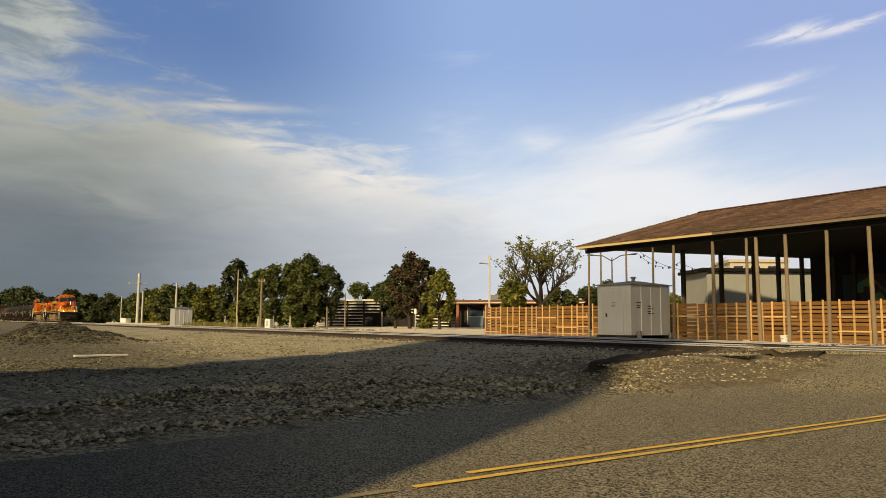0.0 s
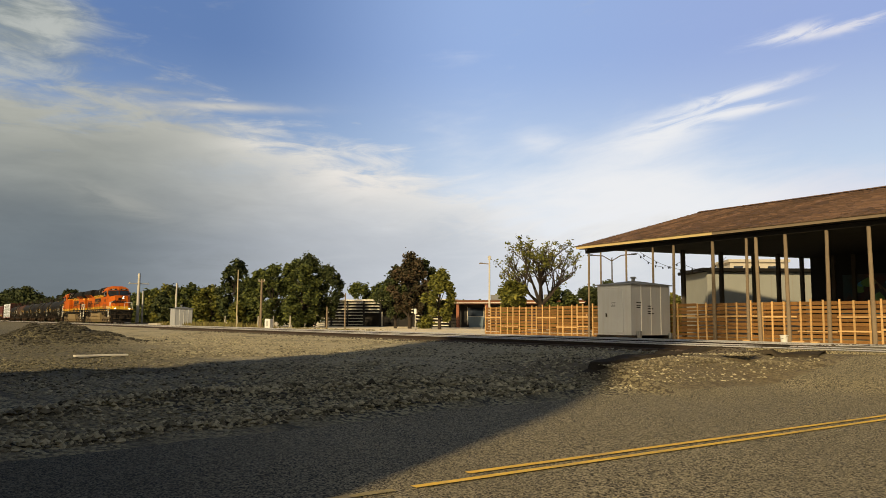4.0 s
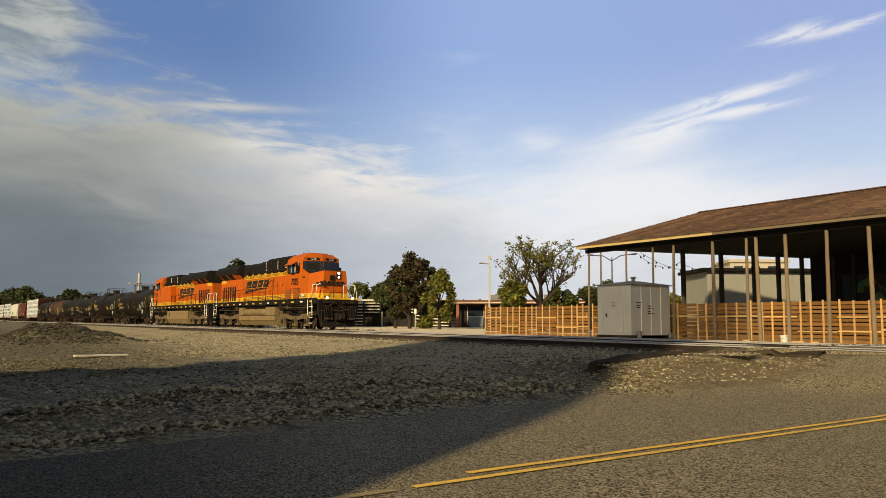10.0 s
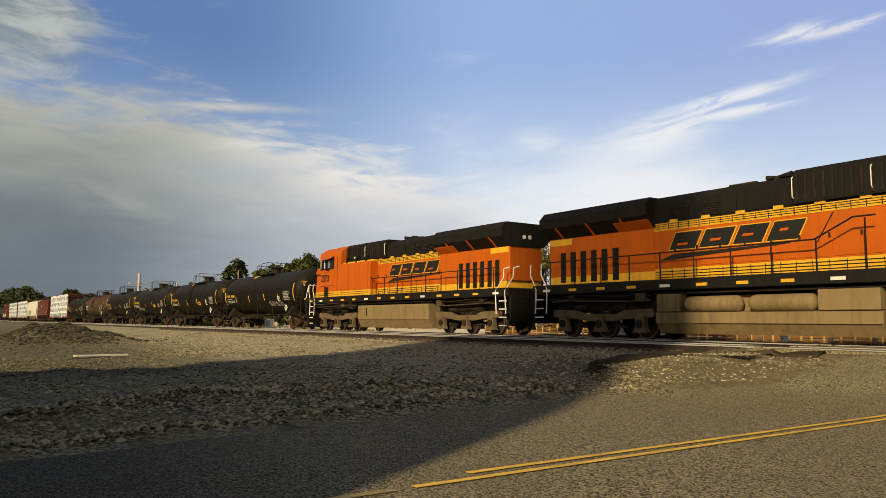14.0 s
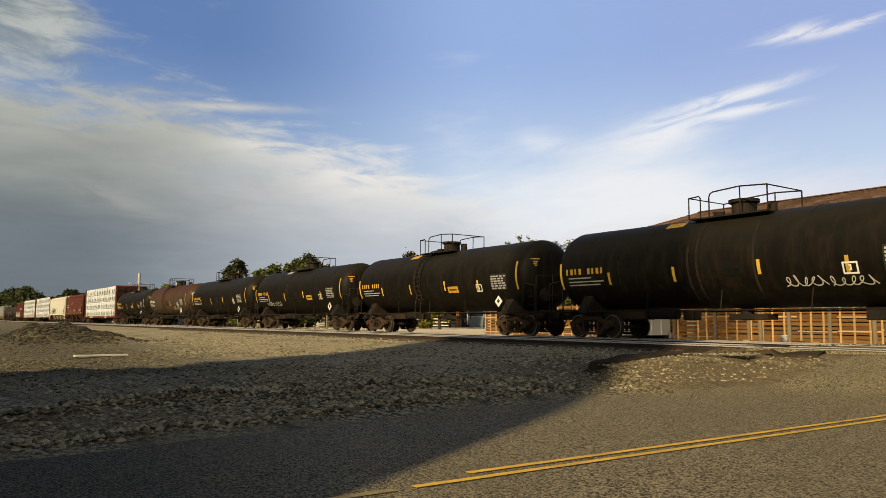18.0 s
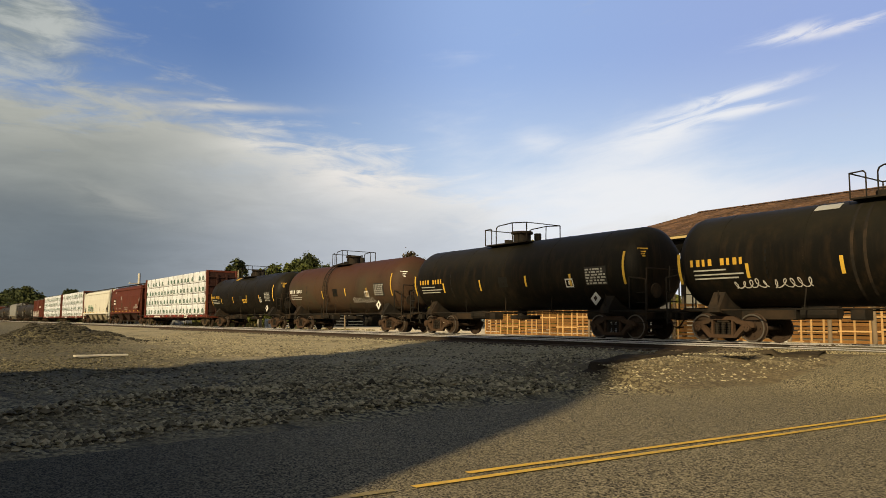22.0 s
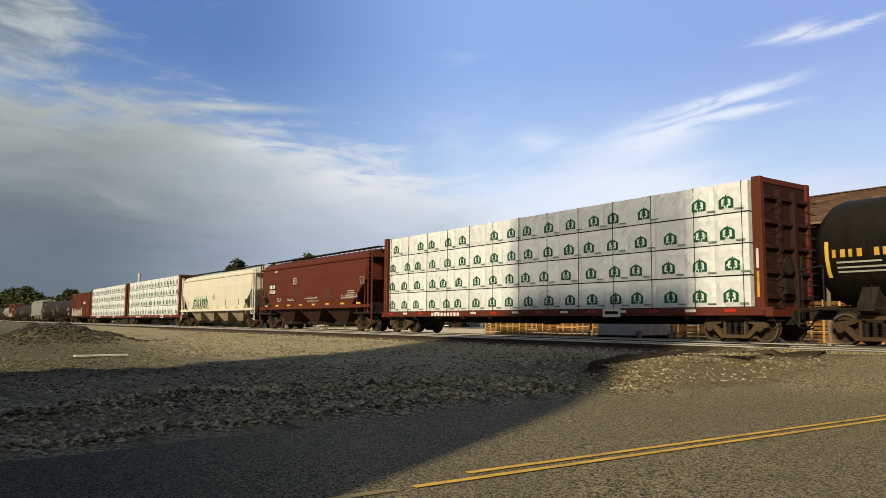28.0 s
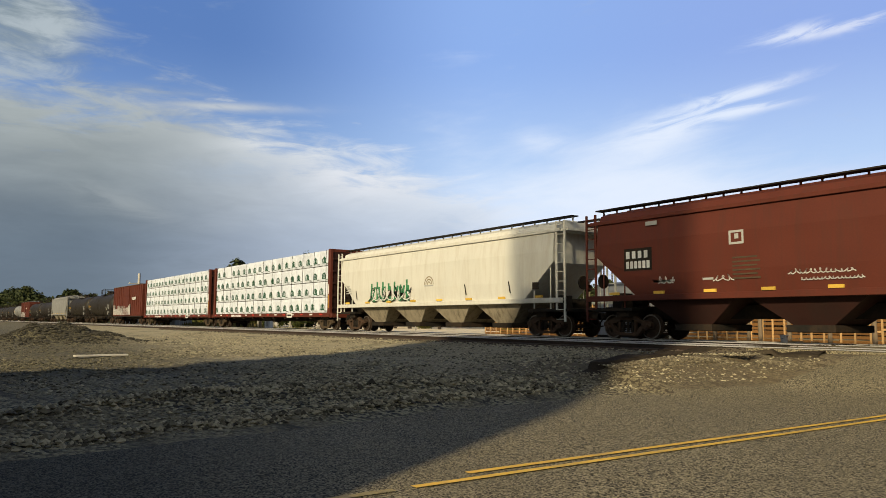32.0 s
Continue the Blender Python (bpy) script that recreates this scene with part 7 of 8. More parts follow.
            scrawl_line(t, graffiti - 0.2, 4.6, 1.66, 1.02, lambda z: 1.578, s, 62, M_STEELDARK, 0.045)
            scrawl_line(t, graffiti + 0.1, 4.2, 1.74, 0.80, lambda z: 1.584, s, 63, M_DECAL, 0.05)
            for k in range(3):
                g = Geo()
                for i in range(10):
                    a, b2 = math.pi * i / 10, math.pi * (i + 1) / 10
                    rr = 0.42 - k * 0.13
                    yy = s * 1.566
                    g.add([(0.3 + rr * math.cos(a), yy, 2.45 + rr * math.sin(a)), (0.3 + (rr - 0.05) * math.cos(a), yy, 2.45 + (rr - 0.05) * math.sin(a)),
                           (0.3 + (rr - 0.05) * math.cos(b2), yy, 2.45 + (rr - 0.05) * math.sin(b2)), (0.3 + rr * math.cos(b2), yy, 2.45 + rr * math.sin(b2))], [(0, 1, 2, 3)])
                part("sprayed_arc", g, M_TAN, t)
            bar(t, "stencil_box", M_DECALGREY, -0.1, 0.7, 2.36, 2.42, 1.562, s)
            for x in (-7.3, 3.4, 6.6):
                slant(t, "stain", M_STEELDARK, x, x + 0.07, 1.85, 2.35, 1.562, s, -0.12)
            bar(t, "stencil_box", M_STEELDARK, 8.05, 8.45, 1.95, 2.25, 1.552, s)
            for k in range(4):
                bar(t, "small_stencil", M_DECALGREY, -8.6, -7.9 - 0.1 * k, 2.2 + k * 0.14, 2.25 + k * 0.14, 1.56, s)
    return t


# ---------- box car ----------
def box_car(label, group, half):
    t = thing("box_car", label, "box car", group)
    h = half - 0.5
    part("body", Geo().box(-h, h, -1.5, 1.5, 1.05, 4.85, 0.03), M_REDBROWN, t)
    part("roof", Geo().prism([(-1.55, 4.82), (0, 5.02), (1.55, 4.82), (1.55, 4.78), (-1.55, 4.78)], 0, -h - 0.05, h + 0.05), M_SHEDROOF, t)
    part("centre_sill", Geo().box(-h, h, -0.4, 0.4, 0.65, 1.05, 0.02), M_STEELDARK, t)
    rg = random.Random(2)
    for s in (-1, 1):
        for i in range(15):
            x = -h + 0.4 + i * (2 * h - 0.8) / 14
            if abs(x) > 1.7:
                part("rib", Geo().box(x - 0.06, x + 0.06, min(s * 1.5, s * 1.56), max(s * 1.5, s * 1.56), 1.1, 4.75, 0.01), M_REDBROWN, t)
        d = bar(t, "sliding_door", M_REDBROWN, -1.6, 1.6, 1.15, 4.6, 1.52, s, 0.07, "oxide red sliding door")
        for k in range(5):
            bar(d, "door_rib", M_REDBROWN, -1.55, 1.55, 1.4 + k * 0.7, 1.47 + k * 0.7, 1.59, s, 0.03)
        bar(t, "side_sill", M_STEELDARK, -h, h, 0.92, 1.05, 1.45, s, 0.05)
        for k in range(16):
            x = -h + 0.8 + k * 0.62
            bar(t, "sprayed_letter", M_SCRAWL, x, x + 0.34, 1.2, 2.2 + rg.uniform(-0.3, 0.3), 1.60, s)
        for k in range(6):
            bar(t, "owner_mark", M_DECAL, 3.2 + k * 0.35, 3.42 + k * 0.35, 3.0, 3.35, 1.57, s)
    for q in (-1, 1):
        g = Geo()
        for k in range(11):
            g.tube([(q * (h + 0.03), -1.4, 0.8 + k * 0.36), (q * (h + 0.12), -1.4, 0.8 + k * 0.36), (q * (h + 0.12), -0.95, 0.8 + k * 0.36)], 0.016, 4)
        part("end_ladder", g, M_REDBROWN, t)
        for k in range(6):
            part("end_rib", Geo().box(*sorted((q * h, q * (h + 0.06))), -1.4, 1.4, 1.4 + k * 0.55, 1.55 + k * 0.55, 0.01), M_REDBROWN, t)
        freight_truck(t, q * (h - 1.6))
        coupler(t, q * half, q)
    return t


# ---------- the consist: each car with its middle's place along the train ----------
TRAIN = []
GROUP = "cars of the freight train"


def joins(front, rear, maker, *args, **kw):
    half = (front - rear) / 2
    car = maker(*args, half=half, **kw)
    TRAIN.append((car, (front + rear) / 2, 0))
    return car


UT = ((6.85, 2.0, 3.2), (4.1, 2.0, 2.5), (1.45, 2.1, 2.55), (-1.7, 2.0, 2.5), (-4.6, 2.0, 2.45), (-7.1, 1.9, 2.9))
TRAIN.append((locomotive("7325", "orange and black lead locomotive with headlights lit", GROUP), 7.68, 0))
TRAIN.append((locomotive("7373", "orange and black trailing locomotive running backwards", GROUP, 0.75), -15.0, 180))
joins(-25.9, -42.6, tank_car, "weathered black tank car with a side ladder and sprayed scrawl", GROUP, shell=M_TANKBLACK, strips=UT, scrawl=2.2, ladder=False, walk_x=0.05, top_label=M_DECALYEL)
joins(-42.6, -59.3, tank_car, "weathered black tank car with a side ladder and yellow stencils", GROUP, shell=M_TANKBLACK, strips=UT, orange=2.1, ladder=True, walk_x=-0.1, top_label=M_DECALYEL)
joins(-59.3, -75.7, tank_car, "black tank car with pale scrawl and yellow strips", GROUP, shell=M_TANKBLACK, strips=UT, orange=2.3, scrawl=-5.2, walk_x=-0.25, top_label=M_DECALGREY, span=1.4)
joins(-75.7, -92.1, tank_car, "black tank car with pale data panel", GROUP, shell=M_TANKBLACK, strips=UT, scrawl=None, walk_x=-0.5, band=False)
joins(-92.1, -108.6, tank_car, "brown weathered tank car with a side ladder", GROUP, shell=M_TANKBROWN, strips=UT[:4], marks=M_DECAL, ladder=True, side_sill=True, band=False, scrawl=2.2, walk_x=-0.35, span=1.0)
joins(-108.6, -125.6, tank_car, "dull black tank car with a yellow label plate", GROUP, shell=M_TANKBLACK, strips=UT, orange=0.9, walk_x=-0.3, top_label=M_DECALYEL)
joins(-125.6, -149.7, centerbeam_car, "red centre-beam car stacked with white wrapped lumber", GROUP)
joins(-149.7, -168.0, hopper_car, "oxide red covered hopper with scrawled paint", GROUP, paint=M_REDBROWN, bays=3, dark_panel=True)
joins(-168.0, -189.0, hopper_car, "cream covered hopper with green graffiti", GROUP, paint=M_CREAM, bays=4, graffiti=-5.6)
joins(-189.0, -213.2, centerbeam_car, "red centre-beam car stacked with white wrapped lumber", GROUP)
joins(-213.2, -238.2, centerbeam_car, "red centre-beam car stacked with white wrapped lumber", GROUP)
joins(-238.2, -255.0, box_car, "oxide red box car with pale graffiti", GROUP)
joins(-255.0, -274.0, tank_car, "dusty black tank car with pale grime", GROUP, shell=M_TANKDUST, strips=())
joins(-274.0, -293.0, tank_car, "dusty black tank car", GROUP, shell=M_TANKDUST, strips=())
joins(-293.0, -314.0, hopper_car, "dull grey covered hopper", GROUP, paint=M_TANKGREY, bays=3)
joins(-314.0, -333.0, tank_car, "dusty black tank car", GROUP, shell=M_TANKDUST, strips=())
joins(-333.0, -352.0, tank_car, "dusty black tank car", GROUP, shell=M_TANKDUST, strips=())
joins(-352.0, -370.0, box_car, "oxide red box car with pale graffiti", GROUP)
joins(-370.0, -389.0, tank_car, "pale grey tank car", GROUP, shell=M_TANKGREY, strips=())
for k in range(4):
    joins(-389.0 - 19 * k, -408.0 - 19 * k, tank_car, "dusty black tank car far back in the train", GROUP, shell=M_TANKDUST, strips=())


# small unevenness of the train's run, seconds and metres
SURGE = ((0, 0), (7, 0.10), (8, 0.0), (9, -0.15), (10, -0.15), (11, 0.20), (12, 0.10), (13, 0.0), (14, -0.10), (17, 0.03), (18, -0.10), (19, -0.15), (20, -0.40), (21, 0.0), (22, 0.2), (23, 0.2), (24, 0.1), (25, -0.09), (28, 0.15), (29, 0.04), (31, 0.02), (32, -0.12))


def run(t):
    """How far the train has come: it slows gently."""
    k = t - 16.0
    return 10.0644 * k - 0.049888 * k * k - 0.00022740 * k ** 3 + lerp_steps(t, SURGE)


# ---------- trees ----------
def leaf_cloud(g, rng, c, rad, n, size):
    for _ in range(n):
        p = Vector((rng.gauss(0, 0.43), rng.gauss(0, 0.43), rng.gauss(0, 0.46))) * rad + c
        u = Vector((rng.uniform(-1, 1), rng.uniform(-1, 1), rng.uniform(-0.5, 0.5))).normalized()
        w = u.cross(Vector((rng.uniform(-1, 1), rng.uniform(-1, 1), rng.uniform(-1, 1)))).normalized()
        s = size * rng.uniform(0.6, 1.3)
        g.add([p - u * s, p - w * s * 0.55, p + u * s, p + w * s * 0.55], [(0, 1, 2, 3)])


def tree(x, y, h, w, leaf, seed, label, low=0.12, squash=1.0, leaves=6500, size=0.21):
    """A broad-leaved tree: tapered trunk, limbs that carry clumps of leaves, uneven outline with gaps."""
    rng = random.Random(seed)
    t = thing("tree", label, "tree", "trees behind the railway", m=pose(x, y, ground_z(x, y) - 0.05, 0, 0, rng.uniform(0, 360)))
    trunk = Geo()
    top = h * 0.55
    bend = Vector((rng.uniform(-0.3, 0.3), rng.uniform(-0.3, 0.3), 0))
    r0 = 0.022 * h + 0.05
    pts = [Vector((0, 0, 0)) + bend * (k / 4) ** 2 + Vector((0, 0, top * k / 4)) for k in range(5)]
    for k in range(4):
        trunk.ring(pts[k], pts[k + 1], r0 * (1 - 0.17 * k), r0 * (1 - 0.17 * (k + 1)), 8, False)
    part("trunk", trunk, M_BARK, t, smooth=True)
    limbs, crown = Geo(), Geo()
    n = max(30, int(w * h * 1.25))
    for k in range(n):
        a = rng.uniform(0, 2 * math.pi)
        v = rng.random()
        z = h * (low + (0.91 - low) * v)
        env = math.sin(math.pi * min(1.0, max(0.04, (v * 0.86 + 0.12)))) ** 0.7
        rr = 0.5 * w * env * rng.uniform(0.25, 1.0) ** 0.6 * squash
        c = Vector((rr * math.cos(a), rr * math.sin(a), z + rng.uniform(-0.03, 0.05) * h))
        rad = max(0.42, (0.15 + 0.11 * rng.random()) * (0.35 * w + 0.10 * h))
        leaf_cloud(crown, rng, c, rad, int(leaves / n), size)
        if k % 2 == 0:
            base = pts[min(4, 1 + int(v * 3.5))]
            limbs.ring(base, base.lerp(c, 0.9), r0 * 0.30, r0 * 0.07, 5, False)
    part("limb", limbs, M_BARK, t)
    part("crown", crown, leaf, t)
    return t


def bare_tree(x, y, h, seed):
    """A spreading old tree that has lost most of its leaves."""
    rng = random.Random(seed)
    t = thing("tree", "spreading half-bare tree with sparse yellow green leaves", "tree", "trees behind the railway", m=pose(x, y, ground_z(x, y) - 0.05, 0, 0, 20))
    trunk, limbs, crown = Geo(), Geo(), Geo()
    trunk.ring((0, 0, 0), (-0.1, 0, 1.5), 0.38, 0.30, 10, False).ring((-0.1, 0, 1.5), (-0.15, 0.05, 2.5), 0.30, 0.26, 10, False)

    def grow(p, d, length, r, depth):
        q = p
        segs = 3
        for k in range(segs):
            d = (d + Vector((rng.uniform(-0.22, 0.22), rng.uniform(-0.22, 0.22), rng.uniform(-0.06, 0.16)))).normalized()
            e = q + d * length / segs
            limbs.ring(q, e, r * (1 - 0.25 * k), r * (1 - 0.25 * (k + 1)), 5, False)
            q = e
            if depth > 0 and k > 0:
                for _ in range(2):
                    nd = (d + Vector((rng.uniform(-0.9, 0.9), rng.uniform(-0.9, 0.9), rng.uniform(-0.15, 0.55)))).normalized()
                    grow(q, nd, length * rng.uniform(0.5, 0.7), r * 0.52, depth - 1)
        if depth == 0 and rng.random() < 0.62:
            leaf_cloud(crown, rng, q, 0.30, 9, 0.12)
    for a, tilt, ln in ((0.3, 1.5, 2.6), (1.2, 1.9, 2.3), (1.9, 0.8, 2.7), (2.8, 1.7, 2.5), (3.7, 0.6, 2.8), (4.3, 1.9, 2.4), (5.0, 1.2, 2.6), (5.6, 0.3, 2.8)):
        grow(Vector((-0.15, 0.05, 2.35)), Vector((math.cos(a) * tilt, math.sin(a) * tilt, 1.15)).normalized(), ln * h / 8.2, 0.18, 3)
    part("trunk", trunk, M_BARK, t, smooth=True)
    part("limb", limbs, M_BARK, t)
    part("crown", crown, M_LEAFYEL, t)


GREEN, DARK = "leafy green broad-leaved tree", "dense dark green tree in the far row"
for x, y, h, w, leaf, label, low in (
        (-400, 33.0, 18.0, 17.0, M_LEAFDARK, DARK, 0.05), (-345, 33.5, 16.5, 14.0, M_LEAFDARK, DARK, 0.05), (-372, 40.0, 14.0, 17.0, M_LEAFDARK, DARK, 0.04), (-270, 33.5, 8.8, 11.0, M_LEAFDARK, DARK, 0.04), (-228, 33.5, 10.5, 9.0, M_LEAFDARK, DARK, 0.05), (-305, 36.0, 9.0, 13.0, M_LEAFDARK, DARK, 0.04),
        (-203, 33.5, 8.2, 9.5, M_LEAFDARK, DARK, 0.04), (-178.0, 34.0, 7.8, 8.5, M_LEAFDARK, DARK, 0.04), (-165.0, 36.5, 7.6, 8.5, M_LEAF, GREEN, 0.05), (-152.0, 36.5, 8.2, 8.0, M_LEAF, GREEN, 0.05), (-143.0, 37.0, 8.6, 7.5, M_LEAFYEL, "yellowing green tree by the track", 0.05),
        (-134.5, 36.0, 8.0, 7.0, M_LEAFDARK, DARK, 0.05), (-127.1, 37.0, 8.0, 7.0, M_LEAF, GREEN, 0.05), (-120.4, 38.0, 7.8, 6.0, M_LEAF, GREEN, 0.05), (-113.5, 36.0, 7.0, 6.0, M_LEAFYEL, "yellowing green tree by the track", 0.05),
        (-108.1, 37.8, 10.2, 5.2, M_LEAFDARK, "tall dark green tree with a rounded top", 0.08), (-103, 38.5, 7.4, 5.0, M_LEAFDARK, DARK, 0.05), (-97.6, 37.5, 8.0, 5.0, M_LEAF, GREEN, 0.05), (-90.8, 36.6, 8.3, 5.2, M_LEAF, GREEN, 0.04),
        (-92.6, 40.5, 9.2, 5.6, M_LEAF, GREEN, 0.05), (-88.4, 40.5, 9.6, 5.2, M_LEAFDARK, DARK, 0.05), (-86.0, 38.8, 8.0, 5.4, M_LEAF, GREEN, 0.05), (-86.8, 42.4, 8.2, 4.6, M_LEAFDARK, DARK, 0.22), 
        (-124.4, 67.5, 9.6, 7.5, M_LEAF, GREEN, 0.05), (-120.9, 70.5, 9.4, 7.5, M_LEAF, GREEN, 0.05), (-116.0, 75.0, 8.4, 7.5, M_LEAFDARK, DARK, 0.05),
        (-75.7, 46.0, 7.6, 4.6, M_LEAFDARK, DARK, 0.20), (-73.3, 46.5, 8.9, 4.8, M_LEAFRED, "green tree turning reddish brown", 0.22), (-75.2, 49.6, 8.6, 4.2, M_LEAFDARK, DARK, 0.25),
        (-66.2, 45.8, 6.9, 3.4, M_LEAFYEL, "yellow green columnar tree before the low building", 0.20), (-46.2, 39.2, 4.4, 2.6, M_LEAFYEL, "yellow green bush behind the fence", 0.02),
        (-54.9, 52.8, 4.4, 4.4, M_LEAF, GREEN, 0.02), (-53.6, 55.0, 5.1, 4.8, M_LEAFDARK, DARK, 0.02), (-52.2, 57.0, 5.0, 4.6, M_LEAFDARK, DARK, 0.02), (-40.0, 51.2, 3.4, 2.6, M_LEAFYEL, "small yellow green shrub", 0.02)):
    tree(x, y, h if x > -110 else h * 0.84, w, leaf, int(abs(x) * 10 + y), label, low, leaves=10000 if x > -95 else 6500, size=0.19 if x > -95 else 0.30 if x > -200 else 0.6)
tree(-98.0, 34.6, 3.4, 2.6, M_LEAFYEL, 5, "low golden yellow bush beside the track", 0.02)
tree(-72.6, 48.2, 1.6, 1.9, M_LEAFYEL, 7, "small clipped shrub before the low building", 0.02, leaves=700)
bare_tree(-46.1, 42.3, 8.3, 12)


def far_wood():
    """The unbroken wood on the horizon."""
    rng = random.Random(9)
    g = Geo()
    for k in range(330):
        a = radians(rng.uniform(-14, 75))
        d = rng.uniform(240, 330)
        x, y = -d * math.cos(a), d * math.sin(a)
        if y < 34:
            continue
        h = rng.uniform(6, 9.5) * (1.0 if a < radians(40) else 0.7)
        for z in np.linspace(0.5, h * 0.85, 4):
            leaf_cloud(g, rng, Vector((x, y, 1 + z * 0.8)), 2.7, 30, 0.6)
    single("far_wood", g, M_LEAFDARK, "continuous dark wood along the horizon", "trees", kind="stuff")


def dry_grass():
    rng = random.Random(21)
    g = Geo()
    for _ in range(9000):
        x = rng.uniform(-125, -58)
        y = 25.8 + abs(rng.gauss(0, 1)) * 3.6 + max(0, (-88 - x)) * 0.05
        z = ground_z(x, y)
        h = rng.uniform(0.15, 0.6) * (1.25 if x < -84 else 0.22)
        a = rng.uniform(0, 3.14)
        dx, dy = 0.09 * math.cos(a), 0.09 * math.sin(a)
        g.add([(x - dx, y - dy, z), (x + dx, y + dy, z), (x + dx * 0.3 + rng.uniform(-0.1, 0.1), y, z + h)], [(0, 1, 2)])
    single("dry_grass", g, M_GRASS, "dry straw coloured grass beside the rails", "grass", kind="stuff")


far_wood()
dry_grass()


# ---------- the low building beyond the lot ----------
def build_lumber_sheds():
    d = Vector((12.1, 8.05, 0)).normalized()
    ang = math.degrees(math.atan2(d.y, d.x))
    t = thing("storage_shed", "long dark shed with pale horizontal slats", "shed", m=pose(-100.5, 47.2, ground_z(-95, 50) - 0.05, 0, 0, ang))
    L = 21.5
    part("rear_wall", Geo().box(0, L, 4.0, 4.2, 0, 3.7), M_DARKWALL, t)
    part("roof", Geo().box(-0.4, L + 0.4, -0.4, 4.4, 3.75, 3.95, 0.02), M_PALESLAT, t, "pale flat roof edge")
    part("floor_slab", Geo().box(-0.2, L + 0.2, -0.3, 4.2, 0.0, 0.12), M_CONCRETE, t)
    for k in range(9):
        x = 0.2 + k * (L - 0.4) / 8
        part("post", Geo().box(x - 0.12, x + 0.12, -0.12, 0.12, 0.1, 3.75, 0.01), M_DARKWALL, t)
    for k in range(8):
        if k in (4,):
            continue
        x = 0.35 + k * (L - 0.4) / 8
        for r in range(8):
            if k in (3, 5) and r < 4:
                continue
            z = 0.30 + r * 0.44
            part("slat", Geo().box(x, x + (L - 0.4) / 8 - 0.3, -0.05, 0.0, z, z + 0.14), M_PALESLAT, t)
    for k in range(5):
        part("door_frame", Geo().box(11.0 + k * 0.02, 11.1 + k * 0.02, -0.2, -0.1, 0.1, 2.2), M_PALESLAT, t)
    t = thing("low_building", "low red brown brick building with a deep flat roof", "building", m=pose(-82.2, 59.6, ground_z(-80, 60) - 0.05, 0, 0, ang))
    L = 46
    part("wall", Geo().box(0, L, 1.5, 8, 0, 3.2), M_DARKWALL, t)
    part("roof", Geo().box(-0.5, L + 0.5, -0.4, 8.4, 3.2, 3.75, 0.03), M_BRICK, t, "red brown roof edge")
    part("roof_trim", Geo().box(-0.6, L + 0.6, -0.5, -0.405, 3.30, 3.42), M_PALESLAT, t)
    part("roof_trim", Geo().box(-0.6, L + 0.6, -0.5, -0.405, 3.62, 3.72), M_SHINGLE, t)
    for k in range(12):
        x = 0.3 + k * 4.1
        part("column", Geo().box(x - 0.2, x + 0.2, -0.2, 0.2, 0, 3.2, 0.02), M_BRICK, t)
        w = part("window", Geo().box(x + 0.9, x + 3.2, 1.46, 1.496, 0.5, 2.7), M_GLASS, t)
        part("window_frame", Geo().box(x + 0.8, x + 0.9, 1.42, 1.49, 0.4, 2.8).box(x + 3.2, x + 3.3, 1.42, 1.49, 0.4, 2.8), M_PALESLAT, w)
    for x, w in ((4.0, 2.2), (11.5, 1.6)):
        part("rooftop_unit", Geo().box(x, x + w, 3, 4.5, 3.75, 4.55, 0.03), M_SHEDROOF, t)
    b = thing("dumpster", "blue grey steel waste container", "waste bin", m=pose(-69.0, 53.2, ground_z(-69, 53), 0, 0, ang))
    part("body", Geo().prism([(-0.8, 0.12), (0.8, 0.12), (0.95, 1.35), (-0.95, 1.35)], 1, -0.7, 0.7), M_BLUEBIN, b)
    part("lid", Geo().box(-0.97, 0.97, -0.75, 0.75, 1.36, 1.43, 0.02), M_DECALGREY, b)
    for s in (-1, 1):
        part("side_pocket", Geo().box(s * 0.95 - 0.08, s * 0.95 + 0.08, -0.4, 0.4, 0.8, 0.95), M_BLUEBIN, b)
    far = thing("far_building", "distant cream building seen beneath the pavilion roof", "building", m=pose(-76.0, 122.0, 0.9, 0, 0, 52))
    part("wall", Geo().box(-5, 5, 0, 8, 0, 11.6), M_CONCRETE, far)
    part("roof", Geo().box(-5.4, 5.4, -0.4, 8.4, 11.6, 12.1), M_CONCRETE, far)
    for k in range(3):
        w = part("window", Geo().box(-4.4 + k * 3, -2.8 + k * 3, -0.06, -0.004, 9.2, 10.9), M_GLASS, far)
        part("sill", Geo().box(-4.5 + k * 3, -2.7 + k * 3, -0.2, -0.06, 9.05, 9.2), M_CONCRETE, w)


build_lumber_sheds()


# ---------- poles, posts, lamps, wires, small things ----------
def pole(x, y, h, r, material, label, arm=None, cap=None, name="utility_pole", category="pole"):
    t = thing(name, label, category, m=pose(x, y, ground_z(x, y) - 0.1))
    part("shaft", Geo().ring((0, 0, 0), (0, 0, h), r, r * 0.72, 10), material, t, smooth=True)
    if arm:
        z, l, ang = arm
        part("crossarm", Geo().box(-l / 2, l / 2, -0.06, 0.06, z - 0.07, z + 0.07, 0.01), material, t, at=pose(0, 0, 0, 0, 0, ang))
        for s in (-0.9, 0.9):
            c, n = math.cos(radians(ang)), math.sin(radians(ang))
            part("insulator", Geo().cyl((c * s * l / 2, n * s * l / 2, z + 0.07), (c * s * l / 2, n * s * l / 2, z + 0.25), 0.06, 8), M_DECALGREY, t)
    return t


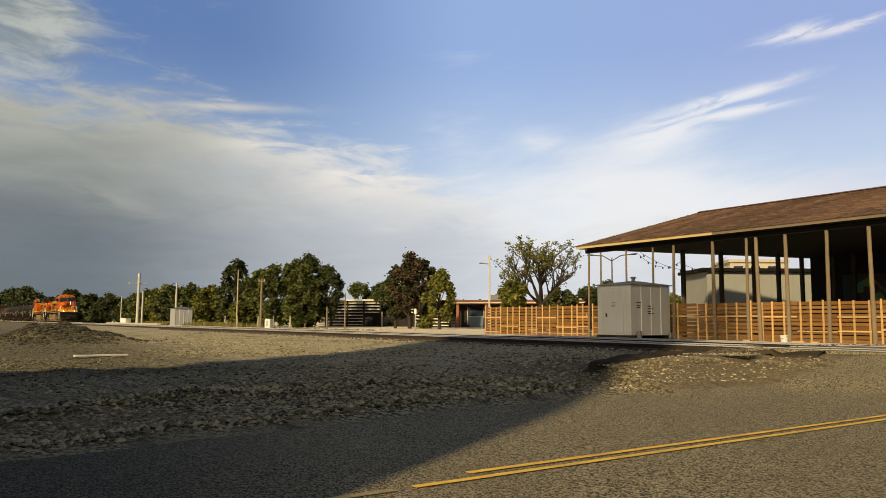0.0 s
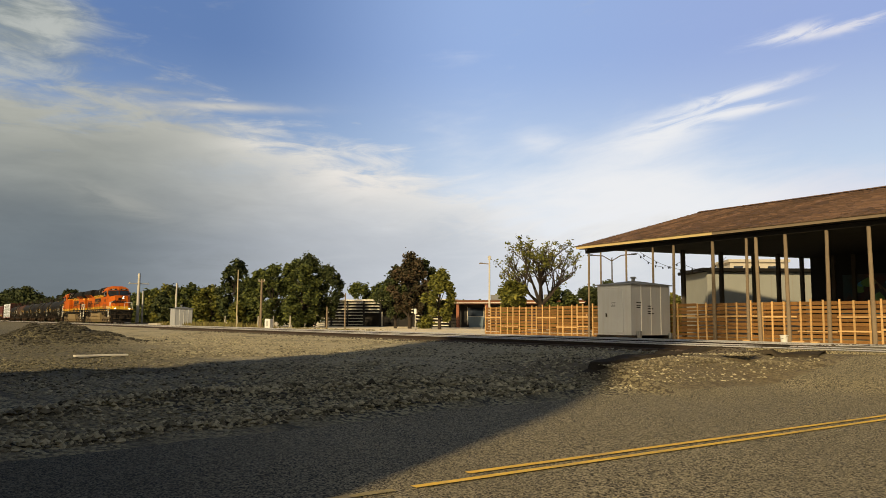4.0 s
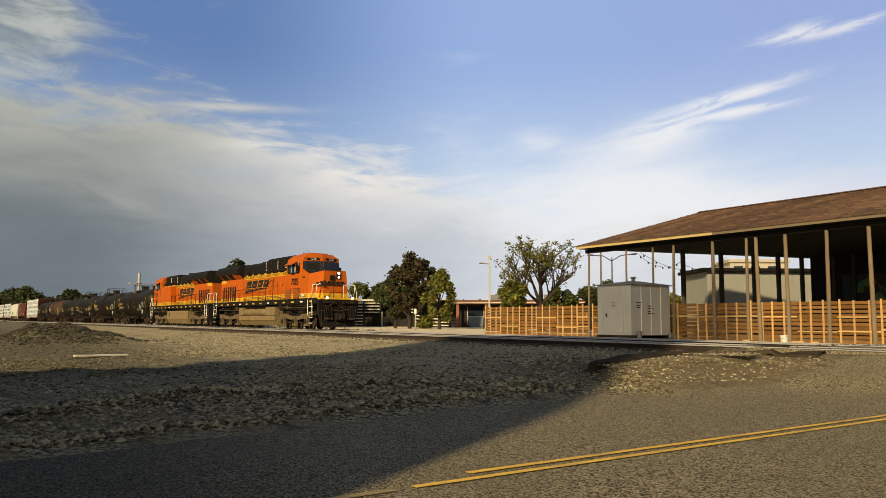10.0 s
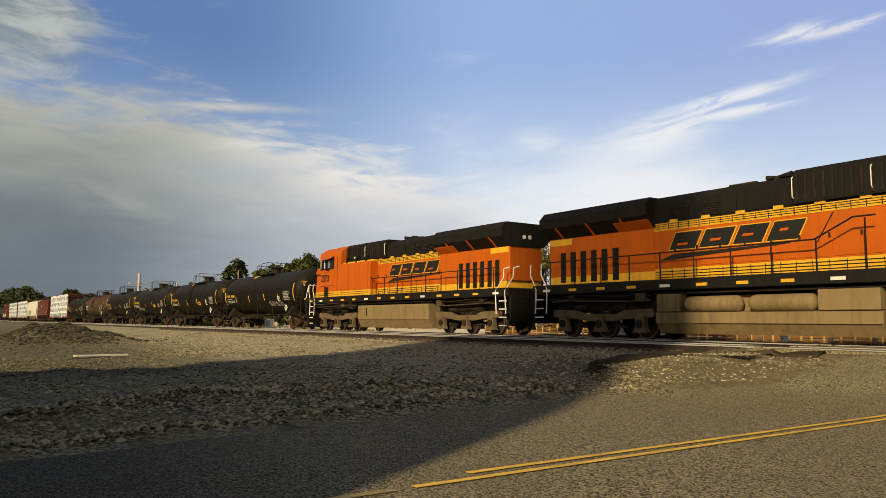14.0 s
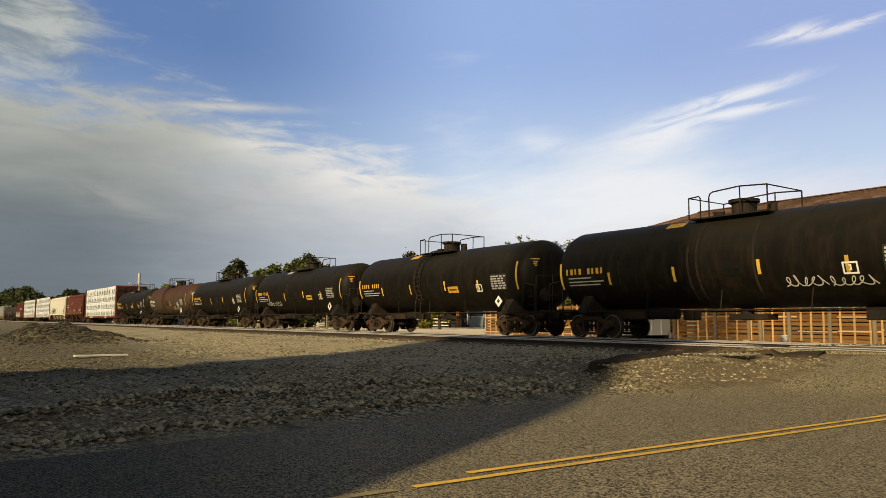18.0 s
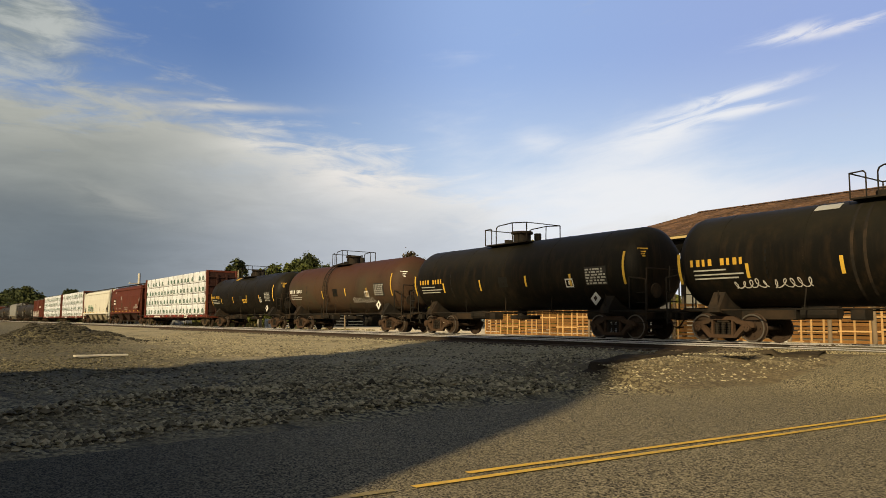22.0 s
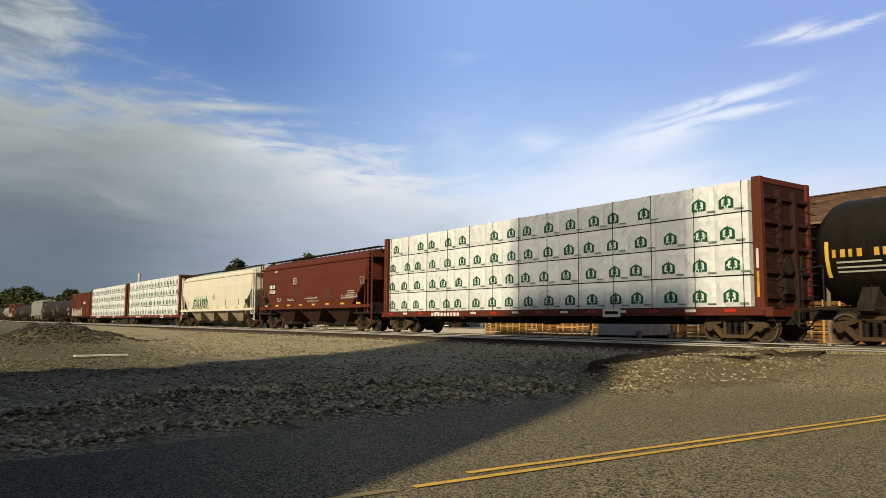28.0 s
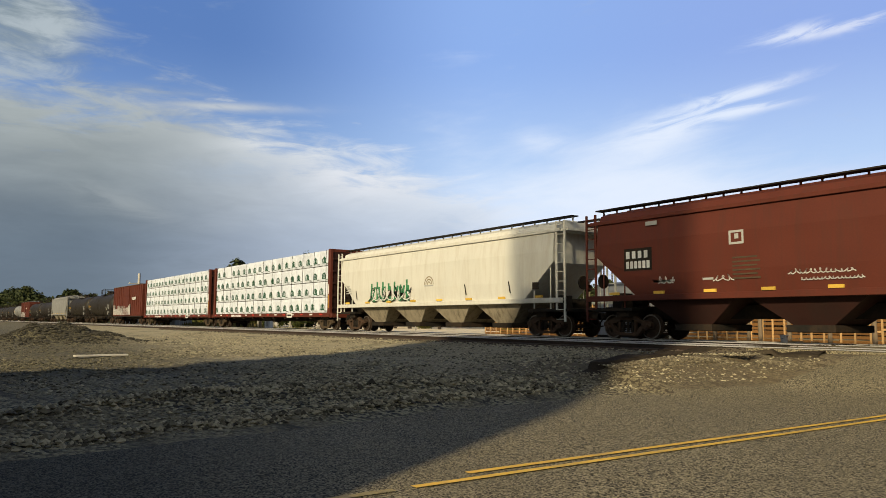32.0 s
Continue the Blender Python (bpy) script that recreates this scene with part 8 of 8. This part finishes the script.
M_POLEPALE = mat("pale grey pole", (0.50, 0.47, 0.41), 0.8, var=0.15, bump=0.1)
M_POLEGOLD = mat("weathered golden pole", (0.44, 0.36, 0.23), 0.85, var=0.2, bump=0.2)
pole(-122.6, 27.4, 8.2, 0.26, M_POLEPALE, "pale signal mast with a short crossarm", (6.6, 3.2, 100))
pole(-120.5, 27.6, 5.4, 0.15, M_POLEPALE, "short pale mast beside the signal")
pole(-104.5, 28.3, 6.0, 0.15, M_POLEPALE, "pale pole behind the small signal box")
pole(-73.1, 25.8, 6.0, 0.07, M_POLEGOLD, "bare golden timber pole beside the rails")
pole(-81.6, 31.6, 5.7, 0.15, M_POST, "weathered timber pole before the trees", (5.4, 0.7, 60))
p = pole(-54.9, 43.7, 7.2, 0.10, M_POLEPALE, "pale timber utility pole behind the fence", (6.9, 0.25, 30))
part("lamp_arm", Geo().tube([(0, 0, 6.4), (-0.7, -0.4, 6.5)], 0.04, 6).box(-0.95, -0.6, -0.5, -0.3, 6.44, 6.56, 0.02), M_POST, p)
pole(-137.5, 28.0, 5.0, 0.10, M_POLEPALE, "thin pale pole beside the parked equipment")
pole(-74.6, 36.5, 2.5, 0.11, M_POST, "short grey post before the shed", name="post", category="post")
pole(-73.4, 38.1, 4.0, 0.10, M_POST, "tall grey post before the shed", name="post", category="post")
for x, y in ((-95.0, 32.0), (-91.5, 32.4), (-86.0, 33.0), (-82.5, 33.5), (-78.8, 34.0)):
    pole(x, y, 1.5, 0.09, M_CONCRETE, "short grey fence post in the dry grass", name="fence_post", category="post")
s = pole(-67.3, 43.4, 2.3, 0.06, M_POLEPALE, "small white sign on a post", name="sign_post", category="sign")
part("sign_plate", Geo().box(-0.13, 0.13, -0.08, -0.062, 1.75, 2.3, 0.005), M_DECAL, s, at=pose(0, 0, 0, 0, 0, 50))
b = thing("utility_box", "white upright utility box beside the track", "utility box", m=pose(-74.4, 29.7, ground_z(-74.4, 29.7), 0, 0, 30))
part("body", Geo().box(-0.34, 0.34, -0.25, 0.25, 0, 1.02, 0.03), M_DECAL, b)
part("door", Geo().box(-0.10, 0.12, -0.27, -0.252, 0.25, 0.8, 0.006), M_DECALGREY, b)

lamp = pole(-62.0, 68.4, 8.7, 0.10, M_POSTDARK, "twin-armed street lamp far beyond the pavilion", name="street_lamp", category="lamp")
for s in (-1, 1):
    part("arm", Geo().tube([(0, 0, 8.3), (s * 0.9, s * 0.6, 8.95), (s * 1.9, s * 1.3, 9.05)], 0.06, 6), M_POSTDARK, lamp)
    part("lamp_head", Geo().box(s * 2.2 - 0.35, s * 2.2 + 0.35, s * 1.5 - 0.2, s * 1.5 + 0.2, 9.0, 9.15, 0.03), M_STEELDARK, lamp)

wire = thing("string_lights", "string of small bulbs hung below the pavilion", "string lights")
pts = []
for (a, b2, sag) in (((-29.3, 34.5, 5.6), (-28.9, 38.0, 5.2), 0.55), ((-28.9, 38.0, 5.2), (-27.7, 41.0, 5.6), 0.6), ((-28.4, 33.5, 5.6), (-27.2, 38.5, 4.7), 0.5)):
    a, b2 = Vector(a), Vector(b2)
    seg = [a.lerp(b2, i / 12) - Vector((0, 0, sag * 4 * (i / 12) * (1 - i / 12))) for i in range(13)]
    part("cable", Geo().tube(seg, 0.012, 4), M_STEELDARK, wire)
    for q in seg[1:-1:2]:
        part("bulb", Geo().ring(q, q - Vector((0, 0, 0.12)), 0.03, 0.045, 6), M_STEELDARK, wire)

pail = thing("bucket", "white plastic bucket beside the fence", "bucket", m=pose(-18.4, 31.3, 0.62))
part("body", Geo().ring((0, 0, 0), (0, 0, 0.32), 0.14, 0.17, 18).ring((0, 0, 0.29), (0, 0, 0.33), 0.185, 0.185, 18), M_DECAL, pail, smooth=True)
part("handle", Geo().tube([(-0.18, 0, 0.30), (-0.12, -0.1, 0.20), (0, -0.17, 0.16), (0.12, -0.1, 0.20), (0.18, 0, 0.30)], 0.008, 5), M_STEELDARK, pail)
for x, y, l in ((-17.6, 31.0, 0.5), (-16.9, 31.1, 0.35), (-20.2, 31.2, 0.3)):
    single("offcut", Geo().box(-l / 2, l / 2, -0.07, 0.07, 0, 0.08, 0.01), M_WOODPALE, "short pale timber offcut on the ground", "timber", "offcuts by the fence", m=pose(x, y, 0.62, 0, 0, random.uniform(-40, 40)))


cab = thing("equipment_cabinet", "small white trackside cabinet beside the platform", "utility box", m=pose(-136.5, 28.6, ground_z(-136, 28.6), 0, 0, 20))
part("body", Geo().box(-0.8, 0.8, -0.5, 0.5, 0.0, 1.1, 0.04), M_DECAL, cab)
part("lid", Geo().box(-0.85, 0.85, -0.55, 0.55, 1.1, 1.16, 0.02), M_DECALGREY, cab)
part("door", Geo().box(-0.5, 0.5, -0.53, -0.502, 0.15, 0.95, 0.01), M_DECAL, cab)
single("platform_slab", Geo().box(-140.0, -106.0, 26.2, 27.2, 0.45, 0.95, 0.02), M_CONCRETE, "long pale concrete platform beside the line", "platform")
plank = single("plank", Geo().box(-0.72, 0.72, -0.10, 0.10, 0.0, 0.05, 0.008), M_PALESLAT, "pale weathered plank lying on the gravel", "plank", m=pose(-22.9, 4.2, ground_z(-22.9, 4.2) + 0.02, 0, 0, 98))


# ---------- everything that moves ----------
def motions():
    times = [i * 1.0 for i in range(33)]
    for car, middle, turned in TRAIN:
        walk(car, [(t, pose(middle + run(t), MAIN_Y, RAIL_Z, 0, 0, turned)) for t in times])
    # the wheels of the cars that pass close by roll along the rail
    near = {car.name: turned for car, middle, turned in TRAIN if middle > -205}
    steps = [k / 30 for k in range(0, 961)]
    way = [run(t) - run(0) for t in steps]
    for w, x, r in AXLES:
        if w.parent.name in near:
            back = -1 if near[w.parent.name] else 1
            walk(w, [(t, pose(x, 0, r, 0, back * math.degrees(d / r), 0)) for t, d in zip(steps, way)])


build_stones()
motions()
